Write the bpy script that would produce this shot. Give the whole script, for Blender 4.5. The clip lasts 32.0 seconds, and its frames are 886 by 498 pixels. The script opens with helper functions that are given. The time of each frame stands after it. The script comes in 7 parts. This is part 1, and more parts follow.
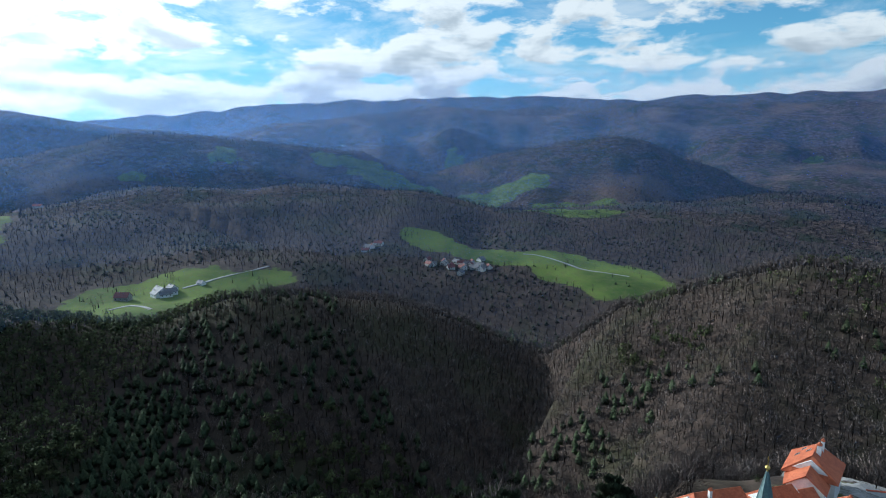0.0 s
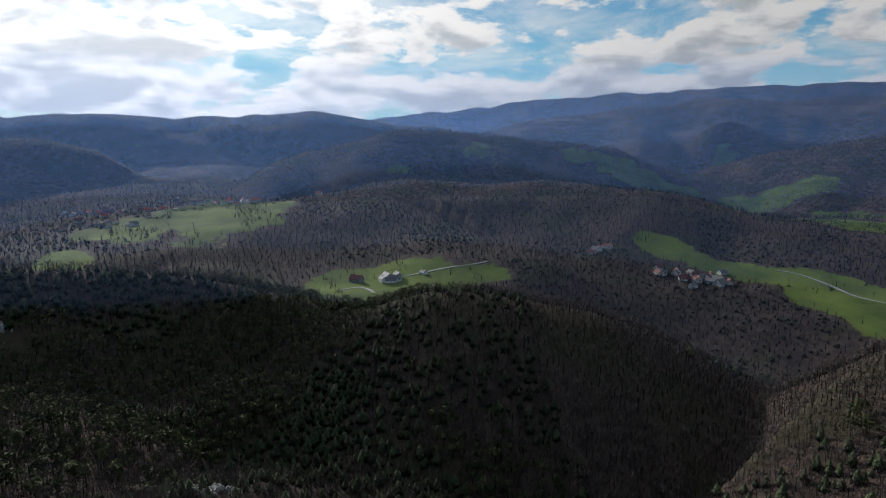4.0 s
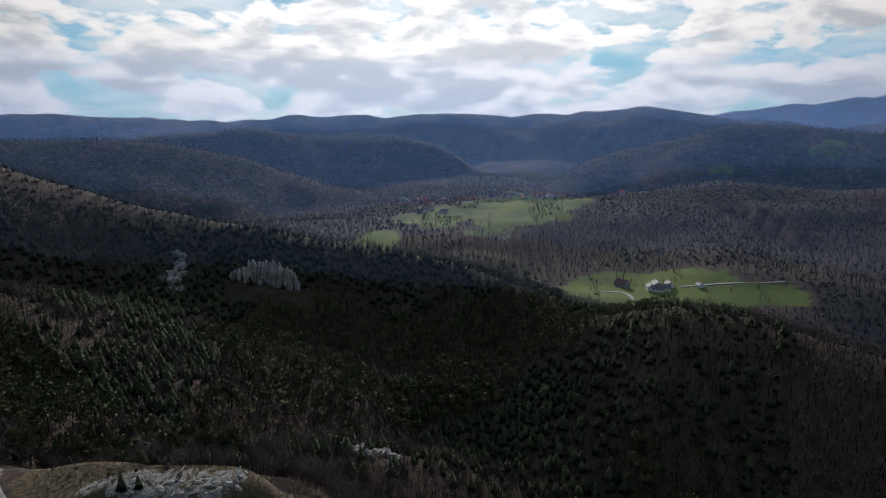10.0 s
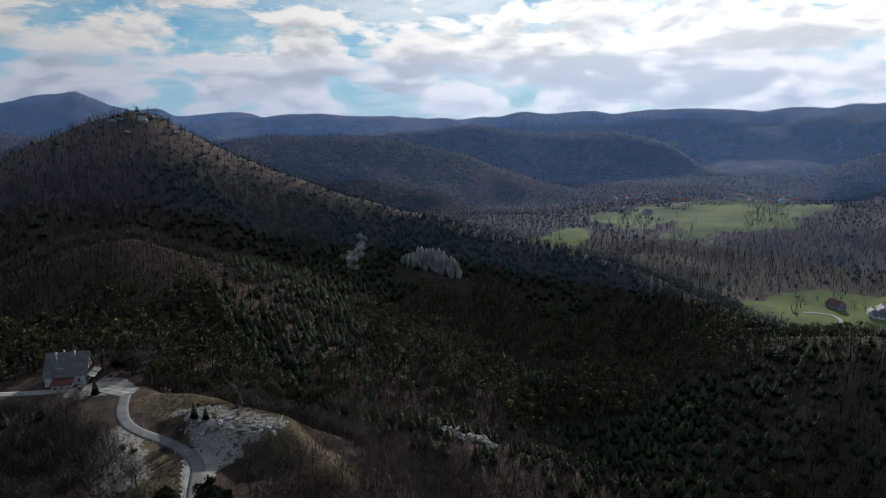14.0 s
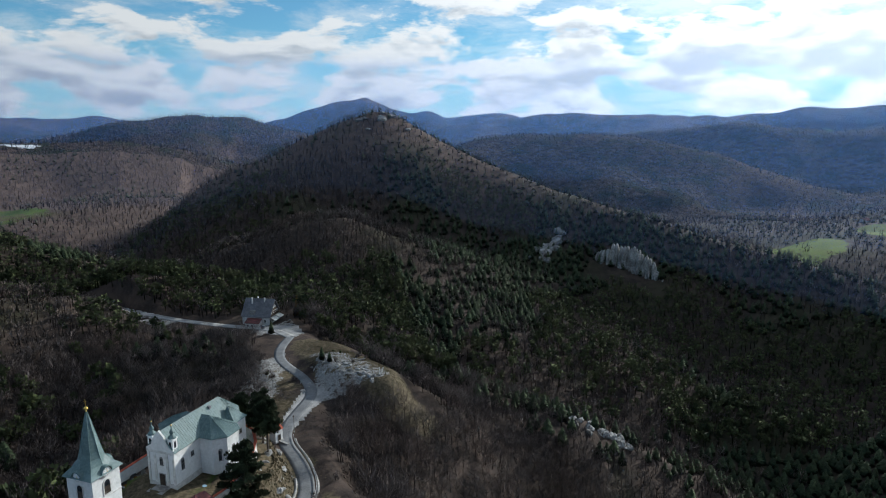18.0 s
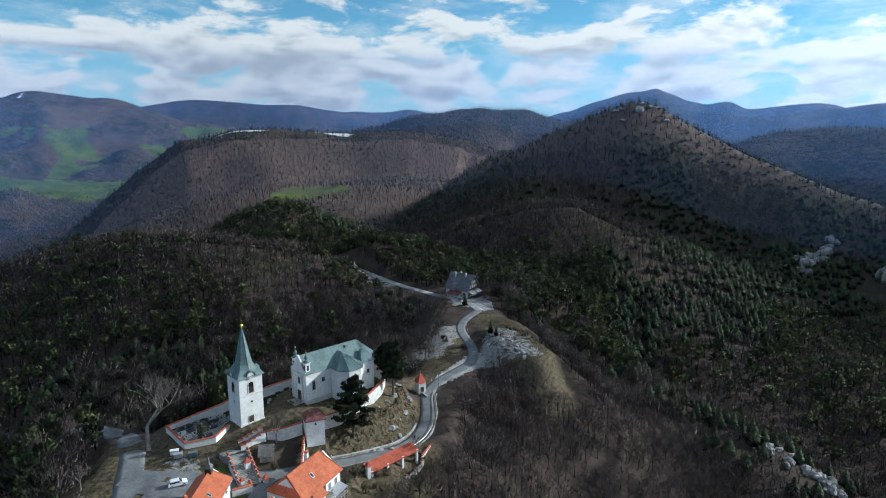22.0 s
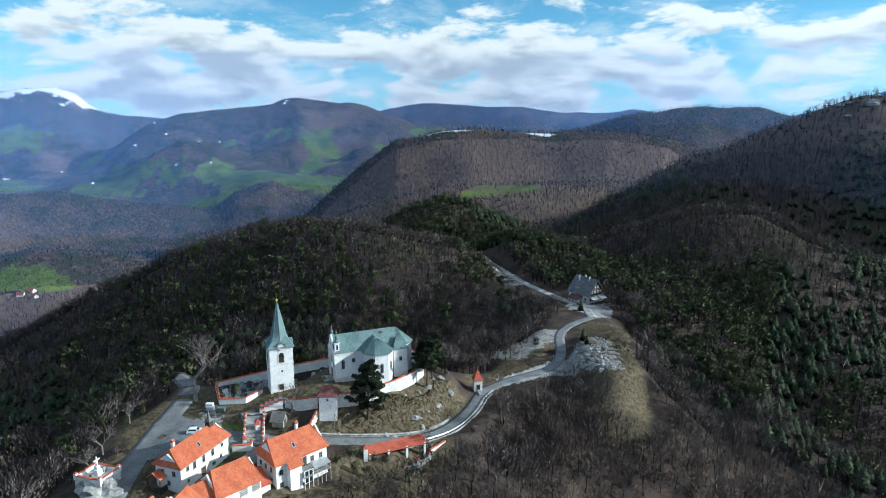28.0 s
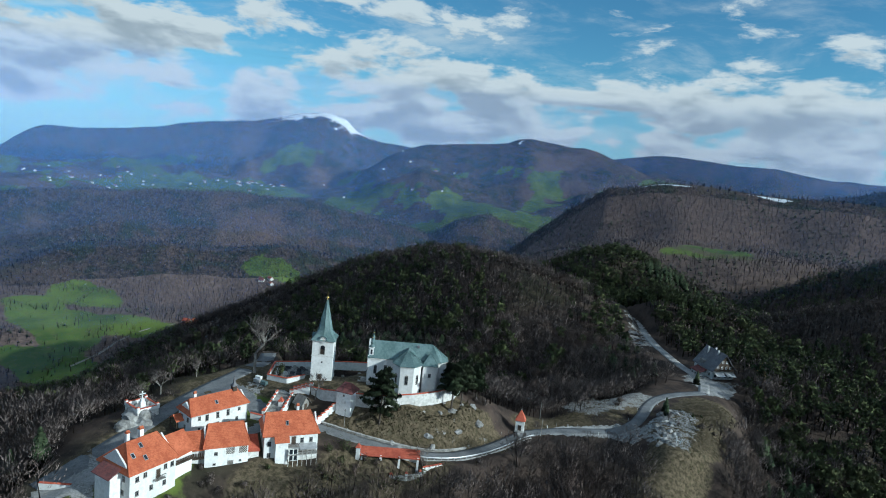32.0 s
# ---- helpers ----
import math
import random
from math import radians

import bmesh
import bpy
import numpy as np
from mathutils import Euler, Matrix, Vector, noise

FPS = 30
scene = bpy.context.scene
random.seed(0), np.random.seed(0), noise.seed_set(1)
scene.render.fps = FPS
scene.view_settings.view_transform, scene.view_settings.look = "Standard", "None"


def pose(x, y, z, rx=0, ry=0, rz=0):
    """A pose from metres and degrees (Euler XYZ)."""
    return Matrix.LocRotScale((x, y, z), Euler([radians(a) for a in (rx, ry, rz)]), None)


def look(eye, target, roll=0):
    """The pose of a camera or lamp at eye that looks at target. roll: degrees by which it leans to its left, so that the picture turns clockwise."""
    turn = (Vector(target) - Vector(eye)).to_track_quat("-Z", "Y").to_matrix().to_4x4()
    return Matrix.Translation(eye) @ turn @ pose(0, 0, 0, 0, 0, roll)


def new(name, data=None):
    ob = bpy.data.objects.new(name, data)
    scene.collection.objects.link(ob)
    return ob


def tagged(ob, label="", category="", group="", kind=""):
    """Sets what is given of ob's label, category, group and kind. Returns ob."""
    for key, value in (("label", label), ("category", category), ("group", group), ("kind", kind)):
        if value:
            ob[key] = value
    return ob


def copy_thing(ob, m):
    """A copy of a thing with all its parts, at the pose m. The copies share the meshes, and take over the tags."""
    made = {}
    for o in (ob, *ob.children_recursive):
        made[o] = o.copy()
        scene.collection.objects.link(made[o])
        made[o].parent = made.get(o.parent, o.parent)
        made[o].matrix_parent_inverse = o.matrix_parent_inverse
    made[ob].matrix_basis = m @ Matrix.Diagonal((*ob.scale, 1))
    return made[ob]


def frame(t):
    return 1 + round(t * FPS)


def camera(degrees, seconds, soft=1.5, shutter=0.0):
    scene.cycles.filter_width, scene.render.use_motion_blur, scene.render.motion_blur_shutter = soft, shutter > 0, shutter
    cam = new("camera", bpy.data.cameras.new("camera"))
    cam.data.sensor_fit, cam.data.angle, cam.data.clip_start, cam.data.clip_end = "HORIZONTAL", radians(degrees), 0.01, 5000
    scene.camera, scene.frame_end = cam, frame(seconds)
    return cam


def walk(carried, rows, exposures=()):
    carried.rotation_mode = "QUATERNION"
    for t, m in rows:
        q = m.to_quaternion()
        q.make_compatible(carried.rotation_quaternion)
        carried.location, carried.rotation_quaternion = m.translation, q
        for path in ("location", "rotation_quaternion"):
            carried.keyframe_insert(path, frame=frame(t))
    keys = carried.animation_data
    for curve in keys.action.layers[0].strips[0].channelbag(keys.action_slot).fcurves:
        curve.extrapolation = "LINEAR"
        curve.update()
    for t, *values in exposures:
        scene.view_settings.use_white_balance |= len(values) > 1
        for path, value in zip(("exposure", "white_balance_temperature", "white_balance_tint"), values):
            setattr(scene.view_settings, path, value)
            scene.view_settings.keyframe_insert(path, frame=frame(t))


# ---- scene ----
cam = camera(71.39, 32.0, 1.0)
# seconds; place; turn to the left of +y, tilt and lean in degrees
PATH = [
    (0, -58.12, 89.56, 84.18, -117.452, -9.446, -0.197),
    (0.5, -58.23, 84.35, 84.33, -113.939, -9.524, -0.077),
    (1, -58.74, 78.23, 85.22, -110.391, -9.637, 0.020),
    (1.5, -59.42, 69.85, 86.41, -107.048, -9.758, 0.039),
    (2, -60.04, 61.00, 87.12, -104.118, -9.826, -0.027),
    (2.5, -60.57, 54.22, 87.23, -101.595, -9.825, -0.067),
    (4.5, -60.07, 27.54, 90.64, -90.009, -10.035, -0.040),
    (5, -59.00, 21.46, 90.40, -87.191, -10.087, -0.042),
    (5.5, -58.58, 15.52, 90.46, -84.526, -10.114, -0.035),
    (6, -57.99, 9.42, 90.83, -81.870, -10.125, -0.016),
    (6.5, -57.16, 3.56, 91.06, -79.296, -10.110, 0.020),
    (7, -56.13, -2.03, 91.18, -76.880, -10.117, 0.027),
    (7.5, -54.37, -7.88, 91.33, -74.434, -10.153, -0.028),
    (8, -51.99, -13.93, 91.28, -71.926, -10.166, -0.075),
    (8.5, -49.42, -19.82, 91.53, -69.452, -10.209, -0.067),
    (9, -46.68, -25.83, 92.23, -66.968, -10.290, -0.046),
    (9.5, -43.55, -32.38, 92.54, -64.441, -10.325, -0.026),
    (10, -40.05, -39.09, 92.38, -61.949, -10.322, 0.004),
    (10.5, -36.36, -45.58, 92.33, -59.523, -10.334, 0.064),
    (11, -32.66, -52.17, 92.38, -57.049, -10.355, 0.113),
    (11.5, -28.86, -58.68, 92.34, -54.430, -10.383, 0.139),
    (12, -24.57, -64.95, 92.23, -51.649, -10.436, 0.158),
    (12.5, -20.00, -71.67, 92.06, -48.835, -10.476, 0.127),
    (13, -15.47, -78.72, 91.90, -46.144, -10.508, 0.091),
    (13.5, -10.70, -85.30, 91.67, -43.349, -10.559, 0.086),
    (14, -5.68, -91.45, 91.21, -40.138, -10.601, 0.034),
    (14.5, -0.80, -97.54, 90.88, -36.622, -10.641, -0.020),
    (15, 4.03, -103.89, 90.42, -33.055, -10.636, -0.080),
    (15.5, 9.14, -110.67, 89.02, -29.537, -10.488, -0.262),
    (17.5, 31.20, -128.15, 86.59, -18.875, -10.514, -0.221),
    (18, 37.34, -131.60, 86.18, -16.036, -10.513, -0.212),
    (18.5, 43.93, -134.74, 85.95, -13.169, -10.577, -0.151),
    (19, 50.72, -137.71, 85.70, -10.114, -10.641, -0.091),
    (19.5, 57.18, -140.32, 85.52, -6.826, -10.719, -0.014),
    (20, 63.05, -142.25, 85.44, -3.468, -10.842, 0.100),
    (20.5, 68.43, -143.55, 85.53, -0.122, -11.024, 0.253),
    (21, 73.52, -144.45, 85.49, 3.387, -11.188, 0.321),
    (21.5, 78.01, -145.08, 84.95, 7.073, -11.227, 0.222),
    (22, 81.19, -145.58, 84.25, 10.246, -11.144, 0.123),
    (22.5, 83.01, -145.74, 84.02, 12.534, -11.129, 0.083),
    (23, 83.76, -145.40, 83.81, 14.262, -11.156, 0.023),
    (23.5, 84.67, -144.81, 83.12, 15.767, -11.075, -0.038),
    (24, 87.31, -143.92, 82.58, 17.322, -11.013, -0.042),
    (24.5, 91.74, -142.42, 83.04, 19.078, -11.201, 0.031),
    (25, 96.86, -140.65, 83.57, 20.790, -11.395, 0.096),
    (25.5, 101.61, -138.85, 82.75, 22.189, -11.210, 0.121),
    (27.5, 124.19, -127.48, 80.67, 28.696, -10.826, -0.092),
    (28, 131.07, -123.87, 81.26, 30.996, -11.021, -0.056),
    (28.5, 136.75, -119.65, 81.06, 33.769, -11.096, -0.089),
    (29, 141.91, -115.48, 80.66, 36.631, -11.170, -0.147),
    (29.5, 147.24, -111.53, 80.50, 39.289, -11.275, -0.181),
    (30, 152.62, -107.44, 80.53, 41.865, -10.897, -0.246),
    (30.5, 158.10, -103.19, 80.39, 44.368, -9.628, -0.262),
    (31, 163.77, -99.00, 79.95, 46.791, -8.371, -0.155),
    (31.5, 169.43, -94.95, 79.51, 49.236, -8.168, -0.077),
    (31.75, 172.28, -93.22, 79.44, 50.679, -8.127, 1.829),
    (32, 175.13, -91.49, 79.38, 52.122, -8.087, 5.700),
]
EXPOSURES = [(0, 0.12, 5500, 2), (2.5, -0.05, 5900, 6), (5, -0.68, 6450, 12), (13, -0.66, 6450, 12), (15.5, -0.34, 6300, 10), (19, -0.06, 5800, 5), (21, 0.0, 5700, 4), (23, 0.18, 5600, 3), (26, 0.32, 5550, 1), (30, 0.36, 5450, -1), (32, -0.16, 5400, -3)]
walk(cam, [(t, pose(x, y, z, 0, 0, yaw) @ pose(0, 0, 0, 90 + tilt) @ pose(0, 0, 0, 0, 0, lean)) for t, x, y, z, yaw, tilt, lean in PATH], EXPOSURES)

# ---- sun and sky ----
SUN_AZ, SUN_EL = radians(29), radians(22)
SUN_DIR = Vector((math.cos(SUN_AZ) * math.cos(SUN_EL), math.sin(SUN_AZ) * math.cos(SUN_EL), math.sin(SUN_EL)))
sun_data = bpy.data.lights.new("sun", "SUN")
sun_data.energy, sun_data.angle, sun_data.color = 5.0, radians(0.6), (1.0, 0.95, 0.86)
sun = new("sun", sun_data)
sun.matrix_world = look(SUN_DIR * 300, (0, 0, 0))


class Nodes:
    """A short way to write node trees."""

    def __init__(self, tree):
        self.tree = tree
        tree.nodes.clear()

    def add(self, kind, inputs=None, **values):
        node = self.tree.nodes.new(kind)
        for key, value in values.items():
            if key == "operation":
                node.operation = value
            elif key == "blend":
                node.blend_type = value
            elif key == "data":
                node.data_type = value
            elif key == "attribute":
                node.attribute_name = value
        for key, value in (inputs or {}).items():
            self.put(node.inputs[key], value)
        return node

    def put(self, socket, value):
        if isinstance(value, bpy.types.NodeSocket):
            self.tree.links.new(value, socket)
        elif isinstance(value, tuple) and len(value) == 3 and socket.type == "RGBA":
            socket.default_value = (*value, 1)
        else:
            socket.default_value = value

    def math(self, op, a, b=0.0, c=0.0):
        return self.add("ShaderNodeMath", {0: a, 1: b, 2: c}, operation=op).outputs[0]

    def vec(self, op, a, b=(0, 0, 0)):
        node = self.add("ShaderNodeVectorMath", {0: a, 1: b}, operation=op)
        return node.outputs["Value"] if op in ("DOT_PRODUCT", "LENGTH") else node.outputs[0]

    def noise(self, scale, detail=4.0, rough=0.55, vector=None, distortion=0.0):
        inputs = {"Scale": scale, "Detail": detail, "Roughness": rough, "Distortion": distortion}
        if vector is not None:
            inputs["Vector"] = vector
        return self.add("ShaderNodeTexNoise", inputs).outputs[0]

    def ramp(self, value, low, high, a=0.0, b=1.0):
        node = self.add("ShaderNodeMapRange", {0: value, 1: low, 2: high, 3: a, 4: b})
        return node.outputs[0]

    def smooth(self, value, low, high, a=0.0, b=1.0):
        node = self.add("ShaderNodeMapRange", {0: value, 1: low, 2: high, 3: a, 4: b})
        node.interpolation_type = "SMOOTHSTEP"
        return node.outputs[0]

    def mix(self, factor, a, b, blend="MIX"):
        node = self.tree.nodes.new("ShaderNodeMix")
        node.data_type, node.blend_type = "RGBA", blend
        self.put(node.inputs[0], factor)
        self.put(node.inputs[6], a)
        self.put(node.inputs[7], b)
        return node.outputs[2]


world = bpy.data.worlds.new("sky")
scene.world = world
world.use_nodes = True
n = Nodes(world.node_tree)
way = n.add("ShaderNodeTexCoord").outputs["Generated"]
sky = n.add("ShaderNodeTexSky")
sky.sky_type, sky.sun_disc = "NISHITA", False
sky.sun_elevation, sky.sun_rotation = SUN_EL, math.pi / 2 - SUN_AZ
sky.altitude, sky.air_density, sky.dust_density, sky.ozone_density = 800, 1.0, 0.3, 2.2
split = n.add("ShaderNodeSeparateXYZ", {0: way})
height = n.math("MAXIMUM", split.outputs[2], 0.0)
# high clouds lie on a level sheet, so they crowd together towards the horizon
lift = n.math("ADD", height, 0.20)
flat = n.add("ShaderNodeCombineXYZ", {0: n.math("DIVIDE", split.outputs[0], lift), 1: n.math("DIVIDE", split.outputs[1], lift), 2: 0.0}).outputs[0]
sunward = n.math("MAXIMUM", n.vec("DOT_PRODUCT", way, tuple(SUN_DIR)), 0.0)
near_sun = n.math("POWER", sunward, 6.0)
big = n.noise(0.75, 3.0, 0.5, flat)


def puffs(raised, stretch):
    """Heaped clouds, seen a little higher or lower in the sky."""
    spot = n.add("ShaderNodeCombineXYZ", {0: split.outputs[0], 1: split.outputs[1], 2: n.math("MULTIPLY", n.math("ADD", height, raised), stretch)}).outputs[0]
    return n.noise(8.0, 9.0, 0.57, spot, 0.2)


body, above = puffs(0.0, 2.7), puffs(0.016, 2.7)
veil = n.noise(2.2, 8.0, 0.62, flat, 0.4)
bank = n.math("MULTIPLY", n.smooth(height, 0.0, 0.05), n.smooth(height, 0.24, 0.10))
amount = n.math("ADD", n.math("MULTIPLY", big, 0.42), n.math("MULTIPLY", body, 0.80))
amount = n.math("ADD", amount, n.math("MULTIPLY", near_sun, 0.09))
amount = n.math("ADD", amount, n.math("MULTIPLY", bank, 0.085))
heap = n.smooth(amount, 0.615, 0.705)
cirrus = n.math("MULTIPLY", n.smooth(n.math("ADD", veil, n.math("MULTIPLY", near_sun, 0.16)), 0.44, 0.74), 0.6)
cover = n.math("MAXIMUM", heap, cirrus)
cover = n.math("MULTIPLY", cover, n.smooth(height, 0.0, 0.03))
# the undersides are in their own shade
thick = n.smooth(n.math("ADD", n.math("MULTIPLY", n.math("SUBTRACT", above, body), 2.6), n.math("MULTIPLY", n.math("SUBTRACT", amount, 0.70), 2.4)), -0.12, 0.38)
thick = n.math("MULTIPLY", thick, heap)
glow = n.math("ADD", n.math("MULTIPLY", near_sun, 9.0), n.math("ADD", n.math("MULTIPLY", n.math("POWER", sunward, 2.0), 2.2), 6.4))
shade = n.math("MULTIPLY", glow, n.ramp(thick, 0.0, 1.0, 1.10, 0.70))
tone = n.mix(thick, (1.0, 0.985, 0.96), (0.90, 0.95, 1.0))
cloud = n.mix(1.0, tone, n.add("ShaderNodeCombineColor", {0: shade, 1: shade, 2: shade}).outputs[0], "MULTIPLY")
haze = n.smooth(height, 0.16, 0.0)
pure = n.mix(1.0, sky.outputs[0], (0.68, 1.0, 1.04), "MULTIPLY")
clear = n.mix(n.math("MULTIPLY", haze, 0.5), pure, (4.6, 6.8, 8.2))
final = n.mix(cover, clear, cloud)
back = n.add("ShaderNodeBackground", {"Color": final, "Strength": 0.105})
n.tree.links.new(back.outputs[0], n.add("ShaderNodeOutputWorld").inputs[0])


# haze between the hills, put in as faint blue sheets scattering sun and sky
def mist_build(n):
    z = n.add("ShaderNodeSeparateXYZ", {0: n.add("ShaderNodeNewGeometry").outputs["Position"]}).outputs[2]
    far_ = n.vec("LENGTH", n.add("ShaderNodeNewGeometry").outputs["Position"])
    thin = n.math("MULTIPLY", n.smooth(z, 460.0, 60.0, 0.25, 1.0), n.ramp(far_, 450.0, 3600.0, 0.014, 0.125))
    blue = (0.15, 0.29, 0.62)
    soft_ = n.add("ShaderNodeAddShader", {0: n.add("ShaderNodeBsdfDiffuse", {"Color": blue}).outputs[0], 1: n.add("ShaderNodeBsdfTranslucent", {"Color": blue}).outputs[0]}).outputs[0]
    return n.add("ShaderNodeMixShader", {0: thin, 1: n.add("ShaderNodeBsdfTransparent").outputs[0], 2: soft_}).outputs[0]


# ---- materials ----
def material(name, build):
    m = bpy.data.materials.new(name)
    m.use_nodes = True
    nodes = Nodes(m.node_tree)
    shader = build(nodes)
    nodes.tree.links.new(shader, nodes.add("ShaderNodeOutputMaterial").inputs[0])
    return m


def principled(n, color, rough=0.8, metal=0.0, normal=None, spec=0.3):
    inputs = {"Base Color": color, "Roughness": rough, "Metallic": metal, "Specular IOR Level": spec}
    if normal is not None:
        inputs["Normal"] = normal
    return n.add("ShaderNodeBsdfPrincipled", inputs).outputs[0]


def bump(n, value, strength=0.4, distance=0.05):
    return n.add("ShaderNodeBump", {"Height": value, "Strength": strength, "Distance": distance}).outputs[0]


def here(n):
    return n.add("ShaderNodeNewGeometry").outputs["Position"]


def two_scale(name, dark, light, small, large, rough=0.85, relief=0.3, depth=0.03, stain=None, metal=0.0):
    """Grain at one scale, patches at another, and a fine relief."""

    def build(n):
        p = here(n)
        fine, broad = n.noise(small, 5, 0.6, p), n.noise(large, 4, 0.55, p)
        color = n.mix(n.smooth(n.math("ADD", n.math("MULTIPLY", fine, 0.5), n.math("MULTIPLY", broad, 0.5)), 0.36, 0.64), dark, light)
        if stain:
            color = n.mix(n.smooth(n.noise(large * 2.3, 5, 0.65, p), 0.56, 0.72, 0, 0.7), color, stain)
        vary = n.add("ShaderNodeObjectInfo").outputs["Random"]
        value = n.ramp(vary, 0, 1, 0.88, 1.1)
        color = n.mix(1.0, color, n.add("ShaderNodeCombineColor", {0: value, 1: value, 2: value}).outputs[0], "MULTIPLY")
        return principled(n, color, n.ramp(broad, 0.3, 0.7, rough - 0.08, min(1, rough + 0.08)), metal, bump(n, fine, relief, depth))

    return material(name, build)


def ground_build(n):
    p = here(n)
    fine, mid, broad = n.noise(0.9, 6, 0.62, p), n.noise(0.12, 5, 0.6, p), n.noise(0.012, 4, 0.55, p)
    litter = n.mix(n.smooth(mid, 0.35, 0.65), (0.034, 0.027, 0.024), (0.082, 0.060, 0.049))
    litter = n.mix(n.smooth(fine, 0.5, 0.75, 0, 0.6), litter, (0.095, 0.075, 0.06))
    litter = n.mix(n.smooth(broad, 0.5, 0.65, 0, 0.45), litter, (0.045, 0.052, 0.022))
    green = n.mix(n.smooth(broad, 0.36, 0.62), (0.052, 0.090, 0.018), (0.128, 0.178, 0.034))
    green = n.mix(n.smooth(mid, 0.42, 0.68, 0, 0.45), green, (0.13, 0.125, 0.045))
    green = n.mix(n.smooth(fine, 0.46, 0.74, 0, 0.55), green, (0.045, 0.066, 0.018))
    dry = n.mix(n.smooth(n.noise(0.8, 6, 0.7, p), 0.36, 0.64), (0.052, 0.043, 0.026), (0.150, 0.118, 0.078))
    dry = n.mix(n.smooth(fine, 0.52, 0.7, 0, 0.7), dry, (0.056, 0.056, 0.025))
    gravel = n.mix(n.smooth(n.noise(1.6, 6, 0.7, p), 0.35, 0.65), (0.15, 0.145, 0.138), (0.38, 0.372, 0.355))
    grass = n.add("ShaderNodeAttribute", attribute="grass").outputs["Fac"]
    dried = n.add("ShaderNodeAttribute", attribute="dry").outputs["Fac"]
    stone = n.add("ShaderNodeAttribute", attribute="stone").outputs["Fac"]
    snow = n.add("ShaderNodeAttribute", attribute="snow").outputs["Fac"]
    edge = n.math("MULTIPLY", n.math("SUBTRACT", mid, 0.5), 0.9)
    # leaf lightens far litter, sunlight on the slopes put into its colour
    leaf = n.add("ShaderNodeAttribute", attribute="leaf").outputs["Fac"]
    litter = n.mix(n.math("MULTIPLY", leaf, 0.85), litter, n.mix(n.smooth(mid, 0.35, 0.65), (0.095, 0.067, 0.055), (0.175, 0.125, 0.100)))
    color = n.mix(n.smooth(n.math("ADD", grass, edge), 0.42, 0.58), litter, green)
    color = n.mix(n.smooth(n.math("ADD", dried, edge), 0.42, 0.58), color, dry)
    color = n.mix(n.smooth(n.math("ADD", stone, n.math("MULTIPLY", n.math("SUBTRACT", n.noise(0.3, 6, 0.7, p), 0.5), 1.5)), 0.45, 0.6), color, gravel)
    color = n.mix(n.smooth(n.math("ADD", snow, n.math("MULTIPLY", n.math("SUBTRACT", n.noise(0.02, 6, 0.75, p), 0.5), 2.2)), 0.5, 0.62), color, (0.8, 0.82, 0.85))
    rise = n.math("ADD", n.math("MULTIPLY", fine, 0.25), n.math("MULTIPLY", n.noise(0.25, 5, 0.65, p), 1.0))
    return principled(n, color, 0.95, 0, bump(n, rise, 0.6, 0.5), 0.1)


GROUND = material("ground_cover", ground_build)


def far_build(n):
    """Woods far off: crowns too small to part, with clearings."""
    p = here(n)
    crowns, mid, broad = n.noise(0.10, 6, 0.72, p), n.noise(0.018, 5, 0.6, p), n.noise(0.0035, 4, 0.55, p)
    wood = n.mix(n.smooth(crowns, 0.36, 0.66), (0.022, 0.019, 0.017), (0.118, 0.087, 0.072))
    wood = n.mix(n.smooth(mid, 0.46, 0.6, 0, 0.7), wood, (0.022, 0.036, 0.018))
    wood = n.mix(n.smooth(broad, 0.52, 0.66, 0, 0.6), wood, (0.15, 0.100, 0.072))
    green = n.mix(n.smooth(mid, 0.36, 0.62), (0.062, 0.098, 0.022), (0.115, 0.15, 0.034))
    green = n.mix(n.smooth(crowns, 0.52, 0.62, 0, 0.85), green, (0.03, 0.034, 0.018))
    grass = n.add("ShaderNodeAttribute", attribute="grass").outputs["Fac"]
    snow = n.add("ShaderNodeAttribute", attribute="snow").outputs["Fac"]
    color = n.mix(n.smooth(n.math("ADD", grass, n.math("MULTIPLY", n.math("SUBTRACT", mid, 0.5), 2.0)), 0.45, 0.55), wood, green)
    color = n.mix(n.smooth(n.math("ADD", snow, n.math("MULTIPLY", n.math("SUBTRACT", n.noise(0.012, 6, 0.75, p), 0.5), 2.4)), 0.5, 0.6), color, (0.8, 0.82, 0.85))
    return principled(n, color, 1.0, 0, bump(n, n.math("ADD", crowns, n.math("MULTIPLY", mid, 1.5)), 1.0, 9.0), 0.05)


WOODS = material("distant_woods", far_build)


def leafy(name, dark, light, warm):
    def build(n):
        tone = n.add("ShaderNodeAttribute", attribute="tone").outputs["Fac"]
        p = here(n)
        color = n.mix(tone, dark, light)
        color = n.mix(n.smooth(n.noise(0.03, 3, 0.5, p), 0.5, 0.66, 0, 0.55), color, warm)
        color = n.mix(n.smooth(n.noise(2.2, 3, 0.6, p), 0.45, 0.75, 0, 0.4), color, dark)
        out = n.add("ShaderNodeAttribute", attribute="outward").outputs["Vector"]
        return principled(n, color, 0.9, 0, n.vec("NORMALIZE", out), 0.15)

    return material(name, build)


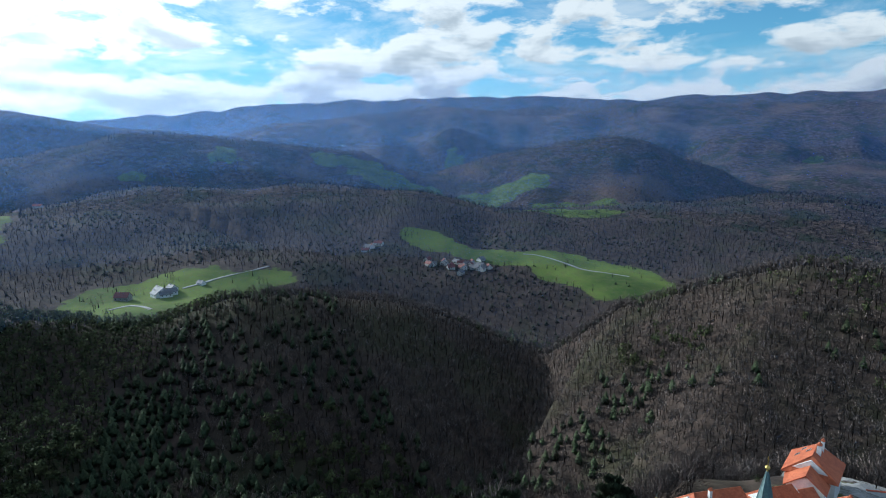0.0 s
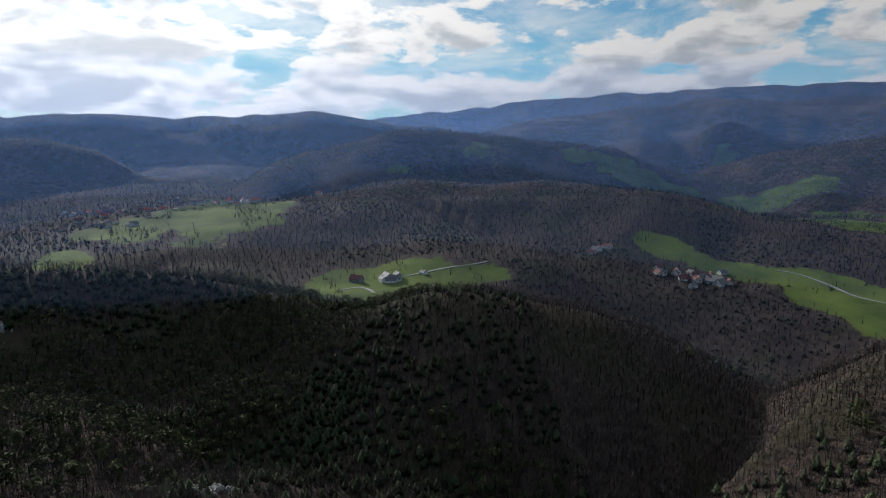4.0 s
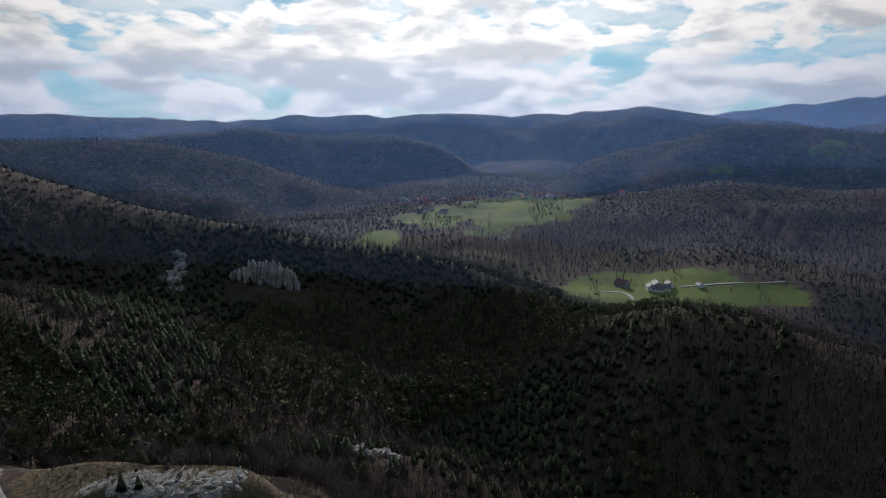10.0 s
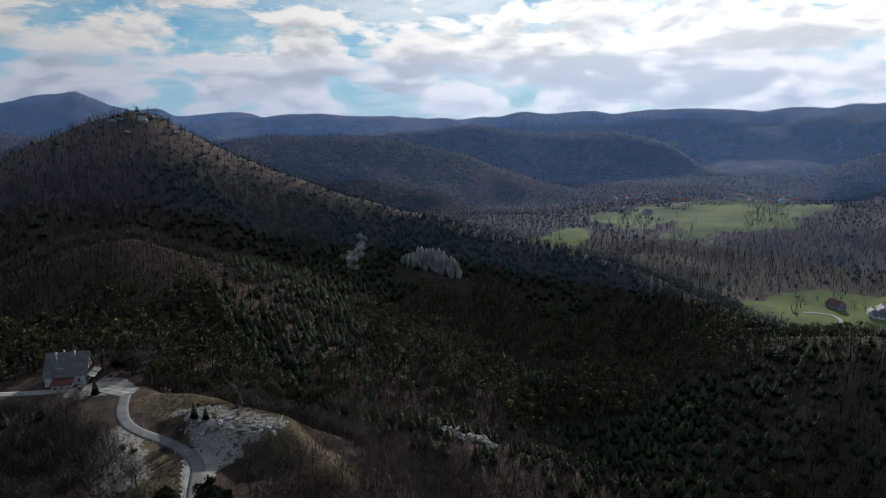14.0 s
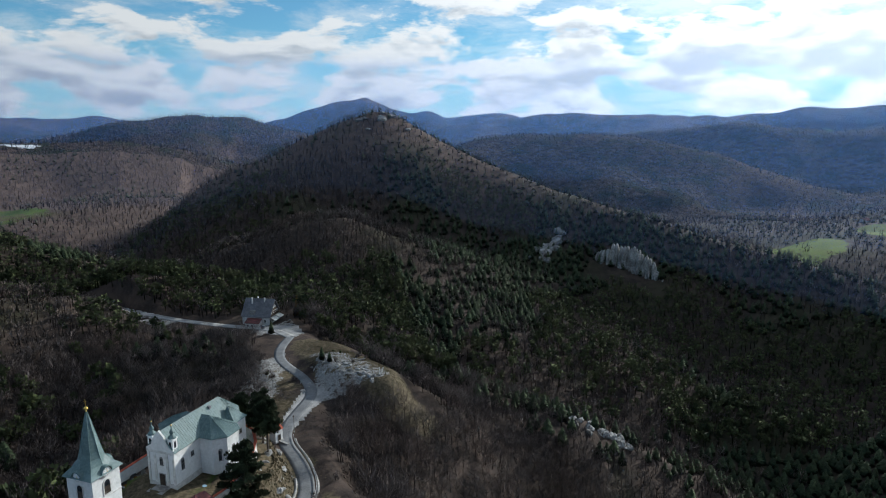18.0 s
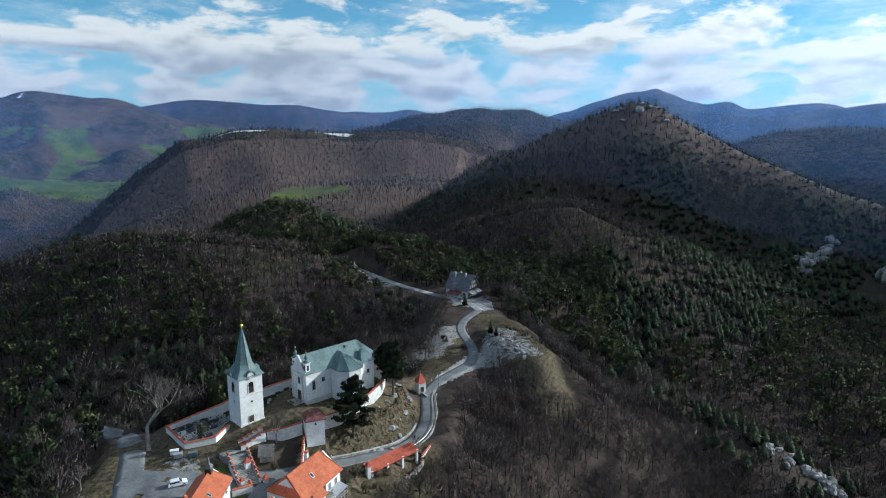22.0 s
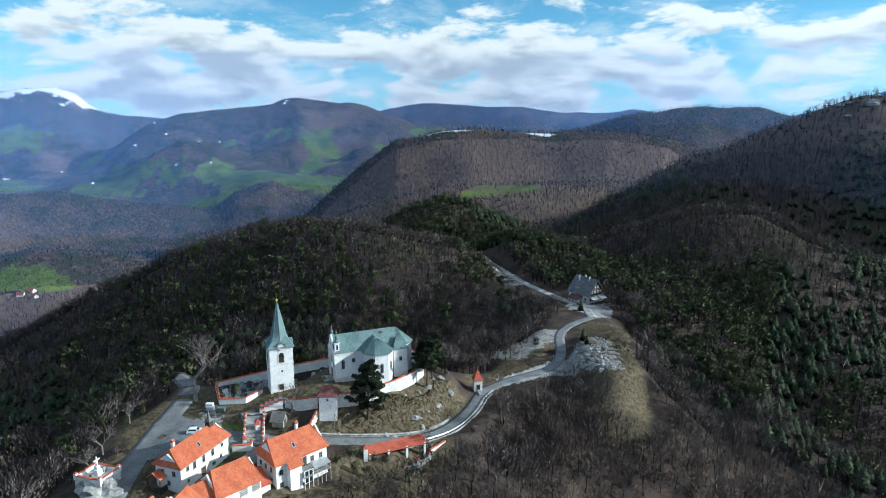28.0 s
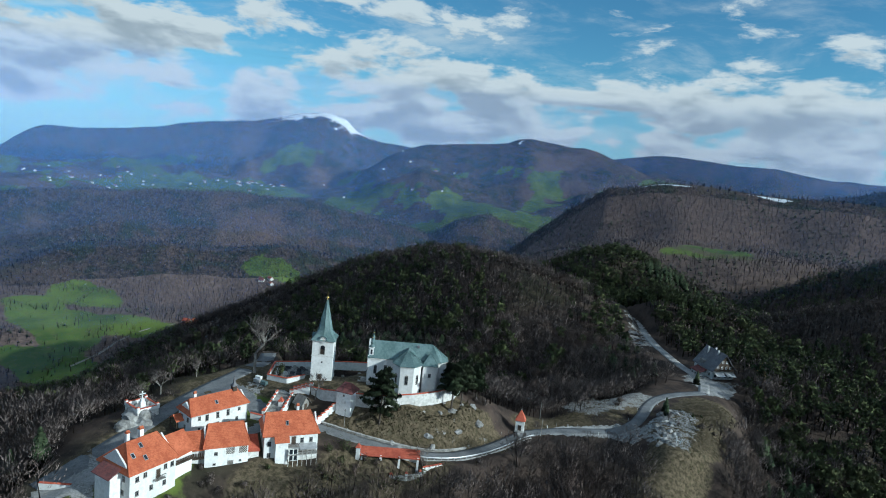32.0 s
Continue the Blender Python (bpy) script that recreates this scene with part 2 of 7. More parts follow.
NEEDLE = leafy("conifer_needles", (0.020, 0.032, 0.018), (0.094, 0.124, 0.062), (0.082, 0.092, 0.048))
PINE_NEEDLE = leafy("pine_needles", (0.032, 0.047, 0.021), (0.150, 0.176, 0.070), (0.150, 0.152, 0.066))
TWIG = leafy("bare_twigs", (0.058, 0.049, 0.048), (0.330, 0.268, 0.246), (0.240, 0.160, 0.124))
HAY = leafy("dry_grass", (0.090, 0.082, 0.038), (0.170, 0.140, 0.085), (0.110, 0.092, 0.052))
LARCH = leafy("autumn_needles", (0.16, 0.085, 0.02), (0.30, 0.18, 0.04), (0.24, 0.10, 0.03))
PALE_BARK = two_scale("pale_bark", (0.13, 0.12, 0.105), (0.30, 0.28, 0.25), 6.0, 0.8, 0.95, 0.6, 0.04)
BARK = two_scale("bark", (0.045, 0.036, 0.028), (0.12, 0.10, 0.085), 6.0, 0.8, 0.95, 0.6, 0.04)

WHITE = two_scale("white_render", (0.66, 0.66, 0.64), (0.82, 0.82, 0.80), 1.4, 0.25, 0.9, 0.12, 0.01, (0.55, 0.55, 0.53))
CREAM = two_scale("old_render", (0.50, 0.49, 0.46), (0.72, 0.71, 0.68), 1.2, 0.3, 0.9, 0.2, 0.02, (0.30, 0.29, 0.27))
COPPER = two_scale("green_copper", (0.092, 0.146, 0.144), (0.165, 0.232, 0.230), 1.6, 0.35, 0.55, 0.1, 0.01, (0.10, 0.15, 0.15))
ORANGE = two_scale("orange_tile", (0.36, 0.088, 0.038), (0.53, 0.160, 0.075), 2.2, 0.5, 0.75, 0.2, 0.02, (0.30, 0.085, 0.045))
RED = two_scale("red_tile", (0.34, 0.075, 0.045), (0.50, 0.13, 0.075), 2.5, 0.5, 0.8, 0.2, 0.02)
OLD_TILE = two_scale("weathered_tile", (0.10, 0.045, 0.045), (0.24, 0.085, 0.075), 2.5, 0.8, 0.8, 0.3, 0.02, (0.15, 0.13, 0.13))
SLATE = two_scale("grey_roof", (0.10, 0.10, 0.11), (0.19, 0.19, 0.20), 2.0, 0.4, 0.7, 0.2, 0.02)
DARK_WOOD = two_scale("dark_wood", (0.030, 0.022, 0.016), (0.085, 0.062, 0.045), 5.0, 0.7, 0.8, 0.4, 0.02)
GREY_WOOD = two_scale("grey_wood", (0.12, 0.115, 0.105), (0.30, 0.285, 0.26), 4.0, 0.8, 0.85, 0.4, 0.02)
STONE = two_scale("stone", (0.17, 0.165, 0.155), (0.40, 0.39, 0.37), 1.8, 0.4, 0.95, 0.6, 0.06, (0.10, 0.10, 0.07))
ROCK = two_scale("limestone", (0.15, 0.146, 0.138), (0.42, 0.412, 0.395), 0.9, 0.12, 0.95, 0.9, 0.3, (0.09, 0.085, 0.06))
ASPHALT = two_scale("worn_asphalt", (0.115, 0.118, 0.122), (0.205, 0.21, 0.215), 2.5, 0.25, 0.9, 0.2, 0.01, (0.085, 0.085, 0.085))
GRAVEL_ROAD = two_scale("pale_gravel", (0.20, 0.197, 0.19), (0.38, 0.372, 0.36), 1.8, 0.2, 0.95, 0.4, 0.03)
FOREST_TRACK = two_scale("dark_track", (0.07, 0.062, 0.052), (0.15, 0.135, 0.115), 1.5, 0.15, 0.95, 0.4, 0.03)
TRACK = two_scale("earth_track", (0.20, 0.175, 0.14), (0.36, 0.33, 0.28), 1.5, 0.15, 0.95, 0.4, 0.03)
METAL = two_scale("galvanised_steel", (0.42, 0.43, 0.44), (0.58, 0.59, 0.60), 5.0, 1.0, 0.45, 0.05, 0.005, metal=0.6)
GOLD = two_scale("gilding", (0.62, 0.42, 0.11), (0.80, 0.58, 0.18), 6.0, 1.0, 0.35, 0.05, 0.005, metal=0.9)
GRANITE = two_scale("polished_granite", (0.030, 0.030, 0.034), (0.10, 0.10, 0.11), 8.0, 0.6, 0.3, 0.05, 0.005)
GLASS = material("window_glass", lambda n: principled(n, n.mix(n.noise(0.7, 2, 0.5, here(n)), (0.012, 0.016, 0.022), (0.035, 0.042, 0.052)), 0.12, 0, None, 0.6))
MIST = material("thin_mist", mist_build)


# ---- the lie of the land ----
def lattice(ix, iy, seed):
    v = np.sin(ix * 127.1 + iy * 311.7 + seed * 74.7) * 43758.5453
    return v - np.floor(v)


def value_noise(x, y, size, seed=0, octaves=4):
    total, weight, norm = 0.0, 1.0, 0.0
    for k in range(octaves):
        u, v = x / size * 2**k, y / size * 2**k
        iu, iv = np.floor(u), np.floor(v)
        fu, fv = u - iu, v - iv
        fu, fv = fu * fu * (3 - 2 * fu), fv * fv * (3 - 2 * fv)
        a, b = lattice(iu, iv, seed + k), lattice(iu + 1, iv, seed + k)
        c, d = lattice(iu, iv + 1, seed + k), lattice(iu + 1, iv + 1, seed + k)
        total = total + weight * ((a + (b - a) * fu) * (1 - fv) + (c + (d - c) * fu) * fv)
        norm += weight
        weight *= 0.5
    return total / norm * 2 - 1


def nearest_on(line, x, y):
    """Distance to a line of (x, y, z) corners, and the z of its nearest point."""
    best, level = np.full(x.shape, 1e9), np.zeros(x.shape)
    for (ax, ay, az), (bx, by, bz) in zip(line, line[1:]):
        dx, dy = bx - ax, by - ay
        s = np.clip(((x - ax) * dx + (y - ay) * dy) / (dx * dx + dy * dy), 0, 1)
        d = np.hypot(x - ax - s * dx, y - ay - s * dy)
        nearer = d < best
        best, level = np.where(nearer, d, best), np.where(nearer, az + s * (bz - az), level)
    return best, level


# crests: corners, the steepness of the flanks, the roundness of the back
RIDGES = [
    ([(170, 619, 110), (208, 593, 90), (248, 559, 70), (296, 512, 48), (333, 467, 31), (368, 421, 13), (404, 375, 1), (445, 313, -12), (474, 233, -27), (475, 159, -40), (465, 105, -50)], 0.55, 25),
    ([(90, 132, -22), (140, 129, -38), (189, 128, -58), (240, 116, -88)], 0.65, 8),
    ([(442, 80, -52), (442, 19, -34), (440, -27, -35), (435, -71, -43), (434, -124, -56), (437, -178, -76), (466, -281, -123)], 0.55, 35),
    ([(174, 612, 112), (127, 642, 99), (82, 632, 79), (44, 614, 52), (-17, 568, 14)], 0.60, 20),
    ([(21, 372, 3), (58, 355, 20), (95, 345, 26), (127, 330, 18), (170, 345, 12)], 0.55, 25),
    ([(-350, 208, -38), (-305, 205, -17), (-248, 212, 0), (-200, 222, 8), (-150, 210, 11), (-110, 212, 8), (-83, 225, 3), (-50, 250, -4)], 0.50, 25),
    ([(-216, 329, -12), (-186, 347, 6), (-160, 360, 15), (-129, 363, 8), (-60, 350, -10)], 0.5, 25),
    ([(-76, 255, -8), (-43, 256, 6), (-11, 255, 3), (40, 235, -10), (60, 290, -8)], 0.45, 18),
    ([(-804, 806, -125), (-749, 854, -58), (-691, 900, 6), (-628, 944, 60), (-554, 989, 76), (-475, 1030, 82), (-326, 1089, 76), (-214, 1121, 80), (-99, 1143, 59), (40, 1130, 20)], 0.55, 60),
    ([(-422, 1583, 93), (-297, 1615, 129), (-139, 1642, 143), (-14, 1653, 139), (180, 1600, 90)], 0.4, 80),
    ([(-3411, 217, 42), (-3360, 584, 100), (-3296, 924, 151), (-3234, 1113, 208), (-3179, 1257, 224), (-3125, 1381, 263), (-3066, 1505, 274), (-3015, 1603, 253), (-2982, 1662, 200), (-2917, 1773, 156), (-2750, 1980, 130)], 0.42, 60),
    ([(-2186, 1621, 150), (-2024, 1817, 183), (-1888, 1958, 234), (-1761, 2075, 198), (-1663, 2155, 186), (-1461, 2332, 110)], 0.45, 50),
    ([(-2750, 2600, 190), (-2344, 3019, 191), (-2055, 3227, 254), (-1778, 3392, 226), (-1491, 3533, 231), (-1230, 3638, 195), (-706, 3740, 185)], 0.4, 80),
    ([(-1724, -143, -114), (-1724, -33, -101), (-1709, 150, -82), (-1672, 353, -75), (-1616, 542, -68), (-1535, 737, -76), (-1414, 949, -124)], 0.35, 60),
    ([(-1224, -131, -214), (-1224, -48, -195), (-1217, 60, -149), (-1201, 167, -146), (-1185, 240, -144), (-1154, 348, -153), (-1112, 458, -138), (-1081, 526, -152)], 0.30, 50),
    ([(-2039, 1095, -151), (-1962, 1227, -25), (-1876, 1353, 58), (-1798, 1456, 26), (-1684, 1589, -64), (-1590, 1686, -156)], 0.42, 50),
    ([(-1376, 1022, -165), (-1312, 1104, -99), (-1244, 1181, -74), (-1172, 1255, -110), (-1108, 1314, -189)], 0.45, 40),
    ([(770, 362, -44), (1019, 233, -26), (1186, 128, -4), (1242, 38, 15), (1234, -134, 5), (1217, -242, 13), (1144, -331, 2), (1053, -443, -6), (960, -560, -40)], 0.22, 120),
    ([(1120, 1501, 97), (1342, 1295, 112), (1457, 1157, 93), (1572, 986, 99), (1643, 857, 65), (1687, 761, 2)], 0.42, 60),
    ([(866, 2474, 147), (1319, 2270, 179), (1549, 2123, 177), (1859, 1766, 160), (2072, 1500, 179), (2225, 1254, 194), (2334, 1028, 171), (2433, 756, 189), (2525, 302, 179), (2541, -45, 160)], 0.35, 80),
    ([(1719, 293, 68), (1740, 83, 124), (1738, -108, 112), (1709, -334, 99), (1656, -539, 77), (1615, -653, 20)], 0.38, 60),
    ([(1601, -840, 35), (1511, -986, 82), (1410, -1119, 106), (1335, -1205, 119), (1268, -1274, 97), (1198, -1338, 45)], 0.4, 50),
    ([(2865, -593, 200), (2743, -991, 256), (2561, -1378, 261), (2342, -1714, 268), (2091, -2006, 269), (1736, -2316, 252), (1391, -2539, 249), (1076, -2689, 244)], 0.3, 90),
    ([(4300, 1500, 150), (4500, 700, 190), (4450, 200, 240), (4228, -285, 300), (4007, -1318, 394), (3492, -2340, 422), (3023, -2912, 386), (2644, -3257, 406), (2266, -3530, 398), (1865, -3758, 400), (1177, -4030, 372)], 0.35, 80),
    ([(392, -247, -112), (333, -286, -54), (280, -307, -32), (243, -324, -15), (207, -336, 0), (159, -362, 0), (60, -420, -10)], 0.5, 35),
    ([(573, 1302, 77), (701, 1240, 83), (852, 1146, 85), (996, 1030, 49), (1137, 882, -18)], 0.4, 60),
    ([(156, 3054, 184), (312, 3047, 222), (545, 3022, 276), (678, 2999, 229), (761, 2983, 195), (859, 2960, 205), (988, 2925, 174), (1232, 2842, 181)], 0.4, 60),
]
# levels of the valleys and slopes between the crests
LEVELS_SOUTH = [(600, 60, -70), (570, 110, -58), (860, 450, -42), (1010, 430, -26), (1000, 260, -14), (690, -310, -84), (560, -480, -92), (476, -296, -142), (360, 182, -76), (240, 90, -110), (250, -80, -125), (330, -180, -135), (960, -650, -50), (890, -800, -30), (740, -40, -48), (1430, 650, -20), (1500, -700, -95), (1250, 430, -40)]
LEVELS_NORTH = [(300, 390, -10), (150, 300, -55), (200, 200, -85), (-290, 730, -4), (-240, 800, 4), (-560, 60, -190), (-620, -40, -204), (-650, 18, -205), (-760, 120, -207), (-860, 175, -207), (-1000, 385, -198), (-980, 600, -200), (-1480, 250, -200), (-1450, 800, -200), (-2200, 500, -120), (-2665, 923, -100), (-2500, 1274, -130), (-2751, 640, -40), (-2150, 1810, 40), (-1950, 2020, -85), (-1775, 2190, -44), (-1000, 1500, -120), (-1500, 1500, -60), (-350, 450, -60), (-430, 250, -140), (-300, 90, -125), (-210, 60, -95), (-240, 330, -40), (60, 520, -25)]
LEVELS_FAR = [(-1000, 2600, -40), (0, 2300, -30), (700, 2000, -60), (500, 900, -60), (900, 800, -60), (1500, 200, -75), (2100, 700, 20), (2150, -500, -70), (1950, -1250, -60), (3300, -1200, 90), (3300, 800, 60), (1250, -900, -90), (3600, -300, 120), (-500, -300, -180), (-350, -100, -150), (0, -600, -80), (-150, -150, -85), (-130, 30, -66), (-90, 110, -52), (700, -1100, -30), (1300, -1900, 40), (400, -900, -80)]
# the church hill itself, where roads, walls and houses stand
SPOTS_TOP = [(11, 9, 7.7), (20, 25, 7.9), (26, 31, 7.5), (27, 14, 7.6), (8, 15, 7.4), (1, -1, 6.0), (-9, -5, 4.8), (-19, -8, 4.6), (-5, -13, 3.6), (8, -10, 5.2), (18, 3, 7.0), (29, 5, 5.4), (20, -6, 3.0), (31, 6, 3.0), (37, 22, 2.5), (34, 33, 3.5), (30, 42, 0.0), (20, 38, 3.0), (5, 27, 3.0), (-6, 12, 1.5)]
SPOTS_ROAD = [(-4, -28, 2.6), (-10, -24, 2.7), (-20, -17, 2.7), (-14, -37, 1.8), (-5, -47, 0.9), (3, -56, -0.2), (12, -70, -2.4), (22, -12, -0.4), (29, -4, -2.2), (36, 5, -4.4), (42, 14, -6.2), (44.5, 26, -7.4), (42, 41, -8.4), (38, 57, -9.0), (45, 82, -10.4), (51, 94, -10.6), (46, 113, -9.6), (39, 132, -9.0), (42, 154, -8.5)]
SPOTS_HOUSE = [(10, -38, 0.4), (16, -38, -1.0), (23, -22, 0.0), (35, -22, -4.6), (26, -41, -3.2), (20, -50, -1.6), (31, -62, -4.6), (20, -62, -2.6), (38, -45, -7.5), (14, -27, 0.2), (40, -8, -7.0), (47, 4, -9.5), (40, 190, -8.6), (28, 198, -9.0), (66, 100, -3.0), (76, 88, -2.5), (58, 114, -3.0), (58, 140, -7.5), (64, 76, -12)]
SPOTS_SLOPE = [(55, -30, -15), (55, -70, -20), (66, -10, -20), (64, 30, -17), (66, 55, -17), (92, 85, -16), (105, 30, -44), (110, -30, -48), (80, -90, -36), (100, 120, -30), (80, 160, -26), (-32, 0, -5), (-45, 20, -18), (-22, 38, -12), (5, 55, -10), (16, 80, -14), (-25, 95, -38), (-65, 60, -45), (8, 130, -22), (-40, -20, -3), (-60, -30, -16), (-30, -60, -8), (0, -90, -14), (30, -110, -22)]


def spread(spots, x, y, core, grow):
    """A smooth sheet through the given levels."""
    total, weight = np.zeros(x.shape), np.zeros(x.shape)
    for sx, sy, sz in spots:
        w = 1.0 / ((x - sx) ** 2 + (y - sy) ** 2 + (core + grow * math.hypot(sx, sy)) ** 2) ** 2
        total, weight = total + w * sz, weight + w
    return total / weight


# roads: corners of the middle line and the half width
MAIN_ROAD = [(-60, 6, -6), (-34, -6, 0.4), (-24, -15, 2.6), (-18, -24, 2.5), (-12, -34, 2.0), (-5, -45, 1.1), (3, -55, -0.1), (11, -68, -2.2), (16, -80, -5.0)]
UPPER_ROAD = [(-4, -30, 2.5), (6, -21.5, 1.2), (16, -16.5, 0.1), (24, -10, -0.7), (30, -4, -2.2), (36, 4.5, -4.2), (41.5, 13, -6.0), (44.3, 25, -7.3), (42.6, 41, -8.4), (38.5, 56, -9.1), (40.5, 70, -9.8), (46, 83, -10.4), (50.5, 94, -10.7), (49.5, 105, -10.2), (46.3, 114, -9.7), (41.5, 124, -9.3), (39, 134, -9.0), (40, 146, -8.7), (45, 160, -8.5)]
HILL_ROAD = [(45, 160, -8.5), (36, 176, -8.6), (17, 187, -9.2), (1, 199, -9.5), (-18, 213, -9.2), (-49, 244, -8.6), (-80, 262, -8.4), (-94, 268, -8.8), (-112, 276, -10.0)]
WOOD_ROAD = [(233, 324, -30), (265, 332, -37), (299, 310, -46), (317, 298, -49), (344, 276, -53), (365, 262, -55), (381, 244, -57), (400, 215, -60), (415, 185, -62)]


def wilds(x, y):
    """The hills round about, without the church hill."""
    base = spread(LEVELS_SOUTH + LEVELS_NORTH + LEVELS_FAR, x, y, 30, 0.10)
    r = np.hypot(x - 20, y - 20)
    rough = np.clip((r - 150) / 500, 0, 1)
    base = base + rough * (10 * value_noise(x, y, 420, 3) + 4 * value_noise(x, y, 90, 5)) + 20 * np.clip((r - 1300) / 700, 0, 1) * value_noise(x, y, 170, 7)
    soft = 3.0 + 4 * rough
    total = np.exp(np.clip(base / soft, -60, 60))
    for line, steep, back in RIDGES:
        d, level = nearest_on(line, x, y)
        steep = steep * (1 + 0.35 * np.clip((r - 900) / 800, 0, 1))
        wave = 1 + (0.22 + 0.2 * np.clip(r / 2000, 0, 1)) * value_noise(x, y, 160 + 0.06 * back * 10, 11, 3)
        total = total + np.exp(np.clip((level - steep * wave * (np.sqrt(d * d + back * back) - back)) / soft, -60, 60))
    wild = soft * np.log(total)
    gully = 1 - np.abs(value_noise(x, y, 130, 17, 3))
    far_gully = 1 - np.abs(value_noise(x, y, 420, 19, 3))
    return wild - np.clip((r - 220) / 300, 0, 1) * 9 * (gully - 0.6) - np.clip((r - 1000) / 1500, 0, 1) * 58 * (far_gully - 0.72)


# heights of single places on the wild slopes, and how far they reach
PINS = [(337, 298, -46, 28), (303, 346, -42, 26), (352, 344, -12, 34), (298, 396, -2, 24), (268, 372, -18, 24), (300, 470, 26, 60), (215, 330, -27, 60)]
PIN_AT = np.array(PINS, float)
PIN_OFF = PIN_AT[:, 2] - wilds(PIN_AT[:, 0], PIN_AT[:, 1])


def land(x, y):
    """The height of the ground."""
    x, y = np.asarray(x, float), np.asarray(y, float)
    wild = wilds(x, y)
    total, weight = np.zeros(x.shape), np.full(x.shape, 1e-9)
    for (px, py, pz, reach), off in zip(PINS, PIN_OFF):
        w = np.exp(-((x - px) ** 2 + (y - py) ** 2) / (2 * reach * reach))
        total, weight = total + w * w * off, weight + w
    wild = wild + total / np.maximum(weight, 1e-6)
    hill = spread(SPOTS_TOP + SPOTS_ROAD + SPOTS_HOUSE + SPOTS_SLOPE, x, y, 5.0, 0.02) + 0.35 * value_noise(x, y, 9, 23)
    far = np.minimum(nearest_on([(12, -60, 0), (5, -10, 0), (20, 25, 0), (46, 90, 0), (42, 160, 0), (36, 190, 0)], x, y)[0], nearest_on([(0, -30, 0), (-22, -15, 0)], x, y)[0])
    t = np.clip((far - 42) / 60, 0, 1)
    t = t * t * (3 - 2 * t)
    z = hill * (1 - t) + wild * t
    for line, half in ((MAIN_ROAD, 3.4), (UPPER_ROAD, 2.6), (HILL_ROAD, 2.6), (WOOD_ROAD, 1.2)):
        d, level = nearest_on(line, x, y)
        s = np.clip((d - half - 0.6) / 5.0, 0, 1)
        z = z * s + (level - 0.06) * (1 - s)
    return z


def land_at(x, y):
    return float(land(np.array([x]), np.array([y]))[0])


# meadows: middle, half lengths, turn in degrees
MEADOWS = [(638, 56, 78, 102, 8), (585, 100, 60, 60, 0), (960, 345, 190, 105, 15), (850, 445, 110, 70, 30), (640, 440, 120, 35, 20), (600, -470, 110, 85, 35), (700, -400, 90, 35, 40), (930, -700, 150, 55, 20), (800, -330, 60, 30, 20),
           (-280, 735, 70, 60, 50), (-760, 92, 190, 42, 34), (-640, -20, 90, 40, 20), (-830, 0, 130, 48, 12), (-960, 60, 90, 40, 20), (-1010, 392, 70, 34, 30), (1250, 430, 120, 60, 20), (560, 640, 60, 35, 10), (1500, -560, 180, 60, 60), (1330, -800, 140, 40, 50), (1050, -900, 120, 40, 30)]


def meadow(x, y):
    out = np.zeros(np.shape(x))
    for mx, my, a, b, turn in MEADOWS:
        c, s = math.cos(radians(turn)), math.sin(radians(turn))
        u, v = ((x - mx) * c + (y - my) * s) / a, (-(x - mx) * s + (y - my) * c) / b
        d = np.sqrt(u * u + v * v) + 0.6 * value_noise(x, y, 80, 31, 4)
        out = np.maximum(out, np.clip((1.15 - d) / 0.3, 0, 1))
    az, r = np.degrees(np.arctan2(y, x)), np.hypot(x, y)
    patch = value_noise(x, y, 150, 37, 4)
    slope = ((az > 105) | (az < -150)) & (r > 1750) & (r < 3050)
    out = np.where(slope, np.maximum(out, np.clip((patch + 0.30 * value_noise(x, y, 900, 43, 2) + 0.03) / 0.12, 0, 1)), out)
    south = (az < 60) & (r > 1350) & (r < 2600)
    return np.where(south, np.maximum(out, np.clip((patch - 0.42) / 0.1, 0, 1)), out)


def capsule(x, y, ax, ay, bx, by, w):
    return nearest_on([(ax, ay, 0), (bx, by, 0)], x, y)[0] / w


def open_ground(x, y):
    """Near the church: 1 where no wood grows."""
    d = np.minimum.reduce([
        capsule(x, y, 4, -4, 24, 26, 17), capsule(x, y, -20, -16, 12, -62, 17), capsule(x, y, 22, -20, 34, -66, 19), capsule(x, y, 24, -16, 44, 18, 17),
        capsule(x, y, 43, 30, 40, 60, 11), capsule(x, y, 40, 66, 50, 96, 15), capsule(x, y, 48, 98, 44, 160, 15), capsule(x, y, 62, 104, 84, 82, 15), capsule(x, y, 40, 170, 30, 192, 15),
        capsule(x, y, 62, 116, 56, 150, 17)])
    d = np.minimum(d, np.minimum(capsule(x, y, 310, 342, 344, 298, 9), capsule(x, y, 178, 122, 202, 118, 5)))
    d = np.minimum(d, nearest_on(HILL_ROAD, x, y)[0] / 6.5)
    d = np.minimum(d, nearest_on([(px + 3, py - 11, pz) for px, py, pz in HILL_ROAD[2:8]], x, y)[0] / 11.0)
    d = np.minimum(d, nearest_on(WOOD_ROAD, x, y)[0] / 0.7)
    d = np.minimum(d, nearest_on(MAIN_ROAD, x, y)[0] / 6.0)
    return np.clip((1.1 - d) / 0.2 + 0.6 * value_noise(x, y, 12, 41, 2), 0, 1)


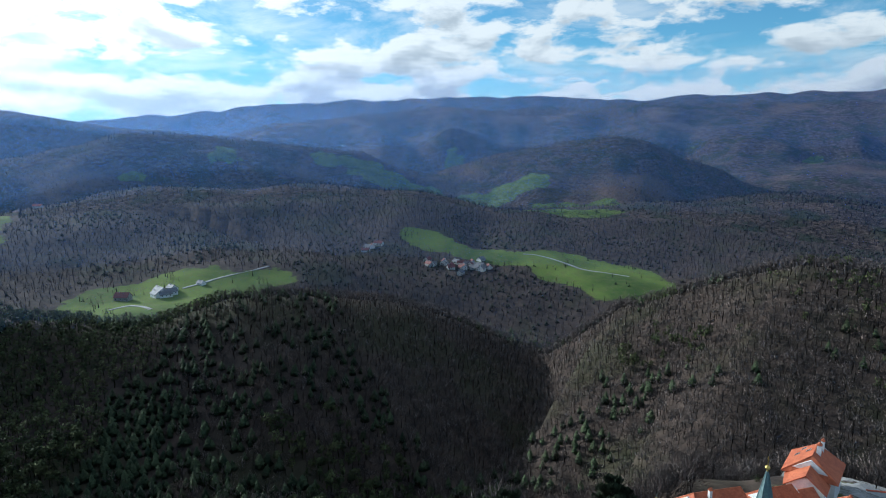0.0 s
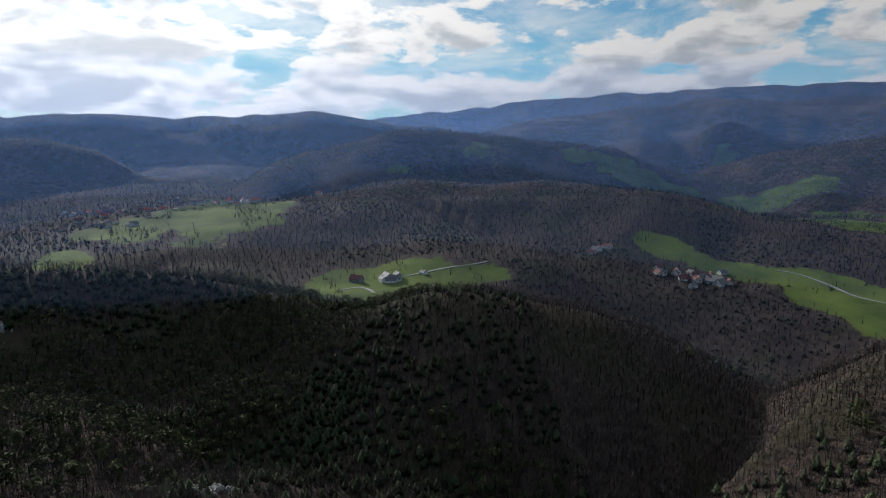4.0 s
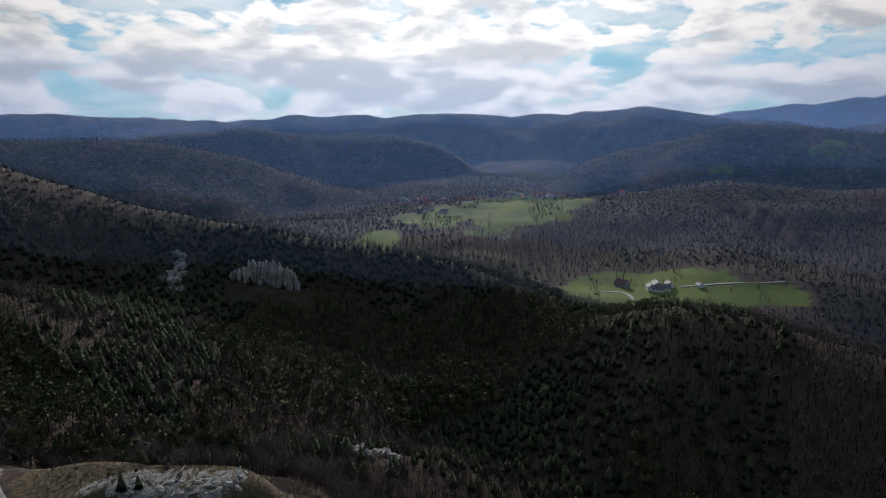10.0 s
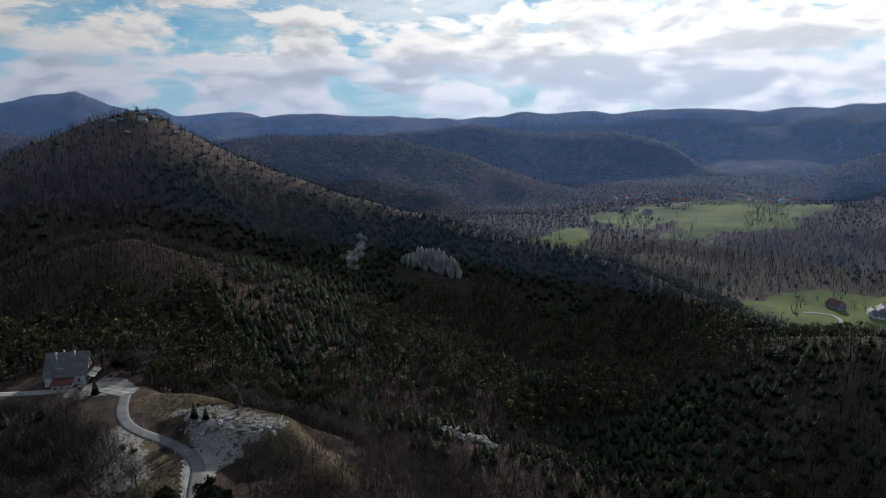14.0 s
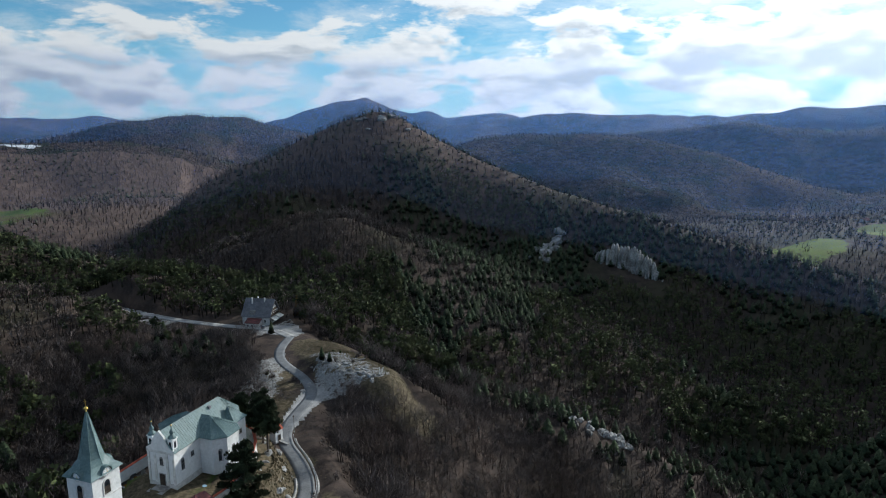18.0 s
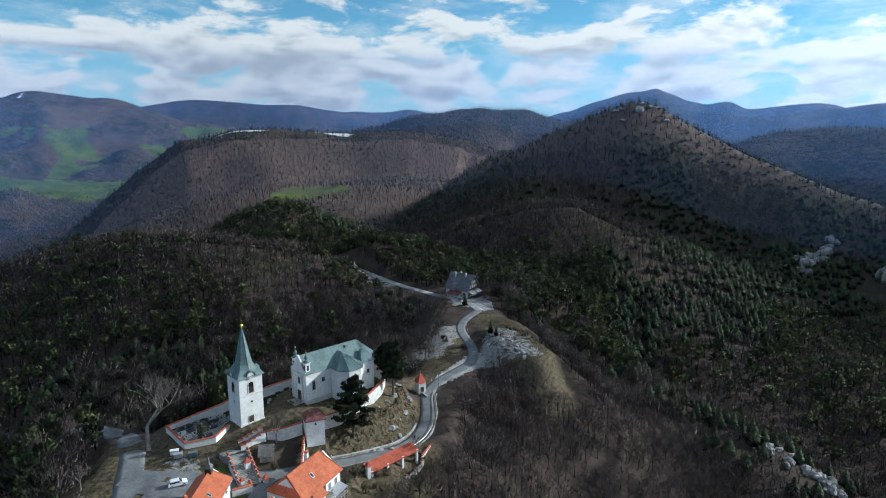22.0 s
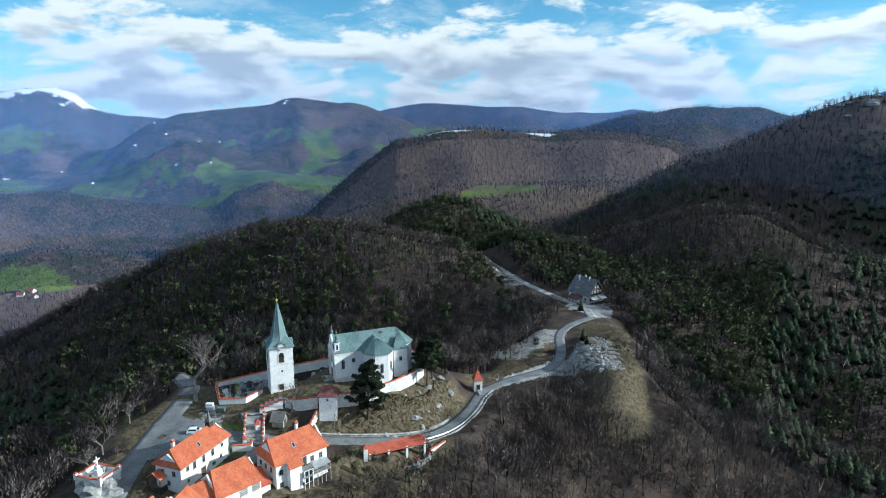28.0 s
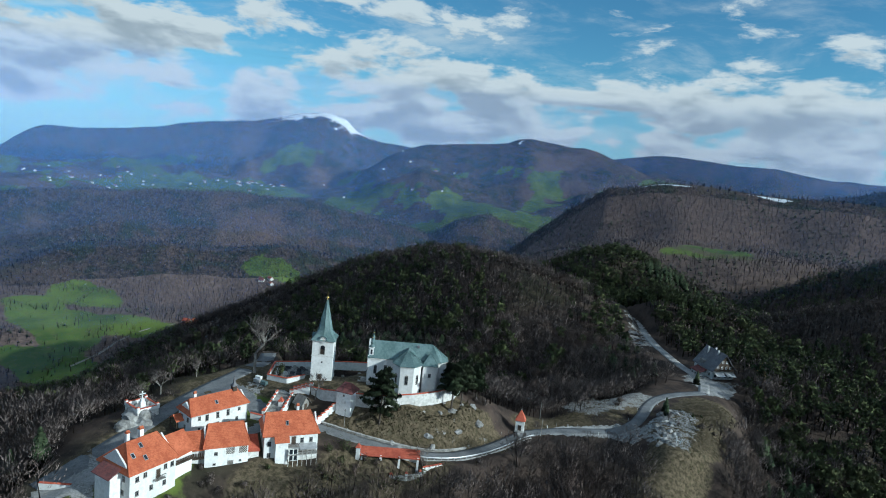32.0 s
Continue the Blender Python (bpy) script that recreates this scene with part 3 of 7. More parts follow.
# one sheet: rings that widen towards the horizon
rings = np.r_[np.arange(0.5, 130, 1.5), 130 * 1.0195 ** np.arange(186)]
rings = rings[rings < 4720]
sectors = 760
angle = np.linspace(0, 2 * np.pi, sectors, endpoint=False)
gx, gy = (20 + rings[:, None] * np.cos(angle)).ravel(), (10 + rings[:, None] * np.sin(angle)).ravel()
gz = land(gx, gy)
corner = np.arange(len(rings) * sectors).reshape(len(rings), sectors)
quads = np.stack([corner[:-1], np.roll(corner, -1, 1)[:-1], np.roll(corner, -1, 1)[1:], corner[1:]], -1)[:, :, ::-1]


def mesh_from(name, verts, faces, attributes=None, smooth=False):
    """A mesh from arrays; faces all have the same number of corners."""
    me = bpy.data.meshes.new(name)
    k = faces.shape[1]
    me.vertices.add(len(verts))
    me.vertices.foreach_set("co", np.ascontiguousarray(verts, np.float32).ravel())
    me.loops.add(faces.size)
    me.loops.foreach_set("vertex_index", np.ascontiguousarray(faces, np.int32).ravel())
    me.polygons.add(len(faces))
    me.polygons.foreach_set("loop_start", np.arange(0, faces.size, k, dtype=np.int32))
    me.polygons.foreach_set("loop_total", np.full(len(faces), k, dtype=np.int32))
    if smooth:
        me.polygons.foreach_set("use_smooth", np.ones(len(faces), bool))
    for key, values in (attributes or {}).items():
        if np.ndim(values) == 2:
            me.attributes.new(key, "FLOAT_VECTOR", "POINT").data.foreach_set("vector", np.ascontiguousarray(values, np.float32).ravel())
        else:
            me.attributes.new(key, "FLOAT", "POINT").data.foreach_set("value", np.ascontiguousarray(values, np.float32))
    me.update(calc_edges=True)
    me.validate()
    return me


opened = open_ground(gx, gy)
reach = np.hypot(gx, gy)
grass = meadow(gx, gy) * np.where(reach > 1700, np.clip((110 - gz) / 60, 0, 1), 1)
grass = np.maximum(grass, opened * np.clip(1.2 - capsule(gx, gy, -14, -20, 20, -60, 26), 0, 1) * 0.75)
grass = np.maximum(grass, np.clip(1.3 - capsule(gx, gy, 2, 4, 22, 26, 13), 0, 1))
dry = np.maximum.reduce([0.6 * np.clip(1.3 - capsule(gx, gy, 36, -34, 48, 10, 15), 0, 1), 0.55 * np.clip(1.3 - capsule(gx, gy, 34, 66, 40, 120, 14), 0, 1), np.clip(1.25 - capsule(gx, gy, 66, 104, 56, 145, 15), 0, 1), np.clip(1.3 - capsule(gx, gy, 24, -2, 40, 40, 9), 0, 1), 0.55 * np.clip(1.3 - capsule(gx, gy, -320, 735, -230, 735, 60), 0, 1), 0.72 * np.clip(1.3 - capsule(gx, gy, -10, -20, 20, 24, 14), 0, 1), 0.68 * np.clip(1.3 - capsule(gx, gy, -22, -16, 14, -62, 20), 0, 1), np.clip(1.2 - capsule(gx, gy, 70, 112, 84, 70, 14), 0, 1)])
stone = np.maximum.reduce([np.clip(1.2 - capsule(gx, gy, 30, 100, 34, 126, 11), 0, 0.64), np.clip(1.2 - capsule(gx, gy, 58, 92, 60, 114, 9), 0, 0.62), np.clip(1.3 - capsule(gx, gy, 56, 126, 68, 106, 5), 0, 0.62), np.clip(1.3 - capsule(gx, gy, 68, 106, 75, 90, 5), 0, 0.58), np.clip(1.3 - capsule(gx, gy, 60, 94, 70, 92, 7), 0, 0.52), np.clip(1.3 - capsule(gx, gy, 40, 172, 34, 176, 9), 0, 1), np.clip(1.2 - capsule(gx, gy, -6, -24, -2, -32, 8), 0, 0.5),
                           np.clip(1.2 - capsule(gx, gy, -16, 204, -46, 234, 7), 0, 0.52), np.clip(1.2 - capsule(gx, gy, 38, 20, 40, 38, 5), 0, 0.3), np.clip(1.2 - capsule(gx, gy, 16, -68, 26, -78, 10), 0, 0.6)])
snow = np.clip(1.6 - capsule(gx, gy, -3110, 1400, -2990, 1640, 150), 0, 1) * np.clip((gz - 140) / 50, 0, 1) * 0.74
snow = np.maximum(snow, np.clip(1.0 - np.hypot(gx + 1888, gy - 1958) / 160, 0, 1) * 0.55)
snow = np.maximum(snow, 0.75 * np.clip(1.1 - capsule(gx, gy, -560, 960, -470, 1010, 22), 0, 1))
snow = np.maximum(snow, 0.75 * np.clip(1.1 - capsule(gx, gy, -390, 1040, -330, 1060, 18), 0, 1))
# leaf sets in beyond 500 m on the side painted as sunlit
ground_data = mesh_from("ground", np.stack([gx, gy, gz], -1), quads.reshape(-1, 4), {"grass": grass, "dry": dry, "leaf": np.clip((reach - 500) / 160, 0, 1) * ((gx < 300) & (gy > -200)), "stone": stone, "snow": snow}, True)
ground_data.materials.append(GROUND)
ground_data.materials.append(WOODS)
ring_of = np.repeat(np.arange(len(rings) - 1), sectors)
ground_data.polygons.foreach_set("material_index", (rings[ring_of] > 1050).astype(np.int32))
ground = tagged(new("ground", ground_data), "wooded hills and green valleys under bare winter trees", "ground", kind="structure")


# ---- woods ----
rng = np.random.default_rng(7)


def blade(root, tip, width, side):
    """A thin triangle."""
    side = np.asarray(side) * width * 0.5
    return [root - side, root + side, tip]


def bare_tree(limbs, twigs, width, seed):
    """A leafless crown of unit height: trunk, limbs and a haze of twigs."""
    g = np.random.default_rng(seed)
    tris, lean = [], g.normal(0, 0.04, 2)
    for k in range(3):
        a = k * 2.1
        tris.append(blade(np.array([0, 0, -0.06]), np.array([lean[0], lean[1], 0.72]), width * 0.7 + 0.014, (math.cos(a), math.sin(a), 0)))
    for k in range(limbs):
        a, z = g.uniform(0, 6.28), g.uniform(0.28, 0.62)
        out = g.uniform(0.16, 0.34)
        tip = np.array([math.cos(a) * out, math.sin(a) * out, min(0.97, z + g.uniform(0.16, 0.36))])
        tris.append(blade(np.array([lean[0] * z, lean[1] * z, z]), tip, width * 0.9 + 0.004, (-math.sin(a), math.cos(a), 0.2)))
    for k in range(twigs):
        a, up = g.uniform(0, 6.28), math.asin(g.uniform(-0.25, 1.0))
        full = g.uniform(0.25, 1) ** 0.4 * (1 + 0.18 * math.sin(3 * a + seed) + 0.12 * math.sin(5 * up + seed))
        way_ = np.array([math.cos(a) * math.cos(up), math.sin(a) * math.cos(up), math.sin(up) * 1.05])
        tip = np.array([0, 0, 0.52]) + way_ * np.array([0.40, 0.40, 0.46]) * full
        root = tip - (way_ * 0.6 + np.array([0, 0, 0.75])) * g.uniform(0.05, 0.12) + g.normal(0, 0.02, 3)
        turn = g.uniform(0, 3.14)
        tris.append(blade(root, tip, width * g.uniform(0.7, 1.4), (math.cos(turn), math.sin(turn), 0.3)))
    return np.array(tris).reshape(-1, 3)


def fir_tree(tiers, blades_, seed, slim=0.17):
    """A spruce or fir of unit height: drooping tiers round a stem."""
    g = np.random.default_rng(seed)
    tris = []
    for k in range(3):
        a = k * 2.1
        tris.append(blade(np.array([0, 0, -0.05]), np.array([0, 0, 1.0]), 0.03, (math.cos(a), math.sin(a), 0)))
    for k in range(tiers):
        s = k / tiers
        z, r = 0.10 + 0.86 * s, slim * (1 - s) ** 0.75 + 0.02
        for j in range(blades_):
            a = (j + g.uniform(-0.35, 0.35) + 0.5 * (k % 2)) * 6.283 / blades_
            rr = r * g.uniform(0.7, 1.2)
            tip = np.array([math.cos(a) * rr, math.sin(a) * rr, z - 0.07 * (1 - s) - g.uniform(0, 0.02)])
            root = np.array([0, 0, z + 0.09 * (1 - 0.5 * s)])
            tris.append([root, *[tip + np.array([-math.sin(a), math.cos(a), 0]) * w * r for w in (0.42, -0.42)]])
    return np.array(tris).reshape(-1, 3)


def pine_tree(clumps, pieces, seed):
    """A pine of unit height: bare stem below, tufted uneven crown above."""
    g = np.random.default_rng(seed)
    tris = []
    for k in range(3):
        a = k * 2.1
        tris.append(blade(np.array([0, 0, -0.05]), np.array([0, 0, 0.85]), 0.05, (math.cos(a), math.sin(a), 0)))
    for k in range(clumps):
        a, z = g.uniform(0, 6.28), 0.38 + 0.55 * (k + 0.5) / clumps
        out = 0.22 * math.sqrt(max(0.05, 1 - ((z - 0.55) / 0.45) ** 2)) * g.uniform(0.3, 1)
        middle = np.array([math.cos(a) * out, math.sin(a) * out, z])
        for j in range(pieces):
            v = g.normal(0, 1, 3)
            v /= np.linalg.norm(v)
            w = np.cross(v, g.normal(0, 1, 3))
            w /= np.linalg.norm(w)
            size = g.uniform(0.07, 0.14)
            p = middle + v * np.array([0.12, 0.12, 0.07]) * g.uniform(0.5, 1)
            tris.append([p + w * size * 0.6, p - w * size * 0.6, p + (v * 0.7 + np.array([0, 0, 0.5])) * size])
    return np.array(tris).reshape(-1, 3)


def outward_of(shape, middle, seed=0):
    """For each corner the way out of the crown's middle, a little ruffled."""
    out = shape.reshape(-1, 3, 3).mean(1) - np.asarray(middle)
    out = out / np.maximum(np.linalg.norm(out, axis=1), 1e-6)[:, None]
    out = out + np.random.default_rng(seed).normal(0, 0.2, out.shape) + np.array([0, 0, 0.15])
    return (out / np.linalg.norm(out, axis=1)[:, None]).repeat(3, 0)


def wood(name, templates, xs, ys, tall, wide, mat, label):
    """Many trees as one object."""
    if not len(xs):
        return None
    zs = land(xs, ys)
    kinds, turns = rng.integers(0, len(templates), len(xs)), rng.uniform(0, 6.283, len(xs))
    # tone also holds painted sun and shade, set by side and distance
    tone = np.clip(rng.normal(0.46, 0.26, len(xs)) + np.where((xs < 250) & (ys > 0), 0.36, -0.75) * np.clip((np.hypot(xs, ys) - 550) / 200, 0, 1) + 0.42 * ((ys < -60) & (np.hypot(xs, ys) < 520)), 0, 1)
    verts, tones, outs = [], [], []
    middle = (0, 0, 0.28 if name == "fir_wood" else 0.46)
    for k, shape in enumerate(templates):
        pick = kinds == k
        c, s, h, w = np.cos(turns[pick]), np.sin(turns[pick]), tall[pick], tall[pick] * wide[pick]
        px = xs[pick][:, None] + (c[:, None] * shape[:, 0] - s[:, None] * shape[:, 1]) * w[:, None]
        py = ys[pick][:, None] + (s[:, None] * shape[:, 0] + c[:, None] * shape[:, 1]) * w[:, None]
        pz = zs[pick][:, None] + shape[:, 2] * h[:, None]
        verts.append(np.stack([px, py, pz], -1).reshape(-1, 3))
        way_ = outward_of(shape, middle, k)
        outs.append(np.stack([c[:, None] * way_[:, 0] - s[:, None] * way_[:, 1], s[:, None] * way_[:, 0] + c[:, None] * way_[:, 1], np.ones((len(c), 1)) * way_[:, 2]], -1).reshape(-1, 3))
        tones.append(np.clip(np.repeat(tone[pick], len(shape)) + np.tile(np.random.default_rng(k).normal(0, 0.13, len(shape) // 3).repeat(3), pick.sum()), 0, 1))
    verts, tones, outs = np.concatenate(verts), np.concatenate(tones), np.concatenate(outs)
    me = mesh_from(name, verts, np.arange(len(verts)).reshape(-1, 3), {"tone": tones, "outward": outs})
    me.materials.append(mat)
    return tagged(new(name, me), label, "trees", kind="stuff")


def scatter(inner, outer, step):
    """Jittered places in the ring round the church that lie ahead of the path."""
    k = np.arange(-outer, outer, step)
    x, y = (v.ravel() for v in np.meshgrid(k, k))
    x, y = x + rng.uniform(-0.48, 0.48, x.size) * step + 20, y + rng.uniform(-0.48, 0.48, y.size) * step + 20
    r, az = np.hypot(x - 20, y - 20), np.degrees(np.arctan2(y - 20, x - 20))
    keep = (r >= inner) & (r < outer) & ((az > -80) | (az < -150) | (r < 130))
    x, y = x[keep], y[keep]
    hedge = (np.abs(value_noise(x, y, 75, 71, 2)) < 0.10) & (rng.uniform(0, 1, x.size) < 0.8)
    hedge |= rng.uniform(0, 1, x.size) < 0.025
    keep = ((meadow(x, y) < 0.35) | (hedge & (np.hypot(x, y) > 200))) & (open_ground(x, y) < 0.45)
    return x[keep], y[keep]


def conifer_share(x, y):
    """How much of the wood is evergreen."""
    v = 0.27 + 0.8 * value_noise(x, y, 110, 51, 3)
    south = np.clip(1.2 - capsule(x, y, 200, 330, 430, 60, 170), 0, 1)
    knoll = np.clip(1.3 - capsule(x, y, 70, 345, 120, 330, 70), 0, 1) + np.clip(1.2 - capsule(x, y, 442, 20, 440, -130, 90), 0, 1)
    flank = np.clip(1.2 - capsule(x, y, 75, 70, 105, -70, 75), 0, 1)
    back = np.clip(1.2 - capsule(x, y, -160, 360, -20, 250, 60), 0, 1)
    hill = np.clip(1.2 - capsule(x, y, -340, 205, -80, 225, 60), 0, 1)
    spur = np.clip(1.3 - capsule(x, y, 100, 138, 240, 116, 22), 0, 1)
    return v - 0.28 * ((y < -60) & (np.hypot(x, y) < 520)) + 0.5 * spur + 0.6 * south + 0.4 * np.clip(1.2 - capsule(x, y, 230, 560, 470, 210, 110), 0, 1) - 0.25 * np.clip((np.hypot(x, y) - 520) / 150, 0, 1) * (x < 150) - 0.6 * knoll - 0.7 * flank + 0.6 * back - 0.12 * hill


def plant(inner, outer, step, detail, tall):
    x, y = scatter(inner, outer, step)
    share = conifer_share(x, y) + rng.uniform(-0.55, 0.55, x.size)
    green, bare = share > 0.55, share <= 0.55
    pine = green & (value_noise(x, y, 90, 61, 2) + np.where(x < 120, 0.35, -0.1) > 0.05) & (np.hypot(x - 20, y - 20) < 520)
    fir = green & ~pine
    lively = lambda m, a, b: rng.uniform(a, b, m.sum()) * tall
    where = ("close", "middle", "farther", "distant", "remote")[detail]
    bares = [bare_tree((12, 4, 2, 0, 0)[detail], (190, 46, 23, 12, 8)[detail], (0.0135, 0.034, 0.058, 0.100, 0.17)[detail], 100 + detail * 20 + k) for k in range(7)]
    firs = [fir_tree((14, 10, 8, 4, 2)[detail], (10, 8, 6, 5, 4)[detail], 200 + detail * 20 + k, (0.26, 0.27, 0.28, 0.30, 0.4)[detail]) for k in range(6)]
    pines = [pine_tree((14, 11, 8, 3, 2)[detail], (13, 9, 7, 5, 4)[detail], 300 + detail * 20 + k) for k in range(6)]
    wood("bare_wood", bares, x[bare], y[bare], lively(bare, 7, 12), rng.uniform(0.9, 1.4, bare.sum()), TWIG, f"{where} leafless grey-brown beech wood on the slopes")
    wood("fir_wood", firs, x[fir], y[fir], lively(fir, 5, 9.5), rng.uniform(0.9, 1.4, fir.sum()), NEEDLE, f"{where} dark green spruce and fir wood on the slopes")
    wood("pine_wood", pines, x[pine], y[pine], lively(pine, 7, 11.5), rng.uniform(0.9, 1.4, pine.sum()), PINE_NEEDLE, f"{where} olive-green pine wood on the ridge")


plant(0, 175, 3.7, 0, 1.0)
plant(175, 340, 4.6, 1, 1.0)
plant(340, 520, 5.2, 2, 1.0)
plant(520, 1060, 7.6, 3, 0.85)
plant(1060, 1800, 14.0, 4, 0.95)

# added see-through rings, denser outwards, that tint the distance blue
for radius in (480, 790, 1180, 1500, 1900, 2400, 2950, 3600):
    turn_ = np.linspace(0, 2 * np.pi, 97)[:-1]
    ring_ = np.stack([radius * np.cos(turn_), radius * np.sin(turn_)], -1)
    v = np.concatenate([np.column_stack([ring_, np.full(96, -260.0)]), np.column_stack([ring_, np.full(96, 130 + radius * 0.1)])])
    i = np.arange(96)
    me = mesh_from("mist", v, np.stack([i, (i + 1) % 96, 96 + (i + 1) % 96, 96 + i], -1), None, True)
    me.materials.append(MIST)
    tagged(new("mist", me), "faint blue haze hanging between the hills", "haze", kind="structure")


# ---- making parts ----
def part(name, bm, mat, parent=None, label=""):
    me = bpy.data.meshes.new(name)
    bm.to_mesh(me)
    bm.free()
    me.materials.append(mat)
    ob = new(name, me)
    ob.parent = parent
    if label:
        ob["label"] = label
    return ob


def thing(name, m, label, category, group="", kind=""):
    ob = new(name)
    ob.empty_display_size = 0.5
    ob.matrix_world = m
    return tagged(ob, label, category, group, kind)


def box(x0, x1, y0, y1, z0, z1, bm=None, bevel=0.0):
    bm = bm or bmesh.new()
    made = bmesh.ops.create_cube(bm, size=1)["verts"]
    for v in made:
        v.co = Vector(((x0 + x1) / 2 + v.co.x * (x1 - x0), (y0 + y1) / 2 + v.co.y * (y1 - y0), (z0 + z1) / 2 + v.co.z * (z1 - z0)))
    if bevel:
        bmesh.ops.bevel(bm, geom=list({e for v in made for e in v.link_edges}), offset=bevel, segments=1, affect="EDGES")
    return bm


def prism(outline, z0, z1, bm=None):
    """An upright block over an outline given anticlockwise."""
    bm = bm or bmesh.new()
    low, top = [bm.verts.new((x, y, z0)) for x, y in outline], [bm.verts.new((x, y, z1)) for x, y in outline]
    bm.faces.new(low[::-1])
    bm.faces.new(top)
    for k in range(len(outline)):
        j = (k + 1) % len(outline)
        bm.faces.new((low[k], low[j], top[j], top[k]))
    return bm


def shell(faces, thick=0.18, bm=None):
    """Roof slabs: each face given by its corners, hung down by thick."""
    bm = bm or bmesh.new()
    for corners in faces:
        top = [bm.verts.new(c) for c in corners]
        low = [bm.verts.new((c[0], c[1], c[2] - thick)) for c in corners]
        bm.faces.new(top)
        bm.faces.new(low[::-1])
        for k in range(len(top)):
            j = (k + 1) % len(top)
            bm.faces.new((low[k], low[j], top[j], top[k]))
    bmesh.ops.recalc_face_normals(bm, faces=bm.faces)
    return bm


def lathe(profile, sides=12, bm=None, turn=0.0, x=0.0, y=0.0):
    """Rings of (radius, z) joined round an upright axis."""
    bm = bm or bmesh.new()
    rows = []
    for r, z in profile:
        rows.append([bm.verts.new((x + r * math.cos(turn + 6.28318 * k / sides), y + r * math.sin(turn + 6.28318 * k / sides), z)) for k in range(sides)])
    for a, b in zip(rows, rows[1:]):
        for k in range(sides):
            j = (k + 1) % sides
            bm.faces.new((a[k], a[j], b[j], b[k]))
    bm.faces.new(rows[0][::-1])
    bm.faces.new(rows[-1])
    return bm


def strip(name, line, half, lift, mat, label, category, depth=0.25):
    """A road laid along a line of corners, smoothed."""
    pts = np.array(line, float)
    for _ in range(3):
        pts = np.concatenate([pts[:1], np.stack([0.75 * pts[:-1] + 0.25 * pts[1:], 0.25 * pts[:-1] + 0.75 * pts[1:]], 1).reshape(-1, 3), pts[-1:]])
    way = np.gradient(pts[:, :2], axis=0)
    way /= np.linalg.norm(way, axis=1)[:, None]
    side = np.stack([-way[:, 1], way[:, 0]], -1)
    k, rows = len(pts), []
    for s in (-1, -0.5, 0, 0.5, 1):
        wob = 1 + (0.06 * value_noise(pts[:, 0], pts[:, 1], 7, 71 + int(s * 2)) if abs(s) == 1 else 0)
        xy = pts[:, :2] + side * (half * s * wob)[:, None] if np.ndim(wob) else pts[:, :2] + side * half * s
        rows.append(np.column_stack([xy, pts[:, 2] + lift + 0.04 * (1 - abs(s))]))
    low = [rows[0] - (0, 0, depth), *rows, rows[-1] - (0, 0, depth)]
    verts = np.concatenate(low)
    faces = [(a * k + i, (a + 1) * k + i, (a + 1) * k + i + 1, a * k + i + 1) for a in range(6) for i in range(k - 1)]
    me = mesh_from(name, verts, np.array(faces)[:, ::-1], None, True)
    me.materials.append(mat)
    return tagged(new(name, me), label, category, kind="structure")


main_road = strip("road_main", MAIN_ROAD, 3.0, 0.02, ASPHALT, "worn grey asphalt road past the houses", "road")
upper_road = strip("road_upper", UPPER_ROAD, 2.2, 0.03, ASPHALT, "pale worn asphalt lane round the church knoll", "road")
hill_road = strip("road_hill", HILL_ROAD, 2.3, 0.04, GRAVEL_ROAD, "gravel lane climbing into the wood", "road")
wood_road = strip("road_wood", WOOD_ROAD, 0.6, 0.02, FOREST_TRACK, "narrow forest track across the slope", "road")


# ---- building blocks ----
def window(parent, x, y, z, turn, w=0.9, h=1.3, bars=True, arched=False, mat=None):
    """A window set in a wall: frame, pane and sill. turn: the way it faces, in degrees."""
    m = Matrix.Translation((x, y, z)) @ pose(0, 0, 0, 0, 0, turn)
    bm = bmesh.new()
    t = 0.09
    for a, b, c, d in ((-w / 2, -w / 2 + t, 0, h), (w / 2 - t, w / 2, 0, h), (-w / 2, w / 2, h - t, h), (-w / 2, w / 2, 0, t)):
        box(-0.05, 0.06, a, b, c, d, bm)
    if bars:
        box(-0.03, 0.045, -0.03, 0.03, t, h - t, bm)
        box(-0.03, 0.045, -w / 2 + t, w / 2 - t, h * 0.6, h * 0.6 + 0.05, bm)
    if arched:
        for k in range(6):
            a0, a1 = math.pi * k / 6, math.pi * (k + 1) / 6
            prism([(0.06, math.cos(a) * r) for a, r in ()] or [(-0.05, math.cos(a0) * w / 2), (0.06, math.cos(a0) * w / 2), (0.06, math.cos(a1) * w / 2), (-0.05, math.cos(a1) * w / 2)], h - t, h - t + math.sin((a0 + a1) / 2) * w / 2, bm)
    frame_ = part("window", bm, mat or GREY_WOOD, parent)
    frame_.matrix_local = m
    part("pane", box(-0.06, 0.0, -w / 2 + t, w / 2 - t, t, h - t), GLASS, frame_)
    part("sill", box(-0.05, 0.14, -w / 2 - 0.08, w / 2 + 0.08, -0.08, 0.0), STONE, frame_)
    return frame_


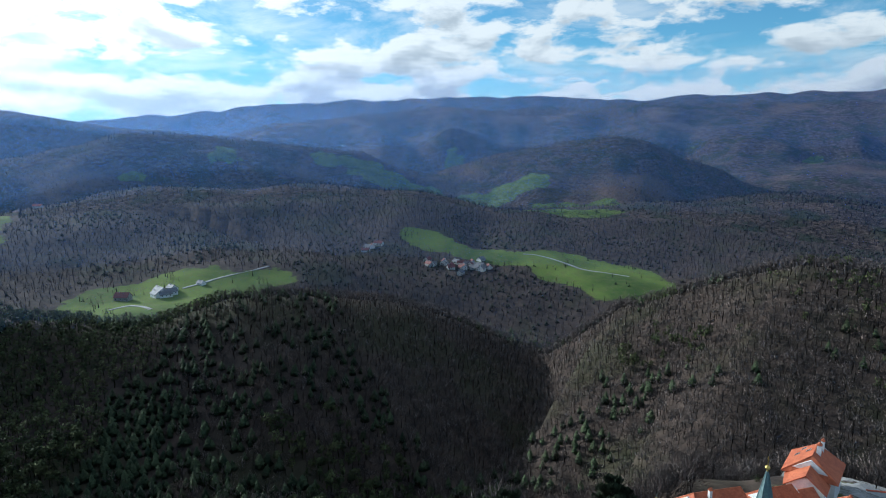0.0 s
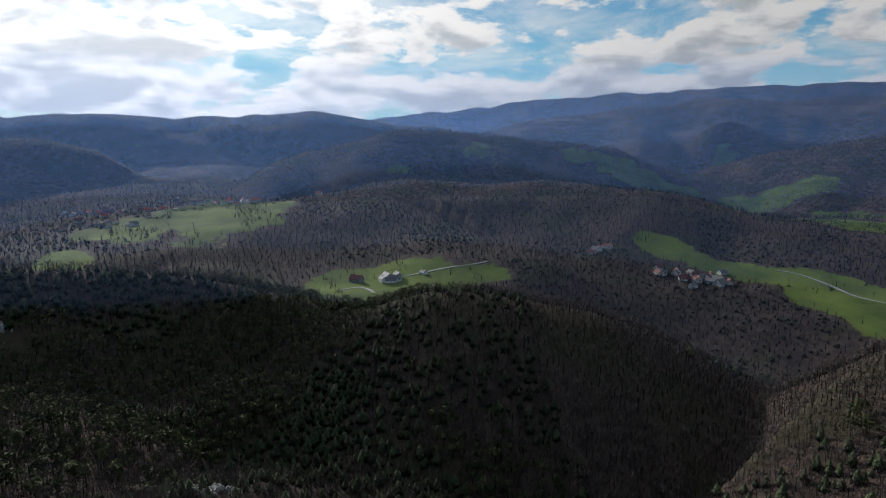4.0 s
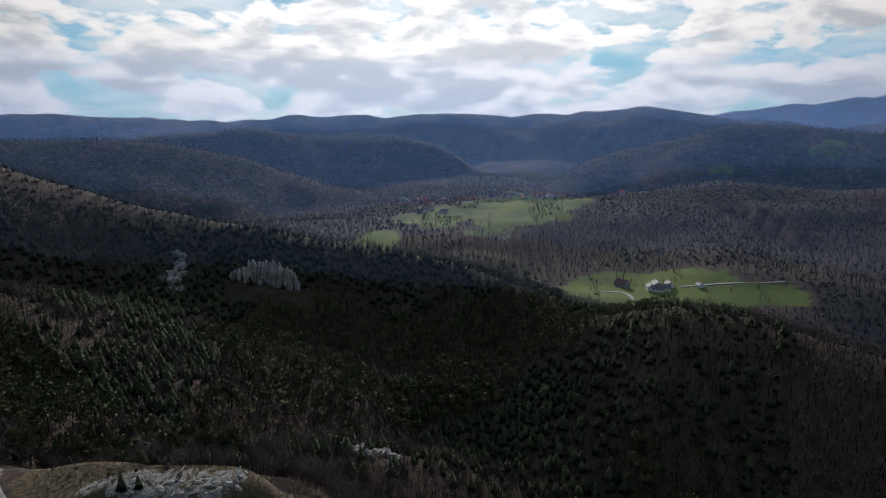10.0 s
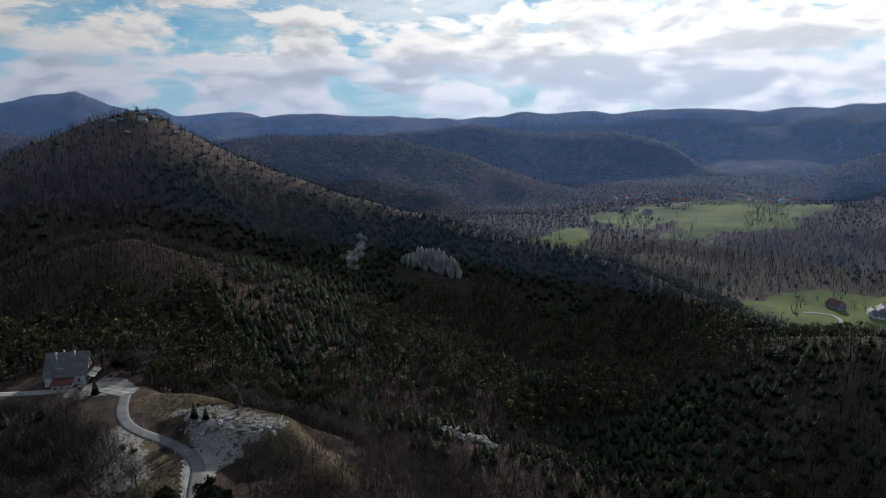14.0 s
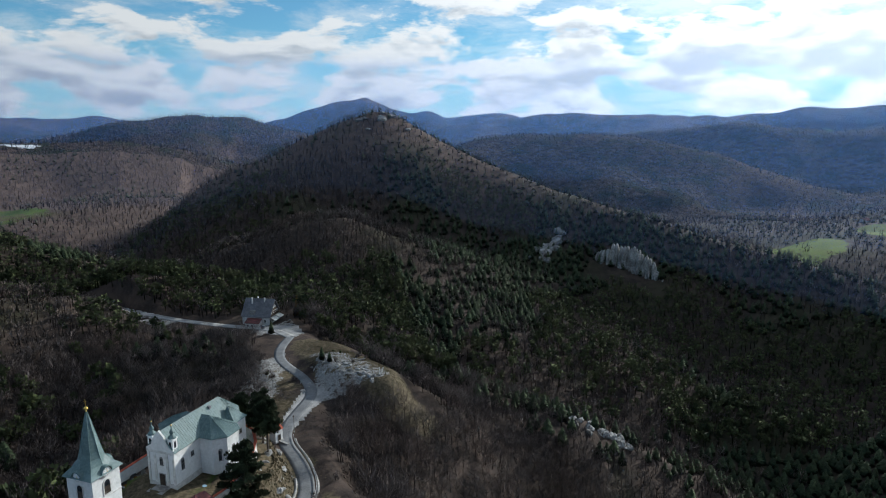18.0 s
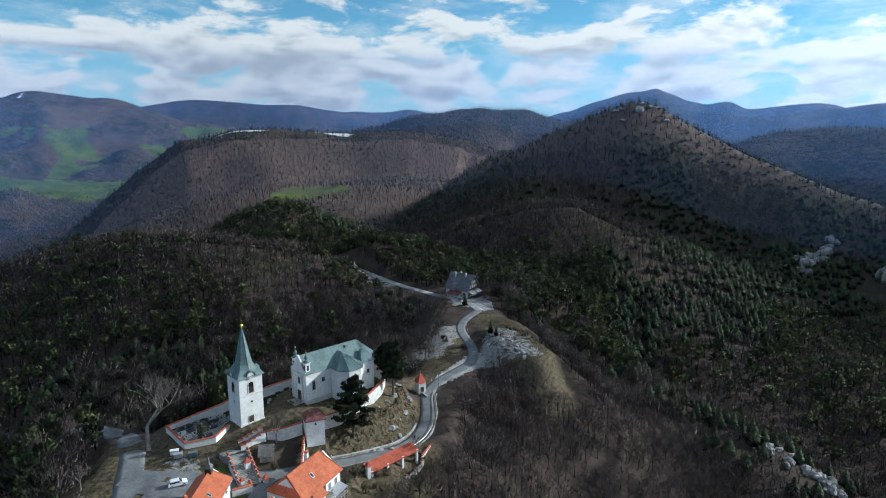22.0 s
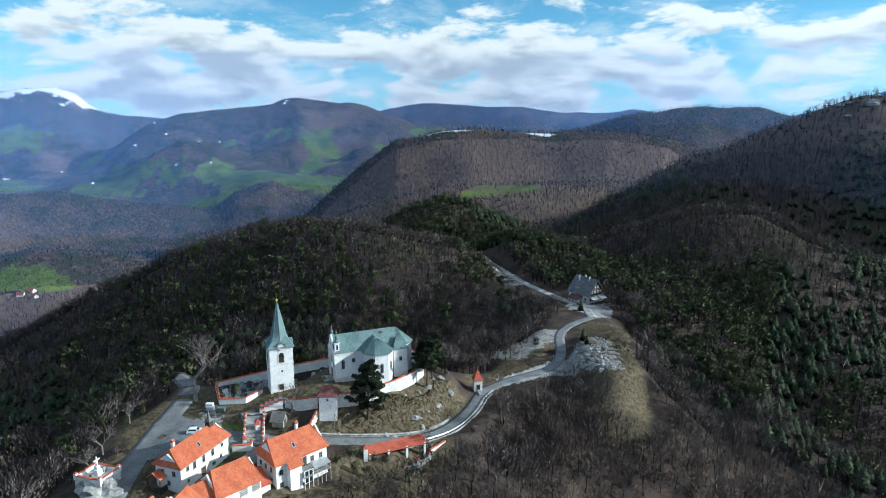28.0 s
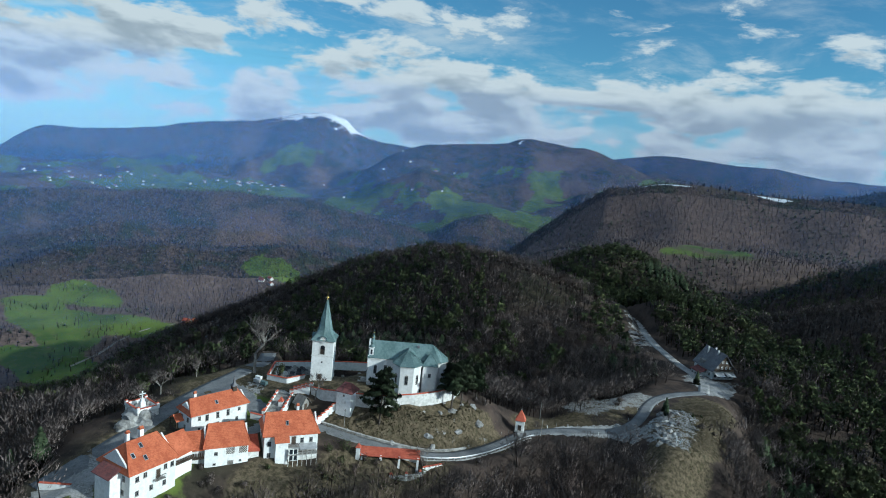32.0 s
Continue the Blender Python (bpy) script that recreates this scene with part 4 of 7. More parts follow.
def door(parent, x, y, z, turn, w=1.1, h=2.1, mat=None):
    m = Matrix.Translation((x, y, z)) @ pose(0, 0, 0, 0, 0, turn)
    bm = box(-0.05, 0.10, -w / 2 - 0.12, -w / 2, 0, h + 0.12)
    box(-0.05, 0.10, w / 2, w / 2 + 0.12, 0, h + 0.12, bm)
    box(-0.05, 0.10, -w / 2, w / 2, h, h + 0.12, bm)
    d = part("door", bm, STONE, parent)
    d.matrix_local = m
    bm = box(-0.05, 0.04, -w / 2, w / 2, 0, h)
    for a in (-0.24, 0.24):
        box(0.03, 0.06, a * w - 0.17 * w, a * w + 0.17 * w, 0.15, h - 0.2, bm)
    leaf = part("door_leaf", bm, mat or DARK_WOOD, d)
    return d


def chimney(parent, x, y, z0, z1, w=0.7, mat=None):
    c = part("chimney", box(x - w / 2, x + w / 2, y - w / 2, y + w / 2, z0, z1, None, 0.02), mat or WHITE, parent)
    bm = box(x - w / 2 - 0.1, x + w / 2 + 0.1, y - w / 2 - 0.1, y + w / 2 + 0.1, z1, z1 + 0.1)
    bm = shell([[(x - w / 2, y - w / 2, z1 + 0.35), (x + w / 2, y - w / 2, z1 + 0.35), (x + w / 2, y, z1 + 0.65), (x - w / 2, y, z1 + 0.65)],
                [(x - w / 2, y + w / 2, z1 + 0.35), (x - w / 2, y, z1 + 0.65), (x + w / 2, y, z1 + 0.65), (x + w / 2, y + w / 2, z1 + 0.35)]], 0.06, bm)
    for a in (-1, 1):
        for b in (-1, 1):
            box(x + a * w * 0.4 - 0.05, x + a * w * 0.4 + 0.05, y + b * w * 0.4 - 0.05, y + b * w * 0.4 + 0.05, z1 + 0.1, z1 + 0.36, bm)
    part("chimney_cap", bm, ORANGE, c)


def skylight(parent, p, along, up, w=0.8, h=1.2):
    """A roof window lying on a slope. along, up: unit ways in the slope."""
    along, up = Vector(along), Vector(up)
    out = along.cross(up)
    m = Matrix((along, up, out)).transposed().to_4x4()
    m.translation = Vector(p)
    bm = bmesh.new()
    for a, b, c, d in ((-w / 2, -w / 2 + 0.1, 0, h), (w / 2 - 0.1, w / 2, 0, h), (-w / 2, w / 2, 0, 0.1), (-w / 2, w / 2, h - 0.1, h)):
        box(a, b, c, d, -0.02, 0.14, bm)
    s = part("skylight", bm, METAL, parent, "grey-framed roof window")
    s.matrix_local = m
    part("pane", box(-w / 2 + 0.1, w / 2 - 0.1, 0.1, h - 0.1, 0.02, 0.09), GLASS, s)


def roof_ribs(quad, count, mat, parent, name, width=0.05, high=0.05):
    """Narrow standing seams from the eave (first two corners) to the ridge (last two)."""
    a, b, c, d = (Vector(v) for v in quad)
    bm = bmesh.new()
    up = (b - a).cross(d - a).normalized()
    up = up if up.z > 0 else -up
    side = (b - a).normalized() * width / 2
    for k in range(count + 1):
        s = k / count
        p, q = a.lerp(b, s), d.lerp(c, s)
        if (p - q).length < 0.3:
            continue
        v = [bm.verts.new(w) for w in (p - side, p + side, q + side, q - side)]
        u = [bm.verts.new(w + up * high) for w in (p - side, p + side, q + side, q - side)]
        bm.faces.new(u)
        for i in range(4):
            j = (i + 1) % 4
            bm.faces.new((v[i], v[j], u[j], u[i]))
    bmesh.ops.recalc_face_normals(bm, faces=bm.faces)
    return tagged(part(name, bm, mat, parent), kind="stuff")


def tile_courses(quad, mat, parent, step=0.42, name="tiling"):
    """Rows of roof tiles: shallow overlapping courses laid up a slope."""
    a, b, c, d = (Vector(v) for v in quad)
    up = (b - a).cross(d - a).normalized()
    up = up if up.z > 0 else -up
    rows = max(2, int(((d + c) / 2 - (a + b) / 2).length / step))
    bm = bmesh.new()
    for k in range(rows):
        s0, s1 = k / rows, (k + 1) / rows
        p0, q0, p1, q1 = a.lerp(d, s0), b.lerp(c, s0), a.lerp(d, s1), b.lerp(c, s1)
        v = [bm.verts.new(w) for w in (p0 + up * 0.07, q0 + up * 0.07, q1 + up * 0.015, p1 + up * 0.015, p0, q0)]
        bm.faces.new(v[:4])
        bm.faces.new((v[4], v[5], v[1], v[0]))
    bmesh.ops.recalc_face_normals(bm, faces=bm.faces)
    return tagged(part(name, bm, mat, parent), kind="stuff")


def ridge_caps(a, b, mat, parent, r=0.13):
    a, b = Vector(a), Vector(b)
    n_ = max(2, int((b - a).length / 0.42))
    way_ = (b - a).normalized()
    side = way_.cross(Vector((0, 0, 1))).normalized()
    top = side.cross(way_)
    bm = bmesh.new()
    for k in range(n_):
        p, q = a.lerp(b, k / n_), a.lerp(b, (k + 1.12) / n_)
        rows = []
        for w, rr in ((p, r), (q, r * 0.8)):
            rows.append([bm.verts.new(w + side * math.cos(t) * rr + top * (math.sin(t) * rr - 0.03)) for t in (0, 0.8, 1.57, 2.34, 3.14)])
        for i in range(4):
            bm.faces.new((rows[0][i], rows[0][i + 1], rows[1][i + 1], rows[1][i]))
        bm.faces.new(rows[0])
    bmesh.ops.recalc_face_normals(bm, faces=bm.faces)
    tagged(part("ridge_capping", bm, mat, parent), kind="stuff")


def hip_roof(parent, l0, l1, y0, y1, e0, e1, r0, r1, rz, mat, thick=0.2, name="roof"):
    """Eaves at y0 (height e0) and y1 (height e1) from l0 to l1; the ridge at y=0 from r0 to r1, height rz. Returns its four slopes."""
    f = [(l0, y0, e0), (l1, y0, e0), (r1, 0, rz), (r0, 0, rz)]
    b = [(l1, y1, e1), (l0, y1, e1), (r0, 0, rz), (r1, 0, rz)]
    faces = [f, b]
    em = (e0 + e1) / 2
    if r0 > l0 + 0.2:
        faces.append([(l0, y1, e1), (l0, y0, e0), (r0, 0, rz)])
    if r1 < l1 - 0.2:
        faces.append([(l1, y0, e0), (l1, y1, e1), (r1, 0, rz)])
    roof = part(name, shell(faces, thick), mat, parent)
    for q in (f, b):
        tile_courses(q, mat, roof)
    for q in faces[2:]:
        tile_courses([q[0], q[1], q[2], q[2]], mat, roof)
        for c in q[:2]:
            ridge_caps(Vector(c) + Vector((0, 0, 0.08)), Vector(q[2]) + Vector((0, 0, 0.1)), mat, roof)
    ridge_caps((r0, 0, rz + 0.06), (r1, 0, rz + 0.06), mat, roof)
    return roof


def gable_walls(l0, l1, y0, y1, z0, e0, e1, rz, thick=0.4):
    """House walls closed up to the ridge at both ends."""
    bm = bmesh.new()
    for x in (l0, l1 - thick):
        ring = [(y0, z0), (y1, z0), (y1, e1), (0, rz - 0.25), (y0, e0)]
        a, b = [bm.verts.new((x, y, z)) for y, z in ring], [bm.verts.new((x + thick, y, z)) for y, z in ring]
        bm.faces.new(a)
        bm.faces.new(b[::-1])
        for k in range(5):
            j = (k + 1) % 5
            bm.faces.new((a[k], b[k], b[j], a[j]))
    box(l0 + thick, l1 - thick, y0, y0 + thick, z0, e0, bm)
    box(l0 + thick, l1 - thick, y1 - thick, y1, z0, e1, bm)
    bmesh.ops.recalc_face_normals(bm, faces=bm.faces)
    return bm


# ---- church tower ----
TURN = 55
tower = thing("church_tower", pose(0.3, -0.3, 5.1, 0, 0, TURN), "white square church tower with green copper spire", "church tower")
bm = box(-3.35, 3.35, -3.35, 3.35, 0, 14.0)
part("wall", bm, WHITE, tower)
part("plinth", box(-3.5, 3.5, -3.5, 3.5, -0.6, 1.0, None, 0.04), CREAM, tower)
for z, o, t in ((8.6, 0.10, 0.25), (13.55, 0.16, 0.2), (13.75, 0.30, 0.22)):
    bm = bmesh.new()
    for a, b, c, d in ((-3.35 - o, 3.35 + o, -3.35 - o, -3.35), (-3.35 - o, 3.35 + o, 3.35, 3.35 + o), (-3.35 - o, -3.35, -3.35, 3.35), (3.35, 3.35 + o, -3.35, 3.35)):
        box(a, b, c, d, z, z + t, bm)
    part("cornice", bm, CREAM, tower)
for k in range(4):
    turn = 90 * k
    m = pose(0, 0, 0, 0, 0, turn)
    # belfry opening with louvres, clock, and the small light below
    bm = bmesh.new()
    for a, b, c, d in ((-0.95, -0.72, 9.3, 11.6), (0.72, 0.95, 9.3, 11.6), (-1.05, 1.05, 9.1, 9.3)):
        box(3.30, 3.47, a, b, c, d, bm)
    for j in range(8):
        a0, a1 = math.pi * j / 8, math.pi * (j + 1) / 8
        quad = [(0.95, a0), (0.95, a1), (0.72, a1), (0.72, a0)]
        lo = [bm.verts.new((3.30, math.cos(a) * r, 11.6 + math.sin(a) * r)) for r, a in quad]
        hi = [bm.verts.new((3.47, math.cos(a) * r, 11.6 + math.sin(a) * r)) for r, a in quad]
        bm.faces.new(lo[::-1])
        bm.faces.new(hi)
        for i in range(4):
            jj = (i + 1) % 4
            bm.faces.new((lo[i], lo[jj], hi[jj], hi[i]))
    bmesh.ops.recalc_face_normals(bm, faces=bm.faces)
    opening = part("belfry_window", bm, CREAM, tower)
    opening.matrix_local = m
    # dark sheet on the solid wall stands in for the unlit belfry
    bm = box(3.352, 3.36, -0.72, 0.72, 9.3, 11.6)
    lathe([(0.72, 0.0), (0.72, 0.008)], 20, bm)
    for v in bm.verts[8:]:
        v.co = Vector((3.352 + v.co.z, v.co.x, 11.6 + v.co.y))
    part("belfry_shade", bm, GLASS, opening)
    for j in range(7):
        bm = box(3.37, 3.43, -0.70, 0.70, 9.35 + 0.24 * j, 9.50 + 0.24 * j)
        part("louvre", bm, DARK_WOOD, opening)
    small = part("light", box(3.30, 3.40, -0.28, 0.28, 6.4, 7.0), STONE, tower)
    small.matrix_local = m
    part("pane", box(3.40, 3.412, -0.2, 0.2, 6.47, 6.93), GLASS, small)
    # clock under a round copper hood
    bm = lathe([(0.95, 0.0), (1.0, 0.1), (0.92, 0.14)], 24)
    for v in bm.verts:
        v.co = Vector((3.62 + v.co.z, v.co.x, 14.15 + v.co.y))
    bmesh.ops.recalc_face_normals(bm, faces=bm.faces)
    clock = part("clock", bm, WHITE, tower, "white round clock face")
    clock.matrix_local = m
    for j in range(12):
        a = math.pi * j / 6
        part("hour_mark", box(3.755, 3.775, math.sin(a) * 0.75 - 0.05, math.sin(a) * 0.75 + 0.05, 14.15 + math.cos(a) * 0.75 - 0.08, 14.15 + math.cos(a) * 0.75 + 0.08), GRANITE, clock)
    part("minute_pointer", box(3.78, 3.79, -0.04, 0.04, 14.15, 14.75), GOLD, clock)
    part("hour_pointer", box(3.78, 3.79, 0, 0.4, 14.1, 14.2), GOLD, clock)
    bm = bmesh.new()
    rows = []
    for x in (3.95, 1.6):
        rows.append([[bm.verts.new((x, math.cos(a) * r, 14.1 + math.sin(a) * r * (1.0 if x > 3 else 1.1))) for a in np.linspace(0, math.pi, 11)] for r in (1.35, 1.12)])
    for i in range(10):
        bm.faces.new((rows[0][0][i], rows[0][0][i + 1], rows[1][0][i + 1], rows[1][0][i]))
        bm.faces.new((rows[0][1][i], rows[1][1][i], rows[1][1][i + 1], rows[0][1][i + 1]))
        bm.faces.new((rows[0][0][i], rows[0][1][i], rows[0][1][i + 1], rows[0][0][i + 1]))
    bmesh.ops.recalc_face_normals(bm, faces=bm.faces)
    hood = part("clock_hood", bm, COPPER, tower)
    hood.matrix_local = m
# spire: a square flare that turns into eight sides
bm = bmesh.new()
levels = [(3.95, 13.85, 0.0), (3.6, 14.35, 0.05), (2.75, 15.6, 0.45), (2.25, 16.9, 0.9), (1.95, 18.2, 1.0), (1.0, 22.8, 1.0), (0.16, 26.6, 1.0)]
rows = []
for r, z, octo in levels:
    row = []
    for k in range(8):
        a = math.pi * k / 4
        flat_ = r / max(abs(math.cos(a)), abs(math.sin(a)))
        rr = flat_ * (1 - octo) + r * 1.04 * octo
        row.append(bm.verts.new((math.cos(a) * rr, math.sin(a) * rr, z)))
    rows.append(row)
for a, b in zip(rows, rows[1:]):
    for k in range(8):
        j = (k + 1) % 8
        bm.faces.new((a[k], a[j], b[j], b[k]))
bm.faces.new(rows[0][::-1])
bm.faces.new(rows[-1])
spire = part("spire", bm, COPPER, tower, "green copper spire with flared eaves")
bm = bmesh.new()
for k in range(8):
    for a, b in zip(levels[2:], levels[3:]):
        an = math.pi * k / 4
        ra, rb = (a[0] * 1.04 * a[2] + a[0] / max(abs(math.cos(an)), abs(math.sin(an))) * (1 - a[2]) for a in (a, b))
        p, q = Vector((math.cos(an) * ra, math.sin(an) * ra, a[1])), Vector((math.cos(an) * rb, math.sin(an) * rb, b[1]))
        s = Vector((-math.sin(an), math.cos(an), 0)) * 0.05
        o = Vector((math.cos(an), math.sin(an), 0.2)) * 0.06
        v = [bm.verts.new(w) for w in (p - s, p + o, p + s, q + s, q + o, q - s)]
        bm.faces.new((v[0], v[1], v[4], v[5]))
        bm.faces.new((v[1], v[2], v[3], v[4]))
tagged(part("ridge_seaming", bm, COPPER, spire), kind="stuff")
finial = part("finial", lathe([(0.12, 26.5), (0.16, 26.7), (0.10, 26.9), (0.34, 27.05), (0.42, 27.3), (0.30, 27.55), (0.08, 27.65), (0.05, 28.3)], 12), GOLD, tower, "gilded ball and cross")
bm = box(-0.05, 0.05, -0.05, 0.05, 28.2, 29.2)
box(-0.05, 0.05, -0.32, 0.32, 28.7, 28.8, bm)
part("cross", bm, GOLD, finial)
door(tower, -0.4, -3.40, 0.4, -90, 1.2, 2.3)
bm = box(-1.2, 1.2, -4.6, -3.4, -0.6, 0.2)
box(-1.0, 1.0, -4.2, -3.4, 0.2, 0.4, bm)
part("door_step", bm, STONE, tower)

# ---- church ----
church = thing("church", pose(11.3, 10.3, 7.2, 0, 0, TURN), "white baroque church with green copper roofs", "church")
H, E, RZ = 3.75, 8.8, 13.4
part("nave_wall", box(0, 19, -H, H, -0.5, E), WHITE, church)
part("nave_plinth", box(-0.08, 19, -H - 0.08, H + 0.08, -0.6, 0.9), CREAM, church)
choir = [(19, -H), (22.6, -H), (25.0, -1.7), (25.0, 1.7), (22.6, H), (19, H)]
part("choir_wall", prism(choir, -0.5, E), WHITE, church)
eave = 0.35
front = [(-0.2, -H - eave, E), (20.5, -H - eave, E), (20.0, 0, RZ), (-0.2, 0, RZ)]
rear = [(20.5, H + eave, E), (-0.2, H + eave, E), (-0.2, 0, RZ), (20.0, 0, RZ)]
ends = [[(20.5, -H - eave, E), (23.0, -H - eave, E), (20.0, 0, RZ)], [(23.0, -H - eave, E), (25.45, -1.8, E), (20.0, 0, RZ)], [(25.45, -1.8, E), (25.45, 1.8, E), (20.0, 0, RZ)],
        [(25.45, 1.8, E), (23.0, H + eave, E), (20.0, 0, RZ)], [(23.0, H + eave, E), (20.5, H + eave, E), (20.0, 0, RZ)]]
nave_roof = part("nave_roof", shell([front, rear, *ends], 0.16), COPPER, church, "green standing-seam copper roof")
roof_ribs(front, 30, COPPER, nave_roof, "seaming")
roof_ribs(rear, 30, COPPER, nave_roof, "seaming")
for q in ends:
    roof_ribs([q[0], q[1], q[2], q[2]], 5, COPPER, nave_roof, "seaming")
part("eaves_cornice", prism([(-0.25, -H - 0.22), (22.7, -H - 0.22), (25.2, -1.75), (25.2, 1.75), (22.7, H + 0.22), (-0.25, H + 0.22)], E - 0.55, E - 0.18), CREAM, church)
for sign in (-1, 1):
    # side chapel with a many-sided end
    ring = [(8.2, H - 0.3), (8.2, 7.4), (10.4, 9.9), (14.6, 9.9), (16.8, 7.4), (16.8, H - 0.3)]
    outline = [(x, sign * y) for x, y in ring]
    outline = outline[::-1] if sign > 0 else outline
    part("chapel_wall", prism(outline, -0.5, E - 0.1), WHITE, church)
    part("chapel_cornice", prism([(12.5 + (x - 12.5) * 1.045, y * 1.02) for x, y in outline], E - 0.55, E - 0.2), CREAM, church)
    top = (12.5, sign * 3.4, 12.2)
    rim = [(7.8, sign * 3.4, E), (7.8, sign * 7.6, E), (10.2, sign * 10.4, E), (14.8, sign * 10.4, E), (17.2, sign * 7.6, E), (17.2, sign * 3.4, E)]
    tri_faces = [[a, b, top] for a, b in zip(rim, rim[1:])]
    tri_faces += [[rim[0], top, (12.5, 0, 12.2), (9.2, 0, 11.0)], [rim[-1], top, (12.5, 0, 12.2), (15.8, 0, 11.0)]]
    chapel_roof = part("chapel_roof", shell(tri_faces, 0.14), COPPER, church, "green copper roof over the side chapel")
    for q in tri_faces[:5]:
        roof_ribs([q[0], q[1], top, top], 6, COPPER, chapel_roof, "seaming")
    for x, y, turn in ((12.5, 9.93, 90), (9.3, 8.7, 131.3), (15.7, 8.7, 48.7)):
        window(church, x, sign * y, 2.9, sign * turn, 1.0, 2.6, True, True)
    # sacristy beside the choir
    yard = [(17.4, H - 0.3), (17.4, 6.6), (21.8, 6.6), (21.8, H - 0.3)]
    yard = [(x, sign * y) for x, y in yard]
    part("sacristy_wall", prism(yard[::-1] if sign > 0 else yard, -0.5, 8.3), WHITE, church)
    peak = [(19.6, sign * 3.0, 11.6)]
    corners = [(17.1, sign * 3.5, 8.4), (17.1, sign * 6.95, 8.4), (22.1, sign * 6.95, 8.4), (22.1, sign * 3.5, 8.4)]
    sacristy_faces = [[a, b, peak[0]] for a, b in zip(corners, corners[1:])]
    sac = part("sacristy_roof", shell(sacristy_faces, 0.14), COPPER, church)
    for q in sacristy_faces:
        roof_ribs([q[0], q[1], peak[0], peak[0]], 5, COPPER, sac, "seaming")
    window(church, 19.6, sign * 6.62, 4.6, sign * 90, 0.9, 1.3)
    for x in (2.4, 5.6):
        window(church, x, sign * (H + 0.02), 3.6 if x < 3 else 5.3, sign * 90, 1.0, 2.4 if x < 3 else 1.2, True, x < 3)
    # lantern turrets over the front
    y = sign * (H - 0.9)
    bm = box(-0.1, 1.7, y - 0.9, y + 0.9, E - 0.2, E + 0.4)
    box(0.1, 1.5, y - 0.7, y + 0.7, E + 0.4, E + 3.0, bm)
    box(-0.05, 1.65, y - 0.85, y + 0.85, E + 3.0, E + 3.2, bm)
    turret = part("turret", bm, WHITE, church, "small white lantern turret")
    for turn, dx, dy in ((180, -0.72, 0), (0, 0.72, 0), (90, 0, 0.72), (-90, 0, -0.72)):
        # dark plates on the solid turret paint its openings as unlit
        w = part("turret_opening", box(-0.02, 0.02, -0.28, 0.28, 0, 1.5, None), GLASS, turret)
        w.matrix_local = pose(0.8 + dx, y + dy, E + 0.9, 0, 0, turn)
    part("turret_dome", lathe([(1.0, E + 3.2), (0.95, E + 3.4), (0.5, E + 3.8), (0.32, E + 4.1), (0.55, E + 4.5), (0.42, E + 4.9), (0.14, E + 5.3), (0.08, E + 5.8), (0.2, E + 6.0), (0.05, E + 6.2), (0.03, E + 7.2)], 8, None, math.pi / 8, 0.8, y), COPPER, turret)
    part("turret_ball", lathe([(0.05, E + 6.0), (0.19, E + 6.12), (0.19, E + 6.25), (0.05, E + 6.4)], 10, None, 0, 0.8, y), GOLD, turret)
# front with its curved gable, door, niche and pilasters
bm = bmesh.new()
profile = [(-H, E), (-H, E + 0.5), (-2.4, E + 1.2), (-1.8, E + 2.6), (-1.3, E + 3.6), (0, E + 4.9), (1.3, E + 3.6), (1.8, E + 2.6), (2.4, E + 1.2), (H, E + 0.5), (H, E)]
a, b = [bm.verts.new((-0.3, y, z)) for y, z in profile], [bm.verts.new((0.2, y, z)) for y, z in profile]
bm.faces.new(a)
bm.faces.new(b[::-1])
for k in range(len(profile)):
    j = (k + 1) % len(profile)
    bm.faces.new((a[k], b[k], b[j], a[j]))
bmesh.ops.recalc_face_normals(bm, faces=bm.faces)
part("gable", bm, WHITE, church)
for y in (-3.5, -1.7, 1.7, 3.5):
    part("pilaster", box(-0.22, 0.02, y - 0.28, y + 0.28, 0.9, E - 0.6), CREAM, church)
part("front_cornice", box(-0.30, 0.02, -H - 0.1, H + 0.1, E - 0.6, E), CREAM, church)
door(church, -0.06, 0, 0.2, 180, 1.5, 2.8)
window(church, -0.06, 0, 5.2, 180, 0.9, 1.6, True, True)
part("entrance_step", box(-2.2, -0.1, -1.6, 1.6, -0.6, 0.2, box(-3.0, -0.1, -2.2, 2.2, -0.7, 0.0)), STONE, church)
part("roof_hatch", box(15.2, 15.9, -1.3, -0.6, 12.2, 12.9), SLATE, church)


